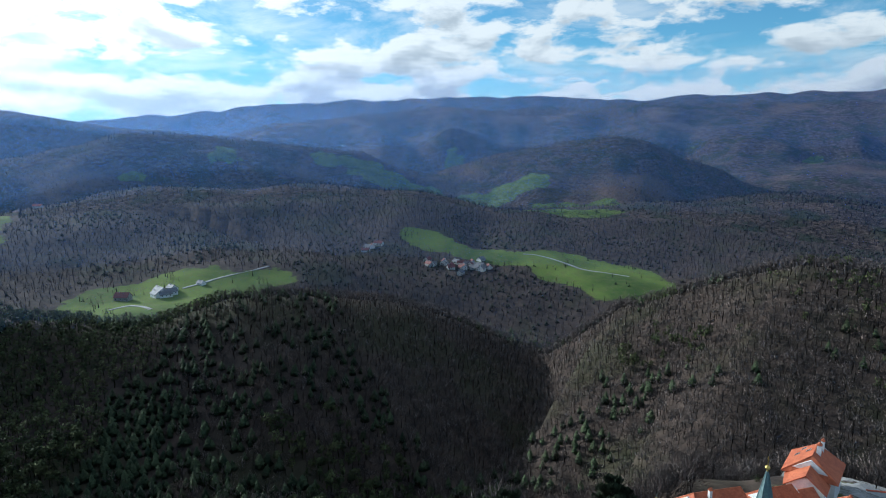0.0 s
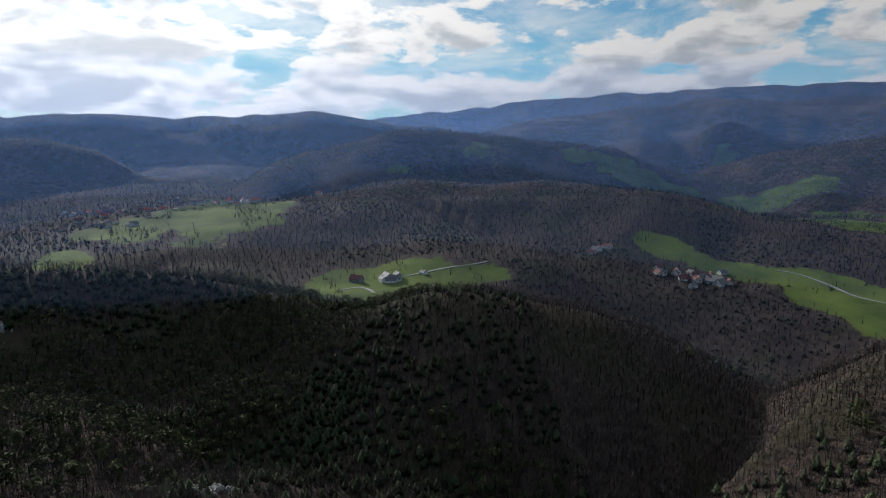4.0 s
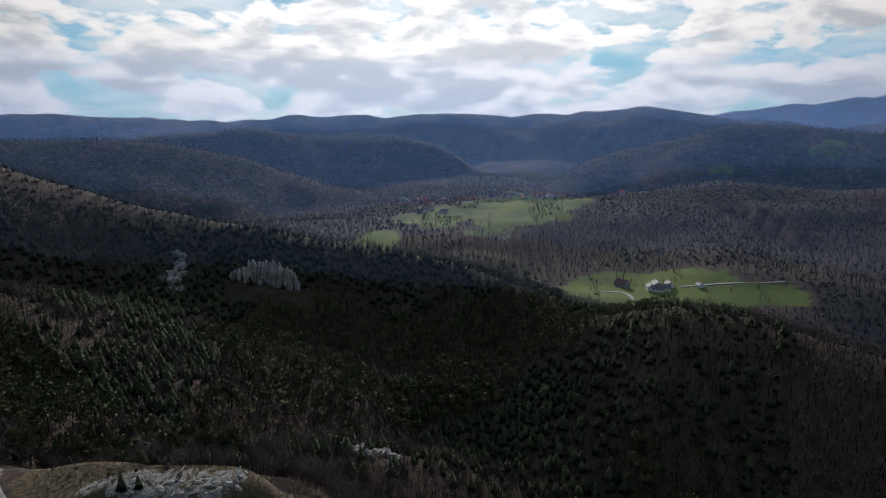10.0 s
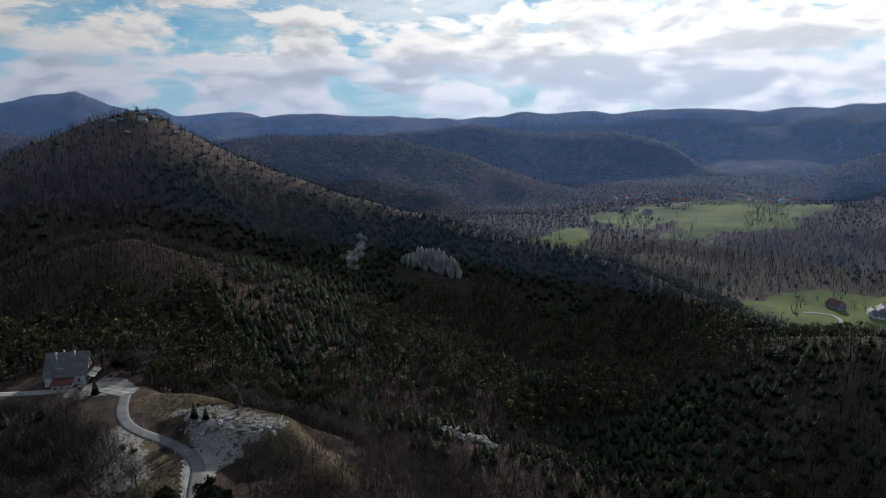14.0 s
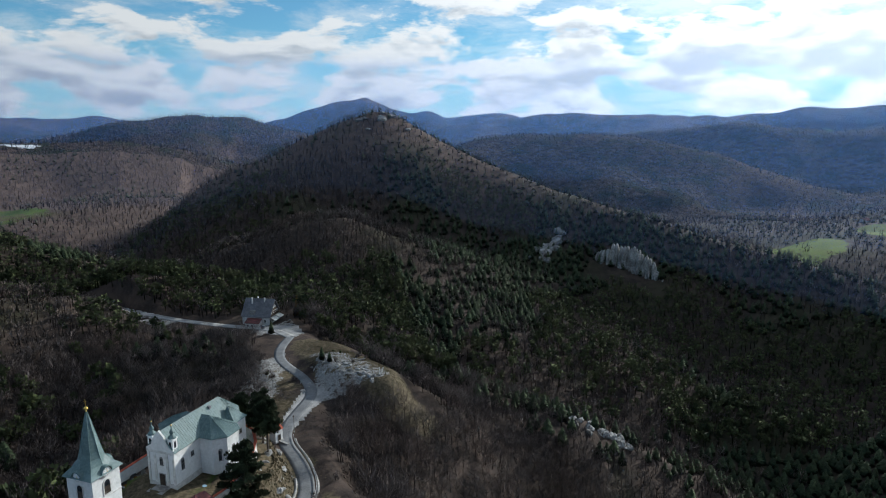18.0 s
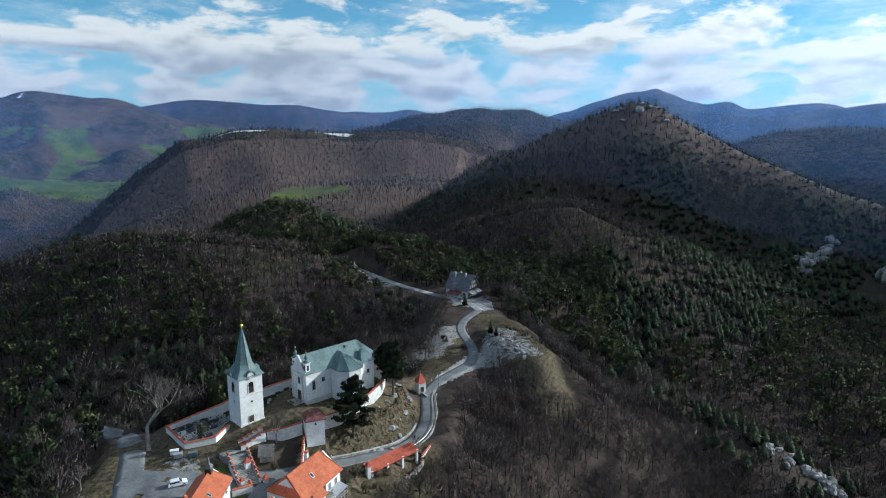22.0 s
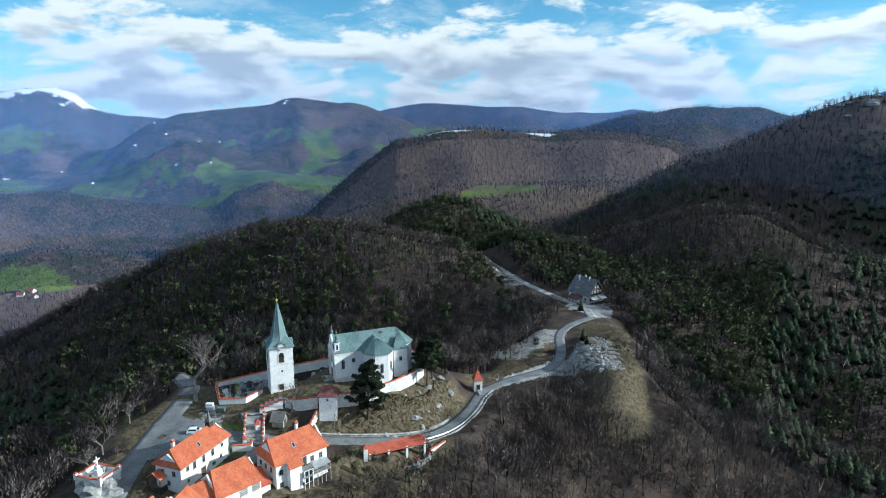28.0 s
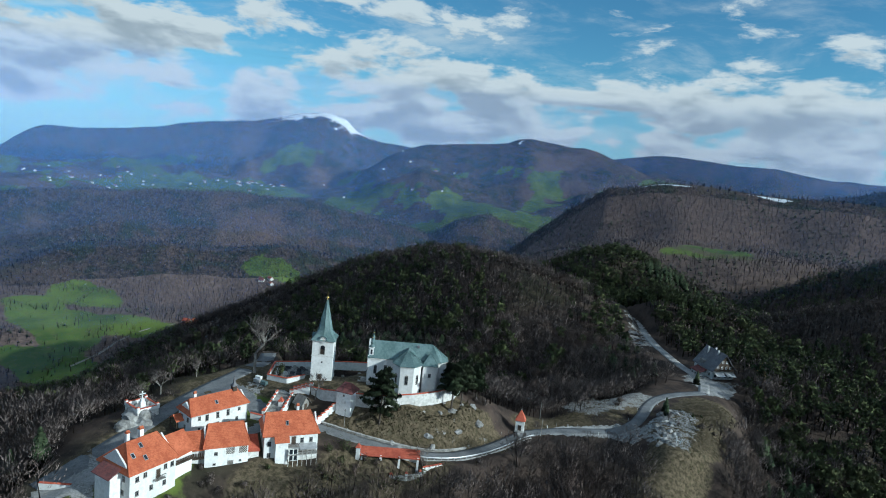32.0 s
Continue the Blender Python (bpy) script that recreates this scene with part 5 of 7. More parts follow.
# ---- walls with red coping ----
def coped_wall(points, high, label, thick=0.5, mat=None, drop=1.2, cope=None, group=""):
    """A wall along (x, y, top) corners, one body and a tiled coping."""
    t0 = Vector(points[0])
    w = thing("boundary_wall", Matrix.Translation((t0.x, t0.y, t0.z)), label, "wall", group)
    body, cap = bmesh.new(), bmesh.new()
    for p, q in zip(points, points[1:]):
        p, q = Vector(p) - t0, Vector(q) - t0
        d = Vector((q.x - p.x, q.y - p.y, 0)).normalized()
        s = Vector((-d.y, d.x, 0))
        for bm_, o, z0, z1, lap in ((body, thick / 2, -high - drop, 0, 0.0), (cap, thick / 2 + 0.12, 0, 0.1, 0.1)):
            v = [bm_.verts.new(c + s * o * k + Vector((0, 0, z)) + d * e) for c, e in ((p, -lap), (q, lap)) for k in (-1, 1) for z in (z0, z1)]
            for f in ((0, 1, 3, 2), (4, 6, 7, 5), (0, 4, 5, 1), (2, 3, 7, 6), (1, 5, 7, 3), (0, 2, 6, 4)):
                bm_.faces.new([v[i] for i in f])
        count = max(1, int((q - p).length / 0.45))
        for k in range(count):
            c0, c1 = p.lerp(q, k / count), p.lerp(q, (k + 0.94) / count)
            o = thick / 2 + 0.14
            v = [cap.verts.new(c + s * o * k_ + Vector((0, 0, z))) for c in (c0, c1) for k_, z in ((-1, 0.09), (0, 0.30), (1, 0.09))]
            cap.faces.new((v[0], v[3], v[4], v[1]))
            cap.faces.new((v[1], v[4], v[5], v[2]))
            cap.faces.new((v[0], v[1], v[2]))
            cap.faces.new((v[3], v[5], v[4]))
    for bm_ in (body, cap):
        bmesh.ops.recalc_face_normals(bm_, faces=bm_.faces)
    part("wall", body, mat or WHITE, w)
    part("coping", cap, cope or RED, w, "red tile coping")
    return w


coped_wall([(-9.2, -15.0, 5.2), (-18.6, -8.6, 5.7), (-9.4, 5.0, 7.0)], 1.6, "white cemetery wall with red tile coping above the bare slope")
coped_wall([(-9.2, -15.0, 5.2), (-3.2, -10.9, 5.4), (-2.4, -5.2, 6.1)], 1.4, "low white cemetery wall with red coping beside the lawn")
coped_wall([(-9.4, 5.0, 7.2), (-2.5, 13.5, 8.0), (6.0, 24.5, 8.6), (14.5, 36.0, 8.6)], 1.7, "white churchyard wall with red coping behind the church")
coped_wall([(14.5, 36.0, 8.6), (21.0, 39.5, 8.4), (27.0, 36.5, 8.4), (30.6, 31.0, 8.3), (31.4, 24.0, 8.3), (30.4, 16.0, 8.3), (28.2, 9.5, 8.1), (25.4, 4.2, 7.9), (21.6, 0.2, 7.8)], 2.8, "stained white retaining wall with red coping curving round the choir", mat=CREAM)
coped_wall([(17.6, -3.4, 7.6), (14.2, -6.2, 7.2), (10.2, -8.6, 7.0)], 2.2, "white retaining wall with red coping below the churchyard", mat=CREAM)
for k in range(7):
    s = k / 7
    coped_wall([(18.6 + 3.0 * s, -4.6 - 9.5 * s, 4.4 - 4.0 * s), (18.6 + 3.0 * (s + 0.15), -4.6 - 9.5 * (s + 0.15), 4.4 - 4.0 * s - 0.05)], 1.1, "white stepped wall section with red caps running downhill", 0.45, group="stepped wall sections")
coped_wall([(30.0, -49.0, -5.0), (29.0, -42.0, -4.6), (30.2, -34.8, -4.4)], 2.6, "crumbling white terrace wall with red coping below the houses", mat=CREAM)
coped_wall([(36.5, -55.5, -6.4), (31.2, -49.8, -5.6)], 1.3, "white garden wall with red coping beside the yard")
coped_wall([(16.5, -79.5, -3.2), (21.0, -73.5, -3.0)], 1.2, "white roadside wall with red coping by the gravel yard")
coped_wall([(10.5, -27.6, 2.2), (13.8, -24.6, 2.0), (12.4, -22.9, 2.0)], 1.6, "low white garden wall with red coping by the stair")

# ---- gatehouse in the wall ----
gatehouse = thing("gatehouse", pose(20.4, -1.9, 2.6, 0, 0, 33), "small white corner pavilion with weathered tiled roof", "pavilion")
part("wall", box(-2.4, 2.4, -2.2, 2.2, -1.2, 6.3), WHITE, gatehouse)
g_roof = [[(-2.8, -2.6, 6.2), (2.8, -2.6, 6.2), (1.0, 0, 8.6), (-1.0, 0, 8.6)], [(2.8, 2.6, 6.2), (-2.8, 2.6, 6.2), (-1.0, 0, 8.6), (1.0, 0, 8.6)], [(2.8, -2.6, 6.2), (2.8, 2.6, 6.2), (1.0, 0, 8.6)], [(-2.8, 2.6, 6.2), (-2.8, -2.6, 6.2), (-1.0, 0, 8.6)]]
gr = part("roof", shell(g_roof, 0.16), OLD_TILE, gatehouse, "patched dark red tiles")
for q in g_roof:
    tile_courses([q[0], q[1], q[2], q[-1]], OLD_TILE, gr)
window(gatehouse, 0, -2.22, 4.9, -90, 0.5, 0.5, False)
part("relief_panel", box(-0.8, 0.8, -2.3, -2.2, 2.6, 4.0, None, 0.05), CREAM, gatehouse)

# ---- stairs ----
def stair(x0, y0, z0, x1, y1, z1, wide, count, label):
    d = Vector((x1 - x0, y1 - y0, 0))
    s = thing("stair", pose(x0, y0, z0, 0, 0, math.degrees(math.atan2(d.y, d.x))), label, "stair")
    run, rise = d.length / count, (z1 - z0) / count
    for k in range(count):
        part("step", box(k * run, (k + 1) * run + 0.02, -wide / 2, wide / 2, -1.6 + k * rise * 0.6, (k + 1) * rise - 0.05 * (k % 2) * 0.1, None), STONE, s)
    for side in (-1, 1):
        for k in range(0, count, 3):
            w = part("stair_wall", box(k * run, (k + 3) * run - 0.03, side * (wide / 2 + 0.02) if side > 0 else -wide / 2 - 0.42, wide / 2 + 0.42 if side > 0 else -wide / 2 - 0.02, -1.8 + k * rise * 0.6, (k + 3) * rise + 0.75), WHITE, s)
            o = side * (wide / 2 + 0.22)
            part("wall_cap", shell([[(k * run - 0.05, o - 0.34, (k + 3) * rise + 0.76), (k * run + 3 * run, o - 0.34, (k + 3) * rise + 0.76), (k * run + 3 * run, o, (k + 3) * rise + 1.0), (k * run - 0.05, o, (k + 3) * rise + 1.0)],
                                    [(k * run - 0.05, o + 0.34, (k + 3) * rise + 0.76), (k * run - 0.05, o, (k + 3) * rise + 1.0), (k * run + 3 * run, o, (k + 3) * rise + 1.0), (k * run + 3 * run, o + 0.34, (k + 3) * rise + 0.76)]], 0.06), RED, w)
    return s


stair(12.4, -22.6, 0.4, 5.2, -15.0, 4.0, 4.4, 21, "wide grey stone stair between white walls with red caps")
stair(4.6, -12.6, 4.0, 9.0, -8.6, 6.4, 2.4, 14, "short stone stair climbing along the tower")
landing = tagged(part("stair_landing", prism([(1.0, -16.4), (4.6, -18.2), (8.2, -14.0), (6.2, -10.6), (3.6, -12.0)], 2.2, 4.0), STONE), "paved grey landing at the head of the stair", "landing", kind="structure")


def pillar_shrine(x, y, z, w, h, label, cap=RED, name="wayside_pillar"):
    s = thing(name, pose(x, y, z, 0, 0, 48), label, "pillar")
    bm = box(-w / 2, w / 2, -w / 2, w / 2, -0.5, h, None, 0.03)
    box(-w / 2 - 0.08, w / 2 + 0.08, -w / 2 - 0.08, w / 2 + 0.08, h - 0.2, h, bm)
    part("shaft", bm, WHITE, s)
    part("roof", lathe([(w * 0.98, h), (w * 0.90, h + 0.1), (0.05, h + w * 1.1)], 4, None, math.pi / 4), cap, s)
    part("niche", box(w / 2 - 0.02, w / 2 + 0.015, -w * 0.28, w * 0.28, h * 0.5, h * 0.82), GLASS, s)
    return s


pillar_shrine(9.4, -18.0, 1.7, 1.2, 2.1, "white stair shrine under a pointed red tile roof")
pillar_shrine(15.4, -20.4, -0.2, 1.1, 1.5, "squat white gate pillar with red tiled cap")
pillar_shrine(11.2, -24.0, 0.2, 0.8, 2.3, "slim white gate pillar beside the stair")
chapel = thing("wayside_chapel", pose(36.4, 57.2, -8.9, 0, 0, 40), "small white wayside chapel with red pyramid roof", "chapel")
part("wall", box(-1.45, 1.45, -1.45, 1.45, -0.8, 4.0, None, 0.03), WHITE, chapel)
part("plinth", box(-1.55, 1.55, -1.55, 1.55, -0.9, 0.5), CREAM, chapel)
c_roof = part("roof", lathe([(2.45, 3.9), (2.3, 4.15), (0.08, 7.4)], 4, None, math.pi / 4), RED, chapel)
part("finial", lathe([(0.07, 7.3), (0.14, 7.5), (0.05, 7.7), (0.03, 8.3)], 8), METAL, chapel)
door(chapel, 0, -1.46, 0.1, -90, 1.0, 2.2)
part("stone_wall", box(-0.4, 0.4, -5.5, -1.6, -1.5, 0.4), STONE, chapel)

# ---- wooden hut ----
hut = thing("wooden_hut", pose(11.8, -12.4, 2.2, 0, 0, 20), "weathered grey wooden hut with steep shingled roof", "hut")
part("wall", gable_walls(-1.6, 1.6, -1.4, 1.4, -0.8, 1.5, 1.5, 3.3, 0.15), GREY_WOOD, hut)
for q in ([(-2.0, -2.1, 1.0), (2.0, -2.1, 1.0), (2.0, 0, 3.4), (-2.0, 0, 3.4)], [(2.0, 2.1, 1.0), (-2.0, 2.1, 1.0), (-2.0, 0, 3.4), (2.0, 0, 3.4)]):
    r = part("roof", shell([q], 0.1), GREY_WOOD, hut)
    tile_courses(q, GREY_WOOD, r, 0.3)
part("door", box(1.6, 1.68, -0.5, 0.5, -0.6, 1.2), DARK_WOOD, hut)

# ---- house with the bell turret ----
house_a = thing("presbytery", pose(9.0, -37.6, 0, 0, 0, 101.5), "long white house with orange tile roof and bell turret", "house")
part("wall", gable_walls(-8.4, 8.2, -3.6, 3.6, -2.2, 6.0, 6.0, 8.8), WHITE, house_a)
hip_roof(house_a, -8.9, 8.7, -4.15, 4.15, 5.75, 5.75, -7.4, 6.6, 9.1, ORANGE)
for x, z, w, h in ((-6.2, 4.0, 0.8, 1.1), (-4.0, 3.4, 0.9, 1.7), (-0.9, 3.4, 0.9, 1.7), (2.2, 3.4, 0.9, 1.7), (-6.2, 1.2, 0.6, 0.7), (5.6, 4.0, 0.8, 0.9), (2.4, 0.9, 1.0, 0.7), (5.0, 1.4, 0.8, 0.9)):
    window(house_a, x, -3.62, z, -90, w, h)
door(house_a, -1.2, -3.62, 0.0, -90, 1.3, 2.2)
for x, z in ((-1.6, 3.4), (1.6, 3.4), (0, 0.8)):
    window(house_a, -8.42, x, z, 180, 0.9, 1.2)
    window(house_a, 8.22, x, z, 0, 0.9, 1.2)
turret = part("bell_turret", box(5.2, 6.5, -0.65, 0.65, 8.3, 10.2), DARK_WOOD, house_a, "small dark wooden bell turret")
part("turret_spire", lathe([(1.15, 10.1), (1.0, 10.35), (0.42, 11.0), (0.06, 13.0)], 4, None, math.pi / 4, 5.85, 0), SLATE, turret)
chimney(house_a, -5.4, 0.9, 7.6, 10.0)
slope = Vector((0, 4.15, 3.35)).normalized()
skylight(house_a, (-0.6, -2.6, 7.02), (1, 0, 0), tuple(slope))
porch = part("porch_roof", shell([[(-10.6, 0.4, 3.2), (-8.4, 0.4, 3.2), (-8.4, 2.6, 4.6), (-10.6, 2.6, 4.6)], [(-10.6, 4.4, 3.2), (-10.6, 2.6, 4.6), (-8.4, 2.6, 4.6), (-8.4, 4.4, 3.2)]], 0.14), ORANGE, house_a)
part("porch_rail", box(-10.4, -8.4, 0.5, 0.62, -1.2, 1.1, box(-10.5, -10.38, 0.5, 4.2, -1.2, 1.1)), DARK_WOOD, house_a)
part("porch_post", box(-10.5, -10.3, 0.5, 0.7, -1.5, 3.2), DARK_WOOD, house_a)
part("porch_post", box(-10.5, -10.3, 4.1, 4.3, -1.5, 3.2), DARK_WOOD, house_a)
part("gutter", box(-8.8, 8.6, -4.3, -4.17, 5.55, 5.68), METAL, house_a)
part("drainpipe", box(8.02, 8.14, -3.74, -3.62, -2, 5.6), METAL, house_a)

# ---- house with the veranda ----
house_b = thing("guest_house", pose(26.6, -22.8, 0, 0, 0, 75), "white three-storey house with orange roof and glazed veranda", "house")
part("wall", gable_walls(-7.0, 7.0, -4.7, 4.7, -5.6, 4.0, 4.0, 7.9), WHITE, house_b)
hip_roof(house_b, -7.5, 7.5, -5.25, 5.25, 3.75, 3.75, -6.4, 5.4, 8.2, ORANGE)
bay = part("bay_wall", box(-4.2, -1.0, -6.3, -4.6, -5.8, 2.9), WHITE, house_b)
bay_q = [(-4.6, -6.8, 2.55), (-0.7, -6.8, 2.55), (-0.7, -4.6, 4.35), (-4.6, -4.6, 4.35)]
bay_roof = part("bay_roof", shell([bay_q], 0.18), ORANGE, house_b)
tile_courses(bay_q, ORANGE, bay_roof)
part("base_course", box(-7.05, 7.05, -4.78, -4.6, -5.8, -3.2, box(-4.25, -0.95, -6.36, -6.2, -5.8, -3.4)), CREAM, house_b)
for x, z in ((-5.7, 0.8), (-5.7, -2.4), (2.8, 1.2), (5.2, 1.2), (2.8, -2.0), (5.2, -2.0)):
    window(house_b, x, -4.72, z, -90, 0.95, 1.35)
for y, z in ((-2.4, 1.2), (0.2, 1.2), (2.6, 1.2), (-2.4, -1.8), (1.0, -1.8), (0, 4.2)):
    window(house_b, -7.02, y, z, 180, 0.8, 1.2)
    window(house_b, 7.02, y, z, 0, 0.8, 1.2)
skylight(house_b, (-1.0, -3.1, 5.60), (1, 0, 0), tuple(Vector((0, 5.25, 4.45)).normalized()), 0.8, 1.3)
skylight(house_b, (3.6, 2.2, 6.38), (-1, 0, 0), tuple(Vector((0, -5.25, 4.45)).normalized()), 0.8, 1.3)
veranda = part("veranda_slab", box(-1.0, 6.6, -7.2, -4.7, -1.15, -0.95, box(-1.0, 2.0, -6.4, -4.7, 0.75, 0.92)), STONE, house_b)
for k, x in enumerate((-0.9, 0.3, 1.5, 2.7, 3.9, 5.1, 6.5)):
    part("veranda_post", box(x - 0.06, x + 0.06, -7.15, -7.03, -5.5, 0.0 if k > 2 else 0.8), WHITE if k < 3 else STONE, veranda)
    if k:
        part("upper_rail", box(x - 1.1, x - 0.1, -7.13, -7.07, -0.2, -0.1), DARK_WOOD, veranda)
        part("lower_rail", box(x - 1.1, x - 0.1, -7.13, -7.07, -0.95, -0.85), DARK_WOOD, veranda)
for i in range(2):
    for j in range(2):
        f = part("veranda_window", box(-0.8 + 1.15 * i, 0.25 + 1.15 * i, -7.10, -7.02, -0.9 - 1.7 * j, 0.7 - 1.7 * j), WHITE, veranda)
        part("pane", box(-0.7 + 1.15 * i, 0.15 + 1.15 * i, -7.13, -7.11, -0.75 - 1.7 * j, 0.55 - 1.7 * j), GLASS, f)
for x in np.arange(-0.8, 2.0, 0.28):
    part("baluster", box(x - 0.02, x + 0.02, -6.36, -6.32, 0.92, 1.8), DARK_WOOD, veranda)
part("handrail", box(-1.0, 2.0, -6.4, -6.3, 1.8, 1.88), DARK_WOOD, veranda)
glass_roof = part("canopy", shell([[(2.0, -7.2, 0.4), (6.6, -7.2, 0.4), (6.6, -4.8, 1.0), (2.0, -4.8, 1.0)]], 0.05), METAL, veranda, "grey metal canopy")
door(house_b, 0.6, -4.72, 0.92, -90, 1.0, 2.1)
chimney(house_b, 2.2, 1.2, 6.5, 9.2)
part("rear_wing", box(-6.0, -3.2, 4.4, 6.4, -1.0, 3.2), WHITE, house_b)
part("rear_roof", shell([[(-6.3, 4.6, 4.6), (-2.9, 4.6, 4.6), (-2.9, 6.8, 3.0), (-6.3, 6.8, 3.0)]], 0.14), OLD_TILE, house_b)

# ---- barn house ----
house_c = thing("barn", pose(22.9, -38.9, 0, 0, 0, 78), "white barn with orange roof and brick lattice vents", "barn")
part("wall", gable_walls(-5.3, 5.3, -4.5, 4.5, -4.6, 2.4, 2.4, 6.2), WHITE, house_c)
hip_roof(house_c, -5.8, 5.8, -5.1, 5.1, 2.15, 2.15, -4.2, 4.4, 6.5, ORANGE)
for x in (0.9, 4.0):
    bm = bmesh.new()
    for i in range(8):
        for j in range(6):
            if (i + j) % 2:
                box(x - 0.95 + i * 0.24, x - 0.74 + i * 0.24, -4.56, -4.50, -0.1 + j * 0.28, 0.14 + j * 0.28, bm)
    lattice_ = part("brick_lattice", bm, CREAM, house_c)
    # dark plate behind the bricks paints the shade of the vent holes
    part("lattice_shade", box(x - 1.0, x + 1.0, -4.515, -4.503, -0.15, 1.6), DARK_WOOD, lattice_)
window(house_c, -2.6, -4.52, -0.2, -90, 0.9, 0.9)
window(house_c, -2.9, -4.52, -2.8, -90, 0.7, 0.5, False)
window(house_c, 3.4, -4.52, -2.4, -90, 0.6, 0.5, False)
door(house_c, 1.0, -4.52, -4.2, -90, 1.3, 2.2, GREY_WOOD)
window(house_c, 5.32, -1.5, 0.2, 0, 0.9, 1.1)
link = part("link_roof", shell([[(-10.6, -4.4, 1.6), (-5.4, -4.4, 1.6), (-5.4, 0.2, 4.9), (-10.6, 0.2, 4.9)], [(-5.4, 4.4, 1.6), (-10.6, 4.4, 1.6), (-10.6, 0.2, 4.9), (-5.4, 0.2, 4.9)]], 0.18), ORANGE, house_c)
tile_courses([(-10.6, -4.4, 1.6), (-5.4, -4.4, 1.6), (-5.4, 0.2, 4.9), (-10.6, 0.2, 4.9)], ORANGE, link)
part("link_wall", box(-10.4, -5.3, -3.0, 3.6, -4.4, 2.4), WHITE, house_c)
for k in range(9):
    part("gallery_slat", box(-10.2 + 0.55 * k, -9.95 + 0.55 * k, -4.0, -3.9, -0.7, 0.6), DARK_WOOD, house_c)
part("gallery_floor", box(-10.4, -5.3, -4.2, -3.0, -1.0, -0.8), DARK_WOOD, house_c)
lean = part("lean_roof", shell([[(5.4, -4.2, -0.2), (8.4, -4.2, -0.4), (8.4, 1.0, 2.0), (5.4, 1.0, 2.2)]], 0.15), RED, house_c)
tile_courses([(5.4, -4.2, -0.2), (8.4, -4.2, -0.4), (8.4, 1.0, 2.0), (5.4, 1.0, 2.2)], RED, lean)
part("lean_wall", box(5.4, 8.2, -3.6, 0.8, -4.5, -0.1), CREAM, house_c)

# ---- big house by the road ----
house_d = thing("farmhouse", pose(27.4, -60.6, 0, 0, 0, 113), "large white farmhouse with hipped orange tile roof", "house")
part("wall", gable_walls(-5.8, 6.0, -5.5, 5.5, -5.8, 3.9, 3.9, 8.2), WHITE, house_d)
hip_roof(house_d, -6.4, 6.5, -6.15, 6.15, 3.65, 3.65, -3.2, 4.6, 8.6, ORANGE)
for x, z in ((-4.0, 1.2), (-2.0, 1.5), (3.2, 1.5), (5.0, 1.5), (-4.0, -2.2), (-0.4, -2.2), (3.0, -2.4)):
    window(house_d, x, -5.52, z, -90, 0.9, 1.25)
balcony = part("balcony", box(0.0, 2.6, -6.7, -5.5, -0.1, 0.08), STONE, house_d)
for x in np.arange(0.05, 2.6, 0.25):
    part("baluster", box(x, x + 0.04, -6.68, -6.63, 0.08, 1.0), DARK_WOOD, balcony)
part("handrail", box(0.0, 2.6, -6.7, -6.6, 1.0, 1.08), DARK_WOOD, balcony)
door(house_d, 1.3, -5.52, 0.08, -90, 1.0, 2.1)
for y, z in ((-3.4, 1.4), (-1.4, 1.4), (1.0, 1.4), (3.4, 1.4), (-3.0, -2.0), (0.6, -2.0)):
    window(house_d, -5.82, y, z, 180, 0.85, 1.2)
up = tuple(Vector((0, 6.15, 4.95)).normalized())
for x, y, z in ((-3.4, -3.4, 5.92), (-0.6, -2.0, 7.05), (-1.0, -4.5, 5.03)):
    skylight(house_d, (x, y, z), (1, 0, 0), up, 0.85, 1.35)
chimney(house_d, -2.2, 1.2, 7.2, 10.2, 0.8)
chimney(house_d, 1.0, 0.9, 7.6, 10.3, 1.0)
annex = part("annex_roof", shell([[(6.0, -5.4, 2.9), (12.2, -4.6, 2.9), (12.2, 0, 6.6), (6.0, 0, 6.6)], [(12.2, 4.6, 2.9), (6.0, 4.6, 2.9), (6.0, 0, 6.6), (12.2, 0, 6.6)]], 0.18), ORANGE, house_d)
tile_courses([(6.0, -5.4, 2.9), (12.2, -4.6, 2.9), (12.2, 0, 6.6), (6.0, 0, 6.6)], ORANGE, annex)
ridge_caps((6.0, 0, 6.66), (12.2, 0, 6.66), ORANGE, annex)
part("annex_wall", gable_walls(6.0, 11.8, -4.0, 4.0, -5.0, 3.2, 3.2, 6.2, 0.3), WHITE, house_d)
gal = part("gallery", box(6.2, 11.6, -4.9, -4.0, 0.6, 0.8), DARK_WOOD, house_d)
for x in np.arange(6.3, 11.6, 0.45):
    part("gallery_slat", box(x, x + 0.3, -4.9, -4.84, 0.8, 1.7), DARK_WOOD, gal)
part("gallery_rail", box(6.2, 11.6, -4.95, -4.82, 1.7, 1.8), DARK_WOOD, gal)
part("side_roof", shell([[(-9.2, -3.0, 2.8), (-6.2, -3.0, 4.4), (-6.2, 3.5, 4.4), (-9.2, 3.5, 2.8)]], 0.15), OLD_TILE, house_d)
part("side_wall", box(-8.6, -5.8, -2.6, 3.0, -5.0, 3.1), WHITE, house_d)
wheel = thing("wagon_wheel", pose(33.2, -69.0, -5.6, 60, 0, 20), "old white-painted wooden wagon wheel on the yard", "wheel")
bm = bmesh.new()
for k in range(20):
    a0, a1 = 6.2832 * k / 20, 6.2832 * (k + 1) / 20
    quad = [(1.15 * math.cos(a0), 1.15 * math.sin(a0)), (1.15 * math.cos(a1), 1.15 * math.sin(a1)), (1.0 * math.cos(a1), 1.0 * math.sin(a1)), (1.0 * math.cos(a0), 1.0 * math.sin(a0))]
    prism(quad, 0, 0.12, bm)
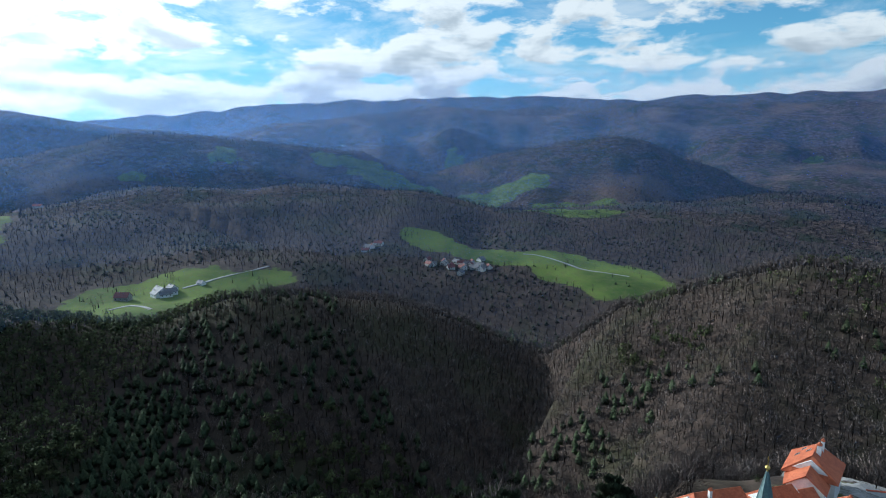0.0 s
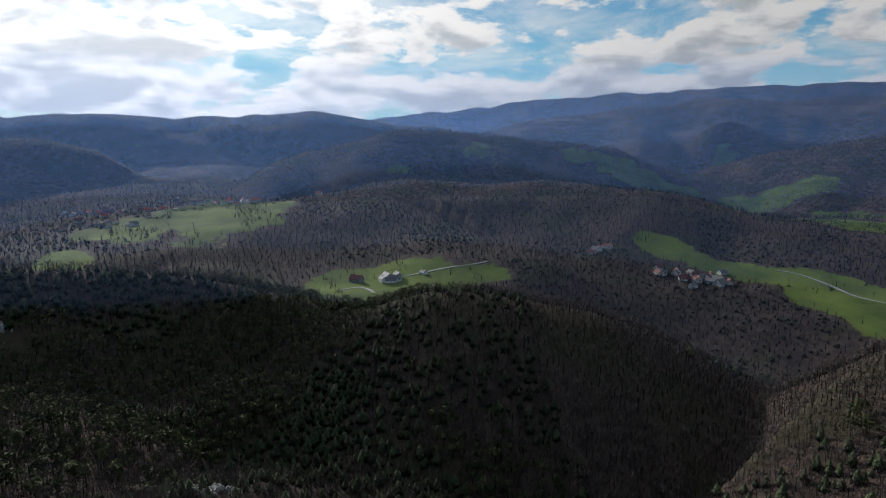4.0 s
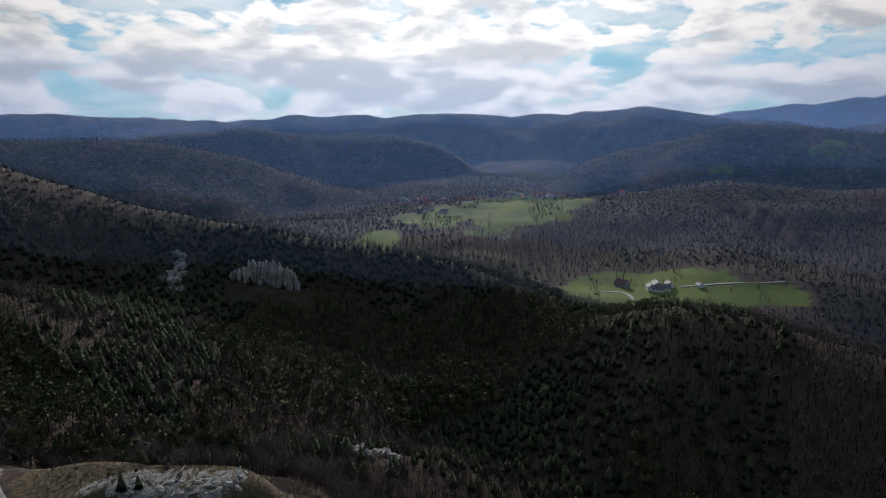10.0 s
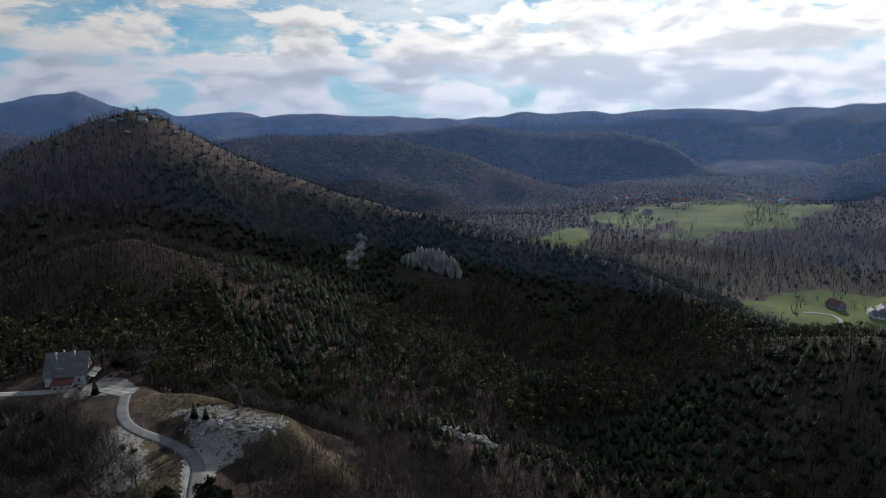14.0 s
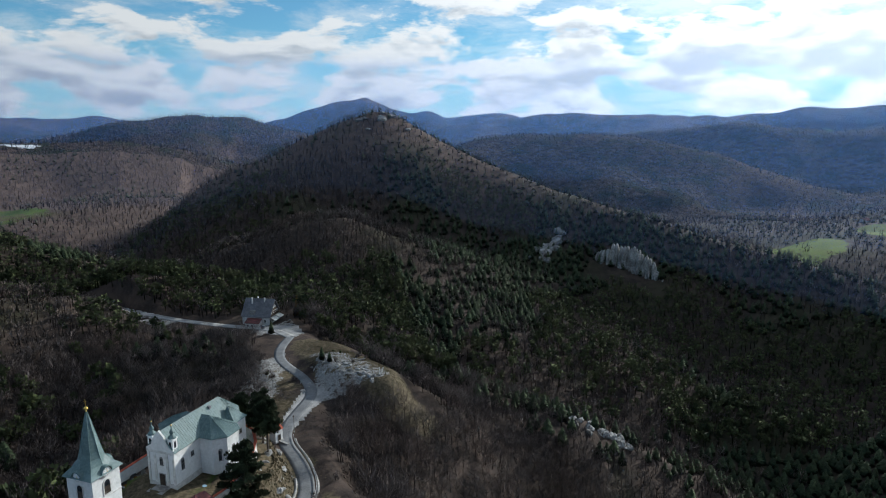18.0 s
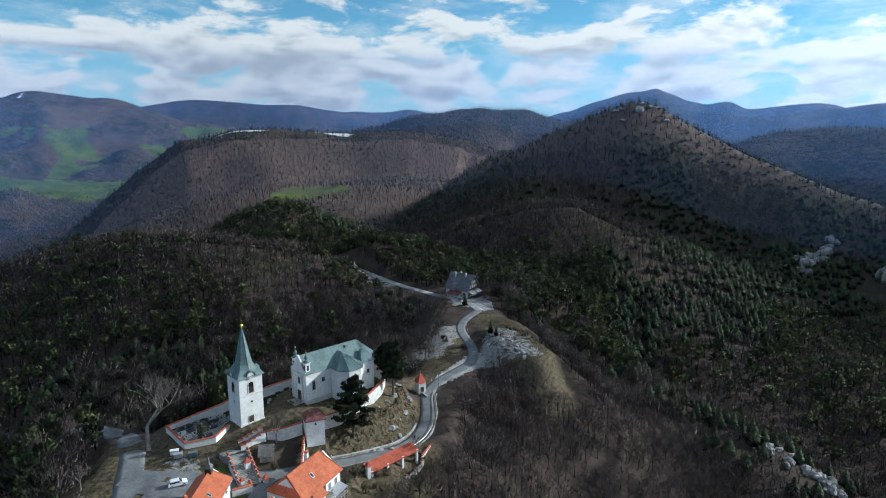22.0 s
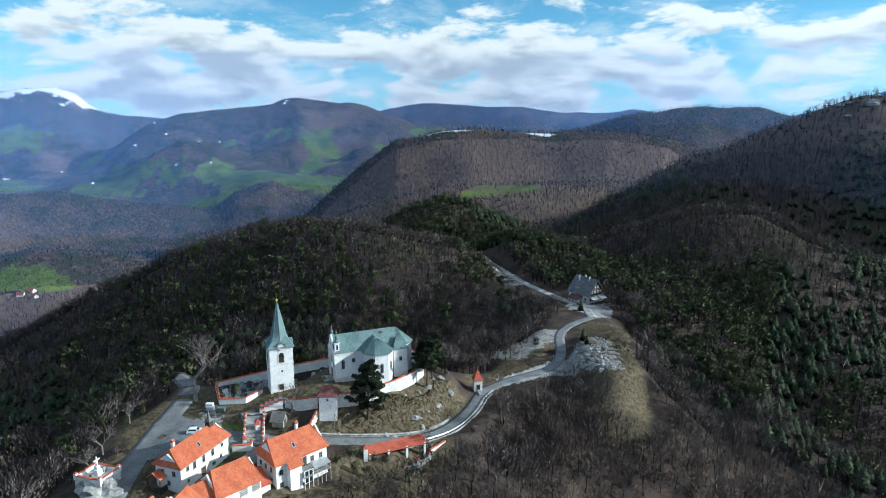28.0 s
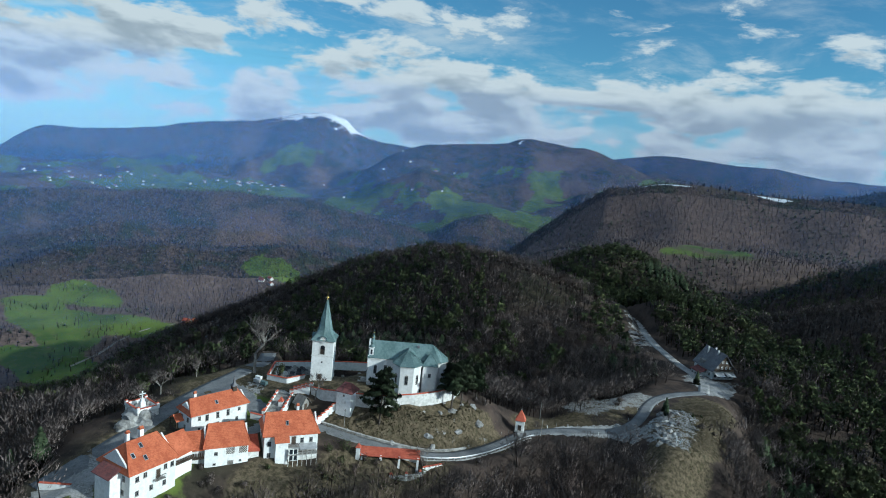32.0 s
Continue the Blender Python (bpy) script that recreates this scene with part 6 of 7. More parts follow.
part("rim", bm, CREAM, wheel)
for k in range(8):
    sp = part("spoke", box(0.12, 1.02, -0.04, 0.04, 0.03, 0.09), CREAM, wheel)
    sp.matrix_local = pose(0, 0, 0, 0, 0, 45 * k)
part("hub", lathe([(0.16, -0.05), (0.2, 0.06), (0.16, 0.2)], 12), CREAM, wheel)

# ---- mountain inn ----
inn = thing("mountain_inn", pose(31.6, 191.0, -8.8, 0, 0, 153), "dark wooden mountain inn with steep grey roof", "inn")
part("wall", gable_walls(-7.4, 7.4, -5.4, 5.4, -1.5, 4.6, 4.6, 11.6), CREAM, inn)
hip_roof(inn, -8.4, 7.9, -6.3, 6.3, 4.0, 4.0, -8.35, 7.85, 12.1, SLATE)
gab = bmesh.new()
ring = [(-5.5, 4.4), (5.5, 4.4), (0, 11.5)]
a, b = [gab.verts.new((-7.55, y, z)) for y, z in ring], [gab.verts.new((-7.42, y, z)) for y, z in ring]
gab.faces.new(a)
gab.faces.new(b[::-1])
for k in range(3):
    j = (k + 1) % 3
    gab.faces.new((a[k], b[k], b[j], a[j]))
bmesh.ops.recalc_face_normals(gab, faces=gab.faces)
part("gable_cladding", gab, DARK_WOOD, inn, "dark board cladding")
for y, z in ((-3.2, 5.2), (-1.1, 5.2), (1.1, 5.2), (3.2, 5.2), (-1.0, 7.8), (1.0, 7.8)):
    window(inn, -7.57, y, z, 180, 0.95, 1.2, True, False, WHITE)
balc = part("balcony", box(-8.6, -7.4, -5.2, 5.2, 4.3, 4.5), DARK_WOOD, inn)
for y in np.arange(-5.1, 5.1, 0.45):
    part("baluster", box(-8.58, -8.5, y, y + 0.3, 4.5, 5.2), DARK_WOOD, balc)
part("handrail", box(-8.65, -8.45, -5.2, 5.2, 5.2, 5.3), DARK_WOOD, balc)
for k, y0 in enumerate((-5.0, 0.4)):
    part("awning", shell([[(-10.6, y0, 2.5), (-7.45, y0, 3.7), (-7.45, y0 + 4.6, 3.7), (-10.6, y0 + 4.6, 2.5)]], 0.06), CREAM, inn, "beige cloth awning")
for y, z in ((-4.0, 1.0), (-1.4, 1.0), (1.6, 1.0), (4.0, 1.0)):
    window(inn, -7.42, y, z, 180, 1.1, 1.3)
for x in (-5.0, -2.0, 1.0, 4.0):
    window(inn, x, 5.42, 1.2, 90, 1.0, 1.3)
    window(inn, x, -5.42, 1.2, -90, 1.0, 1.3)
part("dormer", box(0.4, 3.2, 4.2, 5.8, 5.0, 7.0), GREY_WOOD, inn)
for x, y in ((-3.0, 0.8), (1.4, -0.8), (3.4, 1.8)):
    c = part("chimney", box(x - 0.3, x + 0.3, y - 0.3, y + 0.3, 9.0, 12.8), CREAM, inn)
    part("chimney_cap", box(x - 0.38, x + 0.38, y - 0.38, y + 0.38, 12.8, 12.92), STONE, c)
low = [[(-3.6, 9.6, 1.6), (4.4, 9.6, 1.6), (4.4, 5.5, 3.2), (-3.6, 5.5, 3.2)]]
lr = part("kitchen_roof", shell(low, 0.15), OLD_TILE, inn, "faded red tile roof")
tile_courses(low[0], OLD_TILE, lr)
part("kitchen_wall", box(-3.2, 4.0, 5.4, 9.0, -2.6, 1.7), CREAM, inn)
for x in (-2.0, 0.4, 2.8):
    window(inn, x, 9.02, -0.4, 90, 0.9, 1.0)


def picnic_table(label):
    t = thing("picnic_table", Matrix(), label, "table", "tables on the terrace")
    part("tabletop", box(-0.9, 0.9, -0.38, 0.38, 0.70, 0.76), GREY_WOOD, t)
    for y in (-0.75, 0.75):
        part("bench_seat", box(-0.9, 0.9, y - 0.15, y + 0.15, 0.42, 0.47), GREY_WOOD, t)
    for x in (-0.7, 0.7):
        part("leg", box(x - 0.05, x + 0.05, -0.75, 0.75, 0.36, 0.42, box(x - 0.05, x + 0.05, -0.5, -0.42, 0, 0.7, box(x - 0.05, x + 0.05, 0.42, 0.5, 0, 0.7))), GREY_WOOD, t)
    return t


table = picnic_table("weathered wooden picnic table on the inn terrace")
for k, (x, y) in enumerate(((42.0, 181.0), (44.5, 179.5), (43.5, 184.0), (46.5, 182.5), (47.5, 178.5), (45.8, 186.0))):
    m = pose(x, y, land_at(x, y) + 0.02, 0, 0, 63)
    if k == 0:
        table.matrix_world = m
    else:
        copy_thing(table, m)


# ---- paved yards ----
def yard(name, outline, lift, mat, label, category):
    """A thin paved sheet that follows the ground inside an outline."""
    pts = np.array(outline, float)
    bm = bmesh.new()
    lo, hi = pts.min(0), pts.max(0)
    step = 1.0
    nx, ny = int((hi[0] - lo[0]) / step) + 2, int((hi[1] - lo[1]) / step) + 2
    gx_, gy_ = np.meshgrid(lo[0] + step * np.arange(nx), lo[1] + step * np.arange(ny), indexing="ij")
    inside = np.zeros(gx_.shape, bool)
    for (ax, ay), (bx, by) in zip(pts, np.roll(pts, -1, 0)):
        cross = ((ay > gy_) != (by > gy_)) & (gx_ < (bx - ax) * (gy_ - ay) / (by - ay + 1e-9) + ax)
        inside ^= cross
    inside = inside & (value_noise(gx_, gy_, 3, 81, 2) > -0.75)
    gz_ = land(gx_.ravel(), gy_.ravel()).reshape(gx_.shape) + lift
    verts = {}
    for i in range(nx - 1):
        for j in range(ny - 1):
            if inside[i, j] and inside[i + 1, j] and inside[i, j + 1] and inside[i + 1, j + 1]:
                f = []
                for a, b in ((i, j), (i + 1, j), (i + 1, j + 1), (i, j + 1)):
                    if (a, b) not in verts:
                        verts[a, b] = bm.verts.new((gx_[a, b], gy_[a, b], gz_[a, b]))
                    f.append(verts[a, b])
                bm.faces.new(f)
    return tagged(part(name, bm, mat), label, category, kind="structure")


yard("pavement_parking", [(-17, -31), (-20, -22), (-12, -23.5), (-4, -22), (5, -20), (12, -24.5), (7, -28), (3.5, -30), (1, -40), (-4, -44), (-10, -37)], 0.10, ASPHALT, "worn asphalt parking place below the cemetery", "parking place")
yard("pavement_street", [(12, -25), (16, -17), (24, -14.5), (21, -24), (18.5, -33), (14.5, -30)], 0.12, ASPHALT, "grey paved lane between the houses", "lane")
yard("pavement_layby", [(40, 62), (44, 66), (50, 80), (57, 90), (55, 100), (49, 104), (44, 92), (38, 74)], 0.07, GRAVEL_ROAD, "pale gravel widening of the lane", "lay-by")
yard("pavement_terrace", [(36, 166), (48, 158), (53, 166), (50, 180), (42, 186), (38, 180), (32, 178)], 0.08, GRAVEL_ROAD, "pale gravel forecourt of the inn", "forecourt")
yard("pavement_yard", [(13, -74), (17, -66), (22, -68), (27, -72), (24, -80), (17, -82)], 0.08, GRAVEL_ROAD, "gravel yard beside the road", "yard")
yard("pavement_cemetery", [(-9, -14), (-17.6, -8.4), (-9.4, 3.6), (-4, -2), (-3.6, -10)], 0.05, GRAVEL_ROAD, "gravelled cemetery ground between the graves", "cemetery")


# ---- graves ----
def grave(stone_mat, slab_mat, high, wide, flowers, label):
    g = thing("grave", Matrix(), label, "grave", "graves in the cemetery")
    bm = bmesh.new()
    for a, b, c, d in ((-0.1, 0.05, -wide / 2, wide / 2), (1.85, 2.0, -wide / 2, wide / 2), (0.05, 1.85, -wide / 2, -wide / 2 + 0.14), (0.05, 1.85, wide / 2 - 0.14, wide / 2)):
        box(a, b, c, d, -0.2, 0.3, bm)
    part("kerb", bm, stone_mat, g)
    part("slab", box(0.1, 1.8, -wide / 2 + 0.16, wide / 2 - 0.16, -0.1, 0.24, None, 0.02), slab_mat, g)
    bm = prism([(-0.42 * wide, 0.0), (0.42 * wide, 0.0), (0.42 * wide, high * 0.8), (0.2 * wide, high), (-0.2 * wide, high), (-0.42 * wide, high * 0.8)], 0, 0.18)
    for v in bm.verts:
        v.co = Vector((-0.12 + v.co.z, v.co.x, 0.2 + v.co.y))
    bmesh.ops.recalc_face_normals(bm, faces=bm.faces)
    part("headstone", bm, stone_mat, g)
    if flowers:
        bm = bmesh.new()
        for k in range(7):
            a = k * 0.9
            lathe([(0.05, 0.24), (0.16, 0.36), (0.12, 0.5), (0.02, 0.56)], 6, bm, a, 0.5 + 0.28 * (k % 3), 0.3 * math.sin(a))
        part("planting", bm, LARCH if flowers > 1 else PINE_NEEDLE, g)
    return g


kinds = [grave(GRANITE, GRANITE, 1.0, 1.6, 1, "dark polished granite grave with headstone and flowers"), grave(STONE, GRANITE, 1.2, 1.4, 0, "grey stone grave with tall headstone"),
         grave(GRANITE, STONE, 0.8, 2.0, 2, "wide granite family grave with orange flowers"), grave(CREAM, STONE, 1.1, 1.5, 1, "pale stone grave with green planting")]
g = np.random.default_rng(5)
graves = []
for row in range(4):
    for col in range(6):
        # rows run along the tower side of the cemetery
        a = Vector((-8.6, -12.6)) + Vector((-0.83, 0.56)) * (2.6 * row) + Vector((0.56, 0.83)) * (2.25 * col + 0.4 * (row % 2))
        if row == 0 and col > 2:
            continue
        graves.append((a.x, a.y, 146 + g.normal(0, 3)))
for k in range(13):
    a = Vector((-7.6, 5.6)).lerp(Vector((13.0, 33.0)), k / 12)
    graves.append((a.x + 0.6, a.y - 0.6, -37 + g.normal(0, 3)))
for k in range(6):
    a = Vector((27.6, 12.0)).lerp(Vector((29.2, 27.0)), k / 5)
    graves.append((a.x, a.y, 185))
for k in range(4):
    graves.append((14.5 + 2.0 * k, -2.6 + 1.3 * k, 120))
for k, (x, y, turn) in enumerate(graves):
    m = pose(x, y, land_at(x, y) + 0.06, 0, 0, turn)
    if k < 4:
        kinds[k].matrix_world = m
    else:
        copy_thing(kinds[int(g.integers(0, 4))], m)


# ---- single trees ----
def tree_thing(name, x, y, m_z, label, category, crown, crown_mat, trunk, group="", bark=None):
    t = thing(name, pose(x, y, m_z, 0, 0, 0), label, category, group)
    me = mesh_from("crown", crown, np.arange(len(crown)).reshape(-1, 3), {"tone": np.clip(np.random.default_rng(len(crown)).normal(0.5, 0.2, len(crown) // 3).repeat(3), 0, 1), "outward": outward_of(crown, crown.mean(0) * np.array([1, 1, 0.85]))})
    me.materials.append(crown_mat)
    c = new("crown", me)
    c.parent = t
    part("trunk", trunk, bark or BARK, t)
    return t


def limb(bm, p, q, r0, r1, sides=6):
    p, q = Vector(p), Vector(q)
    w = (q - p).normalized()
    s = w.orthogonal().normalized()
    u = w.cross(s)
    a = [bm.verts.new(p + (s * math.cos(6.2832 * k / sides) + u * math.sin(6.2832 * k / sides)) * r0) for k in range(sides)]
    b = [bm.verts.new(q + (s * math.cos(6.2832 * k / sides) + u * math.sin(6.2832 * k / sides)) * r1) for k in range(sides)]
    for k in range(sides):
        j = (k + 1) % sides
        bm.faces.new((a[k], a[j], b[j], b[k]))


def big_pine(name, x, y, z, high, wide, seed, label, low=0.25):
    """A dark spreading pine: limbs that carry flat plates of needles."""
    g_ = np.random.default_rng(seed)
    bm, tris = bmesh.new(), []
    limb(bm, (0, 0, -0.6), (0.15, 0.1, high * 0.5), high * 0.022, high * 0.016, 8)
    limb(bm, (0.15, 0.1, high * 0.5), (0.0, 0.25, high * 0.95), high * 0.016, high * 0.004, 7)
    for k in range(38):
        s = low + (0.97 - low) * (k + 0.5) / 38
        a = k * 2.4 + g_.uniform(-0.4, 0.4)
        reach = wide * (1.0 - 0.75 * max(0, (s - low) / (1 - low)) ** 1.6) * g_.uniform(0.65, 1.1) * (0.75 if s < low + 0.08 else 1)
        root, tip = Vector((0.1, 0.1, high * s - 0.3)), Vector((math.cos(a) * reach, math.sin(a) * reach, high * s + g_.uniform(-0.2, 0.5)))
        limb(bm, root, tip, 0.11, 0.03, 5)
        for j in range(5):
            c = np.array(root.lerp(tip, 0.45 + 0.14 * j)) + g_.normal(0, 0.25, 3)
            for i in range(64):
                v = g_.normal(0, 1, 3)
                v /= np.linalg.norm(v)
                p = c + v * np.array([1.0, 1.0, 0.5]) * g_.uniform(0.35, 1.0)
                w = np.cross(v, g_.normal(0, 1, 3))
                w /= np.linalg.norm(w)
                size = g_.uniform(0.36, 0.70)
                tris.append([p + w * size * 0.5, p - w * size * 0.5, p + (v * 0.6 + np.array([0, 0, 0.6])) * size])
    return tree_thing(name, x, y, z, label, "tree", np.array(tris).reshape(-1, 3), NEEDLE, bm)


def bare_big(name, x, y, z, high, wide, seed, label, twigs=900, group=""):
    """A bare broadleaf tree: forked limbs that end in twigs."""
    g_ = np.random.default_rng(seed)
    bm, tris = bmesh.new(), []
    ends = [(Vector((0, 0, -0.5)), Vector((0.1, 0, high * 0.28)), high * 0.026, 0)]
    tips = []
    while ends:
        p, q, r, deep = ends.pop()
        limb(bm, p, q, r, r * 0.72, 6 if deep < 2 else 4)
        if deep == 4:
            tips.append((p, q))
            continue
        tips += [(p, q)] if deep > 1 else []
        for k in range(3 if deep < 3 else 2):
            a = g_.uniform(0, 6.28)
            way_ = (q - p).normalized() * 0.7 + Vector((math.cos(a), math.sin(a), g_.uniform(0.1, 0.8))) * (0.75 if deep else 0.85)
            way_.normalize()
            way_.x *= wide
            way_.y *= wide
            ends.append((q, q + way_ * high * 0.21 * 0.86**deep * g_.uniform(0.7, 1.2), r * 0.55, deep + 1))
    for k in range(twigs):
        p, q = tips[g_.integers(0, len(tips))]
        root = np.array(p.lerp(q, g_.uniform(0.2, 1)))
        way_ = np.array((q - p).normalized()) * 0.7 + g_.normal(0, 0.55, 3) + np.array([0, 0, 0.2])
        tip = root + way_ * g_.uniform(0.5, 1.1)
        s = g_.normal(0, 1, 3)
        s /= np.linalg.norm(s)
        tris.append([root - s * 0.032, root + s * 0.032, tip])
    return tree_thing(name, x, y, z, label, "tree", np.array(tris).reshape(-1, 3), TWIG, bm, group, PALE_BARK)


def single_fir(name, x, y, high, seed, label, mat=NEEDLE, slim=0.2, group=""):
    bm = bmesh.new()
    limb(bm, (0, 0, -0.5), (0, 0, high * 0.9), high * 0.02 + 0.04, 0.02, 6)
    crown = fir_tree(20, 12, seed, slim) * high
    return tree_thing(name, x, y, land_at(x, y), label, "tree", crown, mat, bm, group)


def bush(name, x, y, high, wide, seed, mat, label, group="", leaves=700):
    g_ = np.random.default_rng(seed)
    tris, bm = [], bmesh.new()
    for k in range(5):
        a = k * 1.3
        limb(bm, (0, 0, -0.2), (math.cos(a) * wide * 0.25, math.sin(a) * wide * 0.25, high * 0.6), 0.05, 0.015, 4)
    lumps = [(np.array([g_.normal(0, wide * 0.22), g_.normal(0, wide * 0.22), high * g_.uniform(0.25, 0.75)]), g_.uniform(0.25, 0.42)) for k in range(9)]
    for k in range(leaves):
        c, r = lumps[g_.integers(0, 9)]
        v = g_.normal(0, 1, 3)
        v /= np.linalg.norm(v)
        p = c + v * r * np.array([wide, wide, high * 0.8]) * g_.uniform(0.6, 1)
        p[2] = max(0.05, p[2])
        w = np.cross(v, g_.normal(0, 1, 3))
        w /= np.linalg.norm(w)
        size = g_.uniform(0.12, 0.26)
        tris.append([p + w * size * 0.5, p - w * size * 0.5, p + v * size])
    return tree_thing(name, x, y, land_at(x, y), label, "bush", np.array(tris).reshape(-1, 3), mat, bm, group)


big_pine("pine_tree", 28.9, 4.8, land_at(28.9, 4.8), 16.8, 5.6, 1, "broad dark green pine on the grassy church knoll", 0.22)
big_pine("pine_tree", 34.2, 27.6, land_at(34.2, 27.6), 15.0, 4.6, 2, "tall dark pine with bare lower trunk by the wall", 0.42)
big_pine("pine_tree", 33.0, 32.5, land_at(33.0, 32.5), 14.5, 4.4, 3, "olive-green pine behind the choir wall", 0.35)
big_pine("pine_tree", 27.0, 44.0, land_at(27.0, 44.0), 12.5, 3.8, 4, "slim pine on the slope below the church", 0.3)
bare_big("linden_tree", -19.2, -15.6, land_at(-19.2, -15.6), 24.0, 0.9, 11, "huge leafless linden with pale twisted limbs", 5600)
bare_big("bare_tree", 12.6, -8.4, land_at(12.6, -8.4), 9.0, 0.9, 12, "small leafless tree below the churchyard wall", 800)
bare_big("bare_tree", 45.8, 9.4, land_at(45.8, 9.4), 6.0, 1.0, 13, "pollarded leafless tree beside the lane", 500)
bare_big("bare_tree", -10.0, -52.5, land_at(-10.0, -52.5), 8.5, 0.95, 14, "leafless roadside tree above the calvary", 900)
bare_big("bare_tree", -15.5, -46.0, land_at(-15.5, -46.0), 9.0, 0.95, 15, "leafless fruit tree on the grass verge", 900)
bare_big("bare_tree", -24.5, -33.0, land_at(-24.5, -33.0), 7.5, 0.95, 16, "leafless tree on the grassy bank", 800)
for k, (x, y, h) in enumerate(((55.9, 112.9, 5.6), (58.6, 109.4, 4.4), (36.4, 168.5, 6.5), (2.0, -78.0, 12.0), (-3.5, -84.0, 10.5), (6.0, -88.0, 9.0))):
    single_fir("fir_tree", x, y, h, 400 + k, ("young dark fir above the road cut", "small fir on the stony plot", "dense fir beside the inn road", "dark spruce below the gravel yard", "dark spruce in the slope wood", "small spruce at the wood edge")[k], slim=0.22)
single_fir("larch_tree", 50.5, 197.0, 11.5, 420, "golden autumn larch beside the inn", LARCH, 0.2)
single_fir("larch_tree", 53.5, 194.0, 9.0, 421, "yellowing larch behind the inn terrace", LARCH, 0.2)
bush("cypress_bush", -6.5, -12.0, 6.6, 2.0, 21, PINE_NEEDLE, "rounded olive-green thuja beside the cemetery wall", leaves=1500)
for k, (x, y, h, w) in enumerate(((34.0, -9.5, 5.0, 2.6), (37.5, -12.0, 4.0, 2.4), (33.0, -13.5, 3.4, 2.0))):
    bush("garden_bush", x, y, h, w, 30 + k, PINE_NEEDLE, "leafy green bush beside the veranda house", "bushes by the house")
for k, (x, y, h, w) in enumerate(((14.8, -14.6, 2.4, 1.6), (36.0, -38.0, 2.2, 1.6), (33.5, -31.0, 1.8, 1.5), (34.5, -44.0, 2.0, 1.8), (18.0, -51.0, 1.8, 1.6), (17.0, -45.5, 1.6, 1.4), (40.0, -57.0, 2.2, 1.8), (33.0, -70.0, 2.0, 1.6), (48.0, 8.0, 2.2, 1.6), (51.5, 25.0, 2.4, 1.8), (64.0, 118.0, 1.2, 0.9), (70.0, 112.0, 1.1, 0.9), (62.0, 128.0, 1.2, 0.9), (44.0, 108.0, 1.8, 1.5), (34.0, 116.0, 1.6, 1.3))):
    bush("low_bush", x, y, h, w, 40 + k, TWIG if k % 2 else PINE_NEEDLE, "low scrubby bush on the bank", "low bushes", 350)


# ---- rock and scree ----
def crag(name, m, size, seed, mat, label, steps=3):
    bm = bmesh.new()
    bmesh.ops.create_icosphere(bm, subdivisions=steps, radius=1.0)
    for v in bm.verts:
        p = v.co * 1.7 + Vector((seed * 3.1, seed, 0))
        k = 1 + 0.45 * noise.noise(p) + 0.35 * abs(noise.noise(p * 2.3)) + 0.2 * noise.noise(p * 5)
        k *= 0.82 + 0.18 * max(abs(v.co.x), abs(v.co.y), abs(v.co.z)) * 1.4
        v.co = Vector((v.co.x * size[0] * k, v.co.y * size[1] * k, v.co.z * size[2] * k))
    ob = part(name, bm, mat)
    ob.matrix_world = m
    return tagged(ob, label, "rock")


for k in range(18):
    x, y = 33 + 9 * g.uniform(-0.6, 1) * 0.9, 4 + 36 * g.uniform(0, 1)
    s = g.uniform(0.35, 1.1)
    crag("limestone_outcrop", pose(x, y, land_at(x, y) - 0.35 * s, 0, 0, g.uniform(0, 180)), (s * 1.6, s, s * 0.8), k, ROCK, "grey limestone outcrop in the dry grass", 2)["group"] = "outcrops on the knoll"
for k in range(22):
    x, y = 52 + 12 * g.uniform(-0.5, 1), 92 + 28 * g.uniform(0, 1)
    s = g.uniform(0.4, 1.1)
    crag("limestone_outcrop", pose(x, y, land_at(x, y) - 0.25 * s, 0, 0, g.uniform(0, 180)), (s * 1.5, s, s * 0.6), 30 + k, ROCK, "pale rock sticking out of the road cut", 2)["group"] = "rocks along the road cut"
crag("boulder", pose(-2.6, -54.6, -0.2, 0, 0, 30), (4.6, 3.2, 3.0), 71, ROCK, "big grey limestone boulder under the calvary")
crag("boulder", pose(0.4, -58.6, -1.2, 0, 0, 80), (2.8, 2.0, 2.0), 72, ROCK, "grey boulder at the roadside")

# quarry face: broken upright ribs of pale rock set into the slope
quarry = thing("quarry_face", pose(338, 330, land_at(338, 330), 0, 0, 0), "pale grey cliff face standing out of dark forest", "cliff")
across = Vector((0.60, -0.80, 0)).normalized()
away = Vector((0.80, 0.60, 0))
for k in range(26):
    s = (k - 12.5) / 12.5
    tall = 34 * (1 - 0.55 * abs(s + 0.1) ** 1.8) * g.uniform(0.90, 1.06) + 3 * max(0, -s) - (6 if s > 0.72 else 0)
    c = across * (s * 33) + away * (3.5 * s * s + g.uniform(-1.2, 1.2))
    z0 = -42 - quarry.matrix_world.translation.z
    bm = bmesh.new()
    bmesh.ops.create_icosphere(bm, subdivisions=3, radius=1.0)
    for v in bm.verts:
        p = v.co * 2.2 + Vector((k * 2.7, 0, 0))
        q = 1 + 0.3 * noise.noise(p) + 0.18 * noise.noise(p * 3)
        v.co = Vector((v.co.x * 2.3 * q, v.co.y * 5.0 * q, max(-0.95, v.co.z) * tall * 0.55 * (0.8 + 0.2 * q)))
    rib = part("rock_rib", bm, ROCK, quarry)
    rib.matrix_local = Matrix.Translation(Vector((c.x, c.y, z0 + tall * 0.42))) @ pose(0, 0, 0, g.uniform(-4, 4), g.uniform(-4, 4), -53 + 90 * 0 + g.uniform(-12, 12))
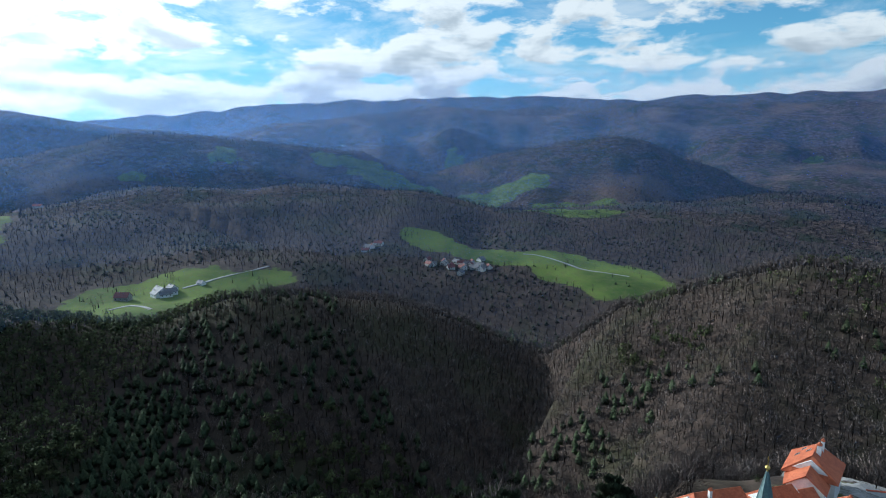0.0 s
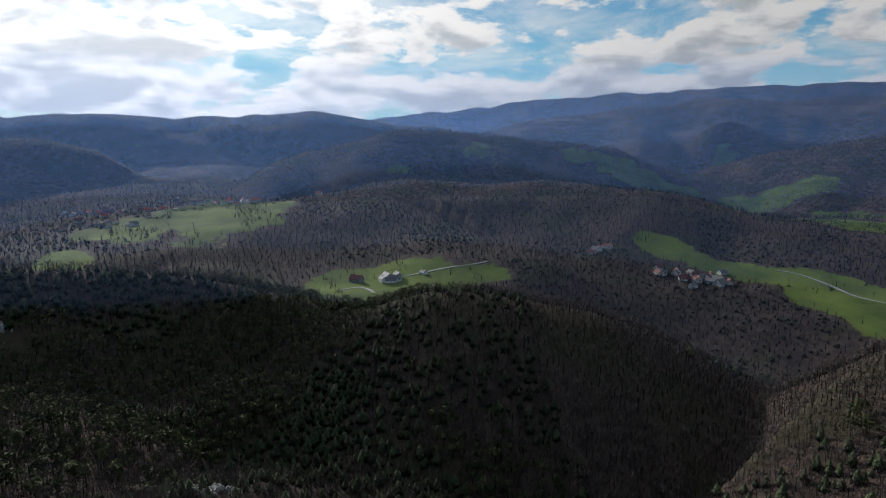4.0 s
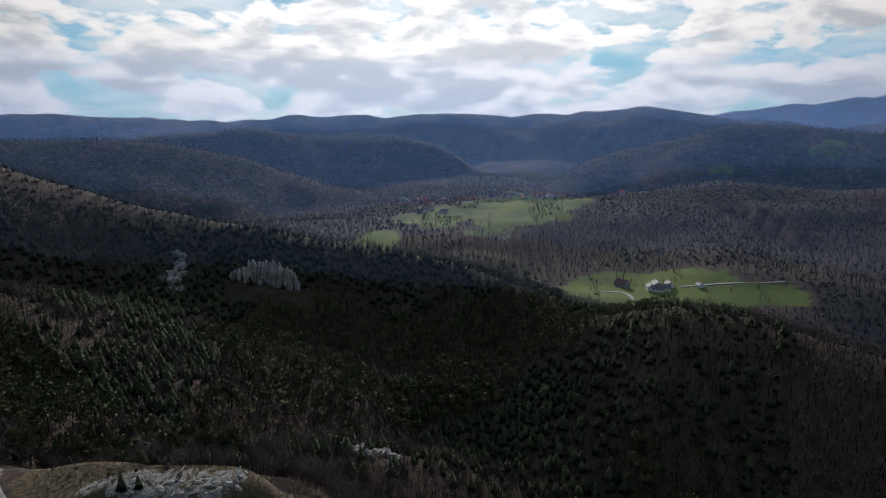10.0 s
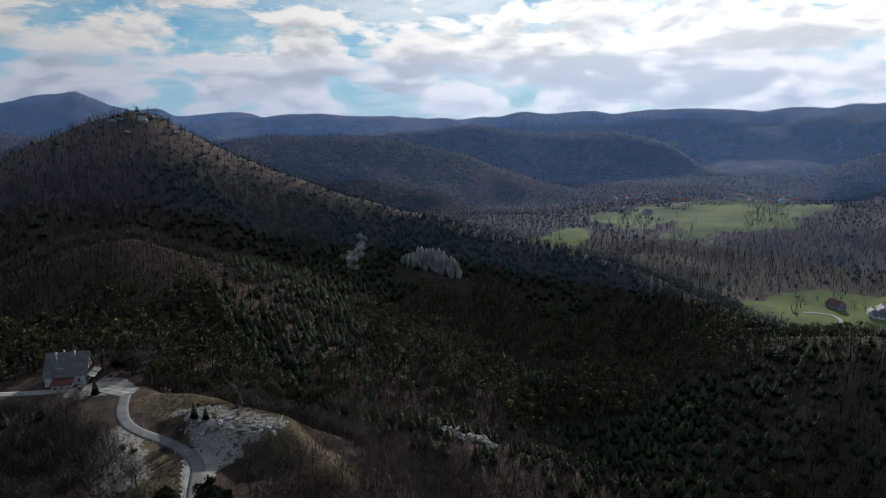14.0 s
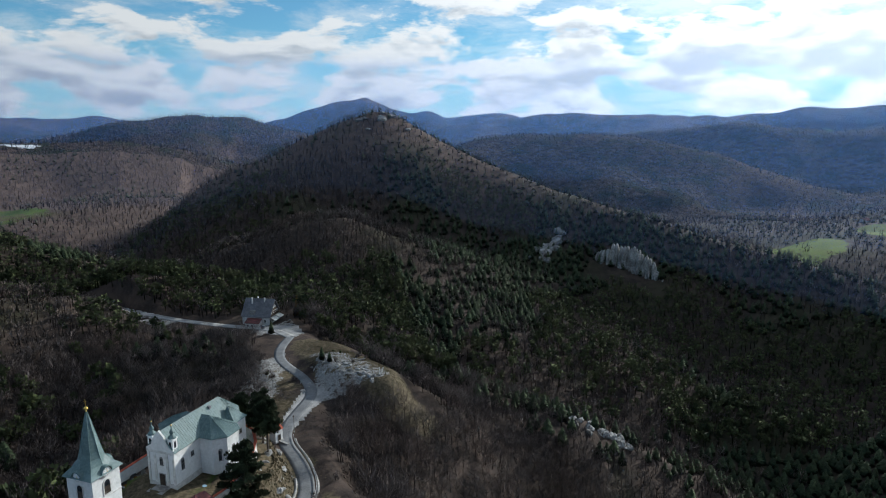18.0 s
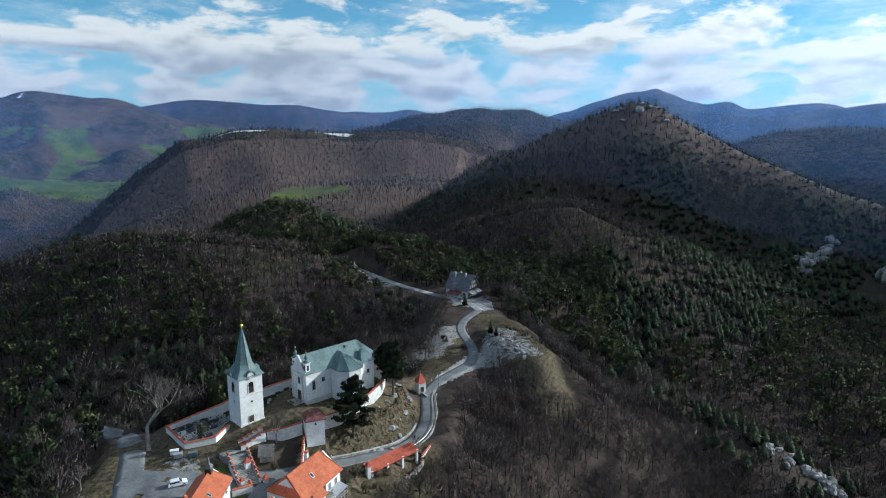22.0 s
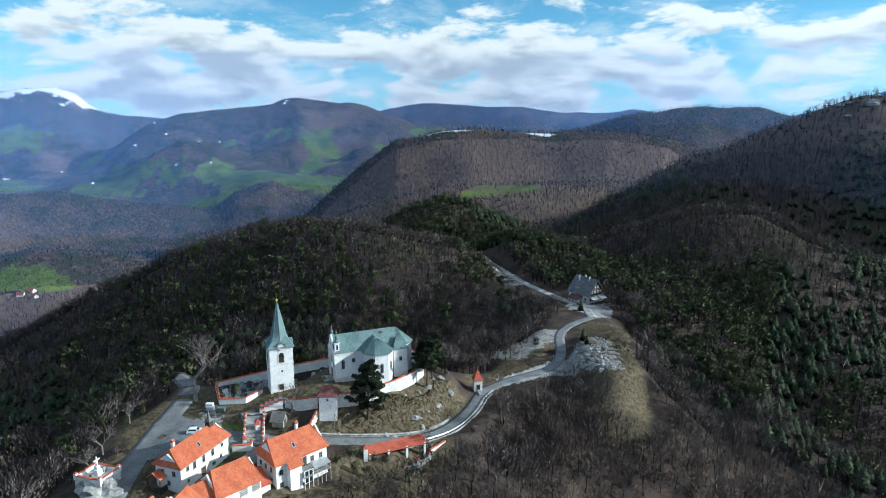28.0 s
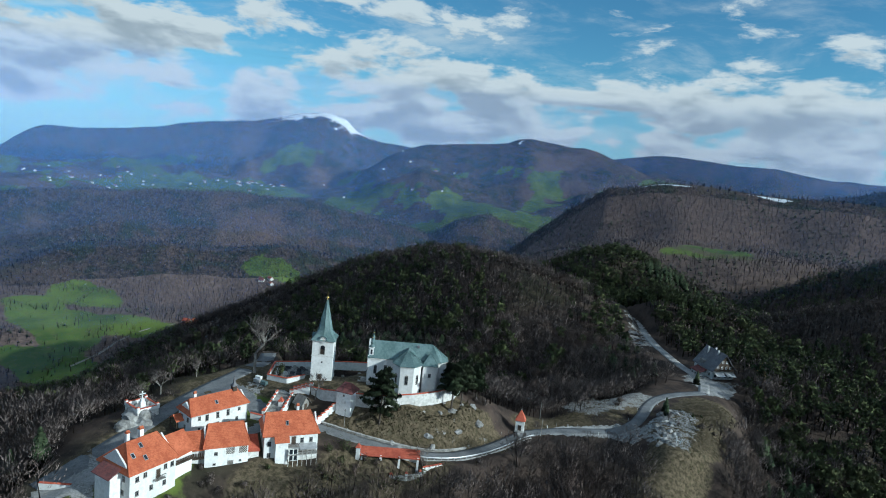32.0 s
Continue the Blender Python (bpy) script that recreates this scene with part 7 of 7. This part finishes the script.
scree = thing("scree_slope", pose(300, 388, land_at(300, 388), 0, 0, 0), "narrow grey scree gully running down the wooded slope", "scree")
for k in range(34):
    s = k / 33
    x, y = 304 - 34 * s + g.normal(0, 3.0 + 2 * s), 392 - 26 * s + g.normal(0, 3.0)
    size = g.uniform(1.6, 4.2)
    bm = bmesh.new()
    bmesh.ops.create_icosphere(bm, subdivisions=2, radius=1.0)
    for v in bm.verts:
        q = 1 + 0.4 * noise.noise(v.co * 2 + Vector((k, 0, 0)))
        v.co = Vector((v.co.x * size * q, v.co.y * size * q, v.co.z * size * 0.9 * q))
    r = part("scree_rock", bm, ROCK, scree)
    r.matrix_local = Matrix.Translation((x - 300, y - 388, land_at(x, y) - scree.matrix_world.translation.z + 1.5))
for k in range(22):
    x, y = 190 + 16 * g.uniform(-1, 1), 127 + 6 * g.uniform(-1, 1) - 4
    s = g.uniform(0.9, 2.1)
    crag("cliff_rock", pose(x, y, land_at(x, y) + 0.4, 0, 0, g.uniform(0, 180)), (s * 1.6, s, s * 0.9), 90 + k, ROCK, "grey crag breaking through the wooded ridge", 2)["group"] = "crags on the ridge"


# ---- scrub and dry grass ----
g = np.random.default_rng(77)
SCRUB = [(37, -6, 9, 7), (42, -24, 5, 14), (30, -50, 6, 8), (-12, -50, 5, 12), (-30, -24, 6, 10), (46, 20, 3, 14), (24, 44, 9, 6), (2, -84, 10, 6), (48, 100, 5, 12), (36, 112, 5, 8), (50, -4, 5, 12), (70, 116, 8, 16)]
for k in range(64):
    cx, cy, a, b = SCRUB[k % len(SCRUB)]
    x, y = cx + g.normal(0, a * 0.5), cy + g.normal(0, b * 0.5)
    if min(float(nearest_on(line, np.array([x]), np.array([y]))[0][0]) for line in (MAIN_ROAD, UPPER_ROAD)) < 4.5:
        continue
    kind = k % 3
    bush("scrub_bush", x, y, g.uniform(1.2, 3.2), g.uniform(1.0, 2.2), 500 + k, (TWIG, PINE_NEEDLE, TWIG)[kind], ("leafless grey scrub on the bank", "olive-green evergreen shrub on the slope", "brown leafless shrub among the trees")[kind], "scrub on the slopes", 260)
tufts = []
for ax, ay, bx, by, w, count in ((27, -1, 38, 38, 9, 5200), (68, 104, 57, 146, 12, 2600), (72, 110, 80, 84, 9, 900), (40, 66, 34, 110, 10, 1800), (-18, -20, 12, -60, 15, 2500)):
    s_ = g.uniform(0, 1, count)
    x, y = ax + (bx - ax) * s_ + g.normal(0, w * 0.5, count), ay + (by - ay) * s_ + g.normal(0, w * 0.5, count)
    keep = np.minimum(nearest_on(UPPER_ROAD, x, y)[0], nearest_on(MAIN_ROAD, x, y)[0]) > 3.4
    keep &= (capsule(x, y, 4, -4, 20, 26, 15) > 1) & (capsule(x, y, -4, -30, 12, -24, 9) > 1)
    x, y = x[keep], y[keep]
    z, high = land(x, y), g.uniform(0.12, 0.42, x.size)
    for k in range(3):
        turn_ = g.uniform(0, 6.283, x.size)
        dx, dy = np.cos(turn_) * high * 0.45, np.sin(turn_) * high * 0.45
        lean_ = g.normal(0, 0.25, (2, x.size)) * high
        tufts.append(np.stack([np.stack([x - dx, y - dy, z - 0.05], -1), np.stack([x + dx, y + dy, z - 0.05], -1), np.stack([x + lean_[0], y + lean_[1], z + high], -1)], 1).reshape(-1, 3))
tufts = np.concatenate(tufts)
me = mesh_from("dry_grass", tufts, np.arange(len(tufts)).reshape(-1, 3), {"tone": np.clip(g.normal(0.45, 0.3, len(tufts) // 3), 0, 1).repeat(3), "outward": np.tile([0.0, 0.0, 1.0], (len(tufts), 1))})
me.materials.append(HAY)
tagged(new("dry_grass", me), "tufts of dry olive-brown grass on the knoll and banks", "grass", kind="stuff")

for k in range(9):
    x, y = 178 + 34 * g.uniform(-1, 1), 578 + 26 * g.uniform(-1, 1)
    s = g.uniform(1.8, 4.2)
    crag("summit_rock", pose(x, y, land_at(x, y) + 0.4, 0, 0, g.uniform(0, 180)), (s * 1.4, s * 0.8, s * 0.6), 140 + k, ROCK, "pale rock patch near the wooded summit", 2)["group"] = "rocks near the summit"


# ---- loose things on the stony plot ----
beam = thing("timber_beam", pose(70.4, 106.3, land_at(70.4, 106.3) + 0.05, 0, 0, 28), "pale squared timber lying on the stony plot", "timber")
part("shaft", box(-2.6, 2.6, -0.22, 0.22, 0.0, 0.42, None, 0.03), PALE_BARK, beam)
for x in (-1.8, 1.7):
    part("bearer", box(x - 0.12, x + 0.12, -0.6, 0.6, -0.14, 0.0), GREY_WOOD, beam)
stake = thing("survey_stake", pose(75.9, 89.1, land_at(75.9, 89.1), 0, 8, 20), "white-painted leaning stakes at the end of the plot", "stake")
for x, tilt in ((-0.35, -16), (0.4, 12)):
    o = part("shaft", box(-0.13, 0.13, -0.13, 0.13, -0.3, 2.3, None, 0.02), WHITE, stake)
    o.matrix_local = pose(x, 0, 0, 0, tilt, 0)
part("crossbar", box(-0.7, 0.7, -0.06, 0.06, 1.0, 1.2), WHITE, stake)
for k in range(34):
    s_ = g.uniform(0, 1)
    x, y = 57 + 17 * s_ + g.normal(0, 1.6), 116 - 24 * s_ - g.uniform(0, 9)
    size = g.uniform(0.3, 1.0)
    crag("plot_rock", pose(x, y, land_at(x, y) - 0.15 * size, 0, 0, g.uniform(0, 180)), (size * 1.7, size, size * 0.7), 200 + k, ROCK, "pale broken limestone on the cut bank", 2)["group"] = "rocks on the cut bank"


# ---- calvary ----
calvary = thing("calvary", pose(-4.6, -53.4, 2.6, 0, 0, 15), "white roadside calvary terrace with cross and red coping", "calvary")
part("platform", box(-3.6, 3.6, -3.0, 3.0, -2.6, 0.0), CREAM, calvary)
for a, b, c, d in ((-3.6, 3.6, -3.0, -2.6), (-3.6, 3.6, 2.6, 3.0), (-3.6, -3.2, -2.6, 2.6), (3.2, 3.6, -2.6, 2.6)):
    w = part("parapet", box(a, b, c, d, 0, 0.9), WHITE, calvary)
    part("coping", box(a - 0.1, b + 0.1, c - 0.1, d + 0.1, 0.9, 1.02), RED, w)
for x in (-3.4, 3.4):
    for y in (-2.8, 2.8):
        p = part("pier", box(x - 0.35, x + 0.35, y - 0.35, y + 0.35, 0, 1.5), WHITE, calvary)
        part("pier_cap", lathe([(0.6, 1.5), (0.05, 1.85)], 4, None, math.pi / 4, x, y), RED, p)
part("pedestal", box(-0.7, 0.7, -0.7, 0.7, 0, 1.5, box(-0.45, 0.45, -0.45, 0.45, 1.5, 2.4)), WHITE, calvary)
part("cross", box(-0.14, 0.14, -0.14, 0.14, 2.4, 4.6, box(-0.14, 0.14, -0.85, 0.85, 3.6, 3.88)), WHITE, calvary, "white stone cross")
for y in (-1.7, 1.7):
    part("side_block", box(-0.35, 0.35, y - 0.35, y + 0.35, 0, 1.2), STONE, calvary)


# ---- long roofed wall, lower wall with piers ----
shed = thing("roofed_wall", pose(40.8, 1.6, -5.4, 0, 0, 55), "long lean-to with red tile roof on white piers", "shelter")
part("back_wall", box(-8.0, 8.0, 1.2, 1.6, -1.5, 2.2), CREAM, shed)
q = [(-8.4, -1.7, 2.1), (8.4, -1.7, 2.1), (8.4, 1.9, 3.2), (-8.4, 1.9, 3.2)]
r = part("roof", shell([q], 0.15), RED, shed, "long red tile roof")
tile_courses(q, RED, r)
for x in (-7.8, -2.6, 2.6, 7.8):
    part("pier", box(x - 0.3, x + 0.3, -1.5, -0.9, -2.2, 2.3), WHITE, shed)
pillar_shrine(36.6, -6.4, -4.6, 1.1, 3.4, "white pier with red pyramid cap at the lane")
LOW_WALL = [(41.0, -12.0, -7.6), (43.6, -5.4, -7.2), (45.2, -0.6, -7.0), (46.8, 3.4, -6.9), (47.8, 7.4, -6.8), (48.2, 13.0, -6.8)]
coped_wall([(40.0, -22.0, -8.8), (40.4, -17.0, -8.4), (41.0, -12.0, -8.0)], 2.4, "rough stone terrace wall below the veranda house", 0.6, STONE, 1.6, STONE)
coped_wall([(x, y, z - 0.4) for x, y, z in LOW_WALL], 2.2, "rough grey stone terrace wall below the lane", 0.6, STONE, 1.6, STONE)
coped_wall([(44.6, -20.0, -12.2), (47.0, -10.0, -12.0), (49.0, -2.0, -11.8)], 2.0, "lower rough stone terrace wall on the slope", 0.6, STONE, 2.0, STONE)
for k, (x, y, z) in enumerate(LOW_WALL[1:] + [(46.4, -14.0, -11.6), (48.6, -6.0, -11.4)]):
    p = thing("wall_pier", pose(x, y, z - 0.6, 0, 0, 60), "short white pier with red cap on the terrace wall", "pier", "piers on the terrace wall")
    part("shaft", box(-0.35, 0.35, -0.35, 0.35, -1.5, 1.1, None, 0.03), WHITE, p)
    part("cap", lathe([(0.62, 1.1), (0.55, 1.2), (0.05, 1.6)], 4, None, math.pi / 4), RED, p)
coped_wall([(47.4, 8.4, -5.6), (48.6, 14.4, -5.4)], 1.6, "white wall end with red coping beside the lane", 0.5)

# ---- guard rail, posts and kerb wall along the lane ----
line = np.array(UPPER_ROAD, float)
for _ in range(3):
    line = np.concatenate([line[:1], np.stack([0.75 * line[:-1] + 0.25 * line[1:], 0.25 * line[:-1] + 0.75 * line[1:]], 1).reshape(-1, 3), line[-1:]])
step_ = np.r_[0, np.cumsum(np.hypot(*np.diff(line[:, :2], axis=0).T))]
along = np.gradient(line[:, :2], axis=0)
along /= np.linalg.norm(along, axis=1)[:, None]


def beside(s, off):
    """A place off metres to the right of the lane, s metres along it."""
    p = [np.interp(s, step_, line[:, k]) for k in range(3)]
    a = [np.interp(s, step_, along[:, k]) for k in range(2)]
    return Vector((p[0] + a[1] * off, p[1] - a[0] * off, p[2])), math.degrees(math.atan2(a[1], a[0]))


rail = thing("guard_rail", Matrix.Translation(beside(60, 2.6)[0]), "galvanised steel guard rail along the lane", "guard rail")
base = rail.matrix_world.translation
bm = bmesh.new()
previous = None
for s in np.arange(58, 112, 2.0):
    p, turn = beside(s, 2.6)
    ring = [bm.verts.new(p - base + Vector((0, 0, z)) + pose(0, 0, 0, 0, 0, turn).to_3x3() @ Vector((0, o, 0))) for z, o in ((0.45, 0.0), (0.52, -0.05), (0.60, 0.0), (0.68, -0.05), (0.75, 0.0), (0.75, 0.03), (0.45, 0.03))]
    if previous:
        for k in range(7):
            j = (k + 1) % 7
            bm.faces.new((previous[k], previous[j], ring[j], ring[k]))
    previous = ring
bmesh.ops.recalc_face_normals(bm, faces=bm.faces)
part("rail", bm, METAL, rail)
for s in np.arange(58, 112, 2.0):
    p, turn = beside(s, 2.66)
    o = part("post", box(-0.05, 0.05, -0.04, 0.04, -0.9, 0.72), METAL, rail)
    o.matrix_local = Matrix.Translation(p - base) @ pose(0, 0, 0, 0, 0, turn)
pts = [tuple(beside(s, 3.1)[0] + Vector((0, 0, -0.15))) for s in np.arange(52, 112, 4.0)]
coped_wall(pts, 2.6, "rough stone retaining wall carrying the lane", 0.6, STONE, 1.5, STONE)
pts = [tuple(beside(s, -2.7)[0] + Vector((0, 0, 0.5))) for s in np.arange(32, 84, 4.0)]
coped_wall(pts, 1.0, "low dry-stone wall at the foot of the knoll", 0.5, STONE, 0.8, STONE)


def marker_post(label):
    p = thing("marker_post", Matrix(), label, "post", "white roadside posts")
    part("shaft", box(-0.10, 0.10, -0.06, 0.06, -0.3, 1.1, None, 0.02), WHITE, p)
    part("reflector", box(-0.105, 0.105, -0.065, 0.065, 0.75, 0.92), GRANITE, p)
    return p


first = marker_post("white plastic roadside marker post with dark band")
for k, (s, off) in enumerate(((40, -2.9), (62, -2.9), (113, 2.7), (120, -2.7), (128, -2.9), (137, 3.0), (148, -2.6), (158, -2.6), (170, -2.6), (182, 2.8), (190, 2.6))):
    p, turn = beside(s, off)
    m = Matrix.Translation((p.x, p.y, land_at(p.x, p.y))) @ pose(0, 0, 0, 0, 0, turn)
    if k == 0:
        first.matrix_world = m
    else:
        copy_thing(first, m)
for k, (x, y) in enumerate(((42.2, 61.8), (36.0, 96.0), (31.8, 72.0), (24.6, -4.6))):
    p = thing("lamp_pole", pose(x, y, land_at(x, y)), "slim grey wooden utility pole", "pole", "poles along the lane")
    part("pole", lathe([(0.11, -0.5), (0.09, 6.2)], 8), GREY_WOOD, p)
    part("crossbar", box(-0.5, 0.5, -0.05, 0.05, 5.7, 5.82), GREY_WOOD, p)
fence = thing("field_fence", pose(30.0, 88.0, land_at(30, 88)), "wooden roadside fence above the gravel bank", "fence")
for k in range(9):
    p, turn = beside(100 + 4 * k, -3.6)
    o = part("post", box(-0.06, 0.06, -0.06, 0.06, -0.4, 1.0), GREY_WOOD, fence)
    o.matrix_local = Matrix.Translation(Vector((p.x, p.y, land_at(p.x, p.y))) - fence.matrix_world.translation)


# ---- cars ----
def car(m, paint, label):
    c = thing("car", m, label, "car")
    bm = bmesh.new()
    profile = [(-2.1, 0.35), (-2.1, 0.85), (-1.95, 1.0), (-1.7, 1.45), (-1.3, 1.56), (0.3, 1.55), (0.95, 1.08), (1.85, 0.92), (2.08, 0.72), (2.1, 0.35)]
    rows = []
    for y, k in ((-0.88, 0.0), (-0.84, 1.0), (0.84, 1.0), (0.88, 0.0)):
        rows.append([bm.verts.new((x, y * (0.86 if z > 1.1 else 1.0), z if k or z <= 1.0 else 1.0)) for x, z in profile])
    for a, b in zip(rows, rows[1:]):
        for k in range(len(profile) - 1):
            bm.faces.new((a[k], a[k + 1], b[k + 1], b[k]))
    bm.faces.new(rows[0][::-1])
    bm.faces.new(rows[-1])
    bmesh.ops.recalc_face_normals(bm, faces=bm.faces)
    body = part("body", bm, paint, c)
    for y in (-0.79, 0.79):
        part("side_window", box(-1.6, 0.35, y - 0.02, y + 0.02, 1.04, 1.42), GLASS, c)
    part("windscreen", shell([[(0.40, -0.66, 1.50), (0.40, 0.66, 1.50), (0.98, 0.72, 1.10), (0.98, -0.72, 1.10)]], 0.02), GLASS, c)
    part("rear_window", shell([[(-1.90, -0.66, 1.10), (-1.90, 0.66, 1.10), (-1.70, 0.62, 1.46), (-1.70, -0.62, 1.46)]], 0.02), GLASS, c)
    for x in (-1.3, 1.3):
        for y in (-0.82, 0.82):
            bm = lathe([(0.2, -0.1), (0.33, -0.1), (0.33, 0.1), (0.2, 0.1)], 16)
            for v in bm.verts:
                v.co = Vector((x + v.co.x, y + v.co.z, 0.33 + v.co.y))
            w = part("wheel", bm, GRANITE, c)
            bm = lathe([(0.2, -0.11), (0.2, 0.11)], 12)
            for v in bm.verts:
                v.co = Vector((x + v.co.x, y + v.co.z, 0.33 + v.co.y))
            part("rim", bm, METAL, w)
    for y in (-0.6, 0.6):
        part("headlight", box(2.02, 2.10, y - 0.18, y + 0.18, 0.68, 0.82), METAL, c)
        part("tail_light", box(-2.13, -2.06, y - 0.12, y + 0.12, 0.78, 0.98), RED, c)
    part("number_plate", box(2.10, 2.12, -0.26, 0.26, 0.45, 0.56), WHITE, c)
    return c


CAR_WHITE = two_scale("white_car_paint", (0.74, 0.75, 0.76), (0.80, 0.81, 0.82), 3.0, 0.6, 0.3, 0.0, 0.001)
CAR_GREY = two_scale("grey_car_paint", (0.10, 0.11, 0.12), (0.14, 0.15, 0.16), 3.0, 0.6, 0.3, 0.0, 0.001)
for (x, y, turn, paint, label) in ((-2.6, -28.4, 38, CAR_WHITE, "white compact car parked on the asphalt yard"), (33.0, 178.0, 70, CAR_GREY, "dark grey car parked behind the inn")):
    car(pose(x, y, land_at(x, y) + 0.14, 0, 0, turn), paint, label)
for k, (x, y, turn, mat, label) in enumerate(((-5.4, -17.6, 30, COPPER, "green waste container on the cemetery lawn"), (-10.6, -17.4, 30, WHITE, "white stacked crates by the cemetery wall"), (-8.8, -18.6, 30, METAL, "grey stacked grave stones by the cemetery wall"))):
    c = thing("container", pose(x, y, land_at(x, y), 0, 0, turn), label, "container")
    part("body", prism([(-1.0, -0.55), (1.0, -0.55), (1.0, 0.55), (-1.0, 0.55)], 0.1, 1.1), mat, c)
    part("lid", box(-1.08, 1.08, -0.62, 0.62, 1.1, 1.22, None, 0.03), mat, c)
    for a in (-0.8, 0.8):
        part("skid", box(a - 0.08, a + 0.08, -0.5, 0.5, -0.1, 0.1), GRANITE, c)


# ---- far farms and villages ----
def far_house(x, y, turn, l, w, h, roof_mat, label, group, wall=WHITE):
    z = float(land(x + np.array([-4, -4, 4, 4]), y + np.array([-4, 4, -4, 4])).min())
    c = thing("village_house", pose(x, y, z, 0, 0, turn), label, "house", group)
    rise = w * 0.42
    part("wall", gable_walls(-l / 2, l / 2, -w / 2, w / 2, -1.0, h, h, h + rise, 0.4), wall, c)
    o = 0.5
    part("roof", shell([[(-l / 2 - o, -w / 2 - o, h - 0.3), (l / 2 + o, -w / 2 - o, h - 0.3), (l / 2 + o, 0, h + rise), (-l / 2 - o, 0, h + rise)], [(l / 2 + o, w / 2 + o, h - 0.3), (-l / 2 - o, w / 2 + o, h - 0.3), (-l / 2 - o, 0, h + rise), (l / 2 + o, 0, h + rise)]], 0.25), roof_mat, c)
    for s in (-1, 1):
        for k in range(3):
            part("window", box(-l / 3 + k * l / 3 - 0.5, -l / 3 + k * l / 3 + 0.5, s * w / 2 - 0.03, s * w / 2 + 0.03, h * 0.45, h * 0.45 + 1.2), GLASS, c)
    part("chimney", box(l * 0.2 - 0.35, l * 0.2 + 0.35, 0.2, 0.9, h, h + rise + 0.8), STONE, c)
    return c


FARM = "grey-roofed farm building in a green meadow"
for x, y, turn, l, w, h, mat in ((640, 62, 20, 17, 9, 4.5, SLATE), (630, 54, 110, 15, 8, 4, SLATE), (627, 66, 20, 13, 8, 4, SLATE), (646, 50, 20, 12, 8, 4, SLATE), (622, 58, 100, 12, 7, 3.5, SLATE), (652, 20, 30, 9, 6, 3, SLATE)):
    far_house(x, y, turn, l, w, h, mat, FARM, "farm in the meadow")
far_house(632, 97, 60, 14, 10, 4.5, OLD_TILE, "lone stone cottage with brown tile roof in the meadow", "farm in the meadow", STONE)
rv = np.random.default_rng(21)


def village(cx, cy, a, b, count, label, group, roofs=(ORANGE, OLD_TILE, SLATE, RED)):
    for k in range(count):
        x, y = cx + rv.normal(0, a), cy + rv.normal(0, b)
        far_house(x, y, rv.uniform(0, 180), rv.uniform(9, 14), rv.uniform(7, 9), rv.uniform(3.2, 4.8), roofs[int(rv.integers(0, len(roofs)))], label, group, CREAM)


village(684, -344, 16, 22, 16, "tiled hamlet house among bare trees", "hamlet in the valley", (OLD_TILE, SLATE, OLD_TILE, SLATE))
village(715, -300, 8, 10, 6, "small tiled house above the hamlet", "houses above the hamlet", (OLD_TILE, SLATE))
village(785, -230, 10, 14, 4, "single tiled house at the wood edge", "scattered houses")
village(1175, -700, 14, 40, 9, "far white house on a green ridge", "far ridge hamlet")
village(1225, 405, 30, 75, 34, "far village house with tiled roof", "village on the sunny terrace", (SLATE, OLD_TILE, ORANGE, SLATE))
village(1010, 520, 40, 30, 10, "far white house among meadows", "scattered meadow houses")
village(877, 480, 18, 22, 10, "small house in sunny meadows", "hamlet in sunny meadows", (SLATE, OLD_TILE))
village(1100, 640, 25, 40, 9, "far house at the valley mouth", "valley houses")
village(-762, 161, 12, 10, 4, "red-roofed farm building on a green slope", "red farm", (RED, ORANGE))
village(-985, 372, 14, 14, 4, "tiled farmhouse in a small clearing", "clearing farm", (OLD_TILE, ORANGE))
village(-2450, 850, 90, 110, 30, "far white village house on green slopes", "village under the snowy mountain", (OLD_TILE, SLATE))
village(-2500, 250, 110, 170, 24, "far scattered white farmhouse on green slopes", "farms under the mountain", (OLD_TILE, SLATE))
village(-2000, 1400, 120, 120, 16, "far scattered farmhouse below the wooded peak", "farms below the peak", (OLD_TILE, SLATE))
# farm lane and field lane
strip("road_farm", [(590, 110, land_at(590, 110)), (600, 100, land_at(600, 100)), (604, 92, land_at(604, 92)), (598, 84, land_at(598, 84)), (588, 78, land_at(588, 78)), (575, 74, land_at(575, 74))], 1.9, 0.25, GRAVEL_ROAD, "pale lane bending through the meadow", "road", 0.6)
strip("road_field", [(x, y, land_at(x, y)) for x, y in ((648, 40), (655, 20), (662, 0), (668, -22), (676, -44), (684, -60))], 1.9, 0.25, GRAVEL_ROAD, "straight pale lane beside the farm", "road", 0.6)
strip("road_valley", [(x, y, land_at(x, y)) for x, y in ((560, -520), (585, -500), (610, -480), (640, -478), (665, -470), (690, -455), (700, -440))], 2.0, 0.3, GRAVEL_ROAD, "pale lane winding through the valley fields", "road", 0.6)
strip("road_sunny", [(x, y, land_at(x, y)) for x, y in ((985, 470), (1000, 452), (1030, 448), (1060, 440), (1090, 425), (1120, 420))], 2.2, 0.3, GRAVEL_ROAD, "pale lane curving up the sunny meadow", "road", 0.6)
strip("road_green", [(x, y, land_at(x, y)) for x, y in ((-790, 190), (-764, 146), (-752, 108), (-712, 66), (-668, 36), (-630, 0))], 1.8, 0.3, TRACK, "pale earth track along the green slope", "road", 0.6)
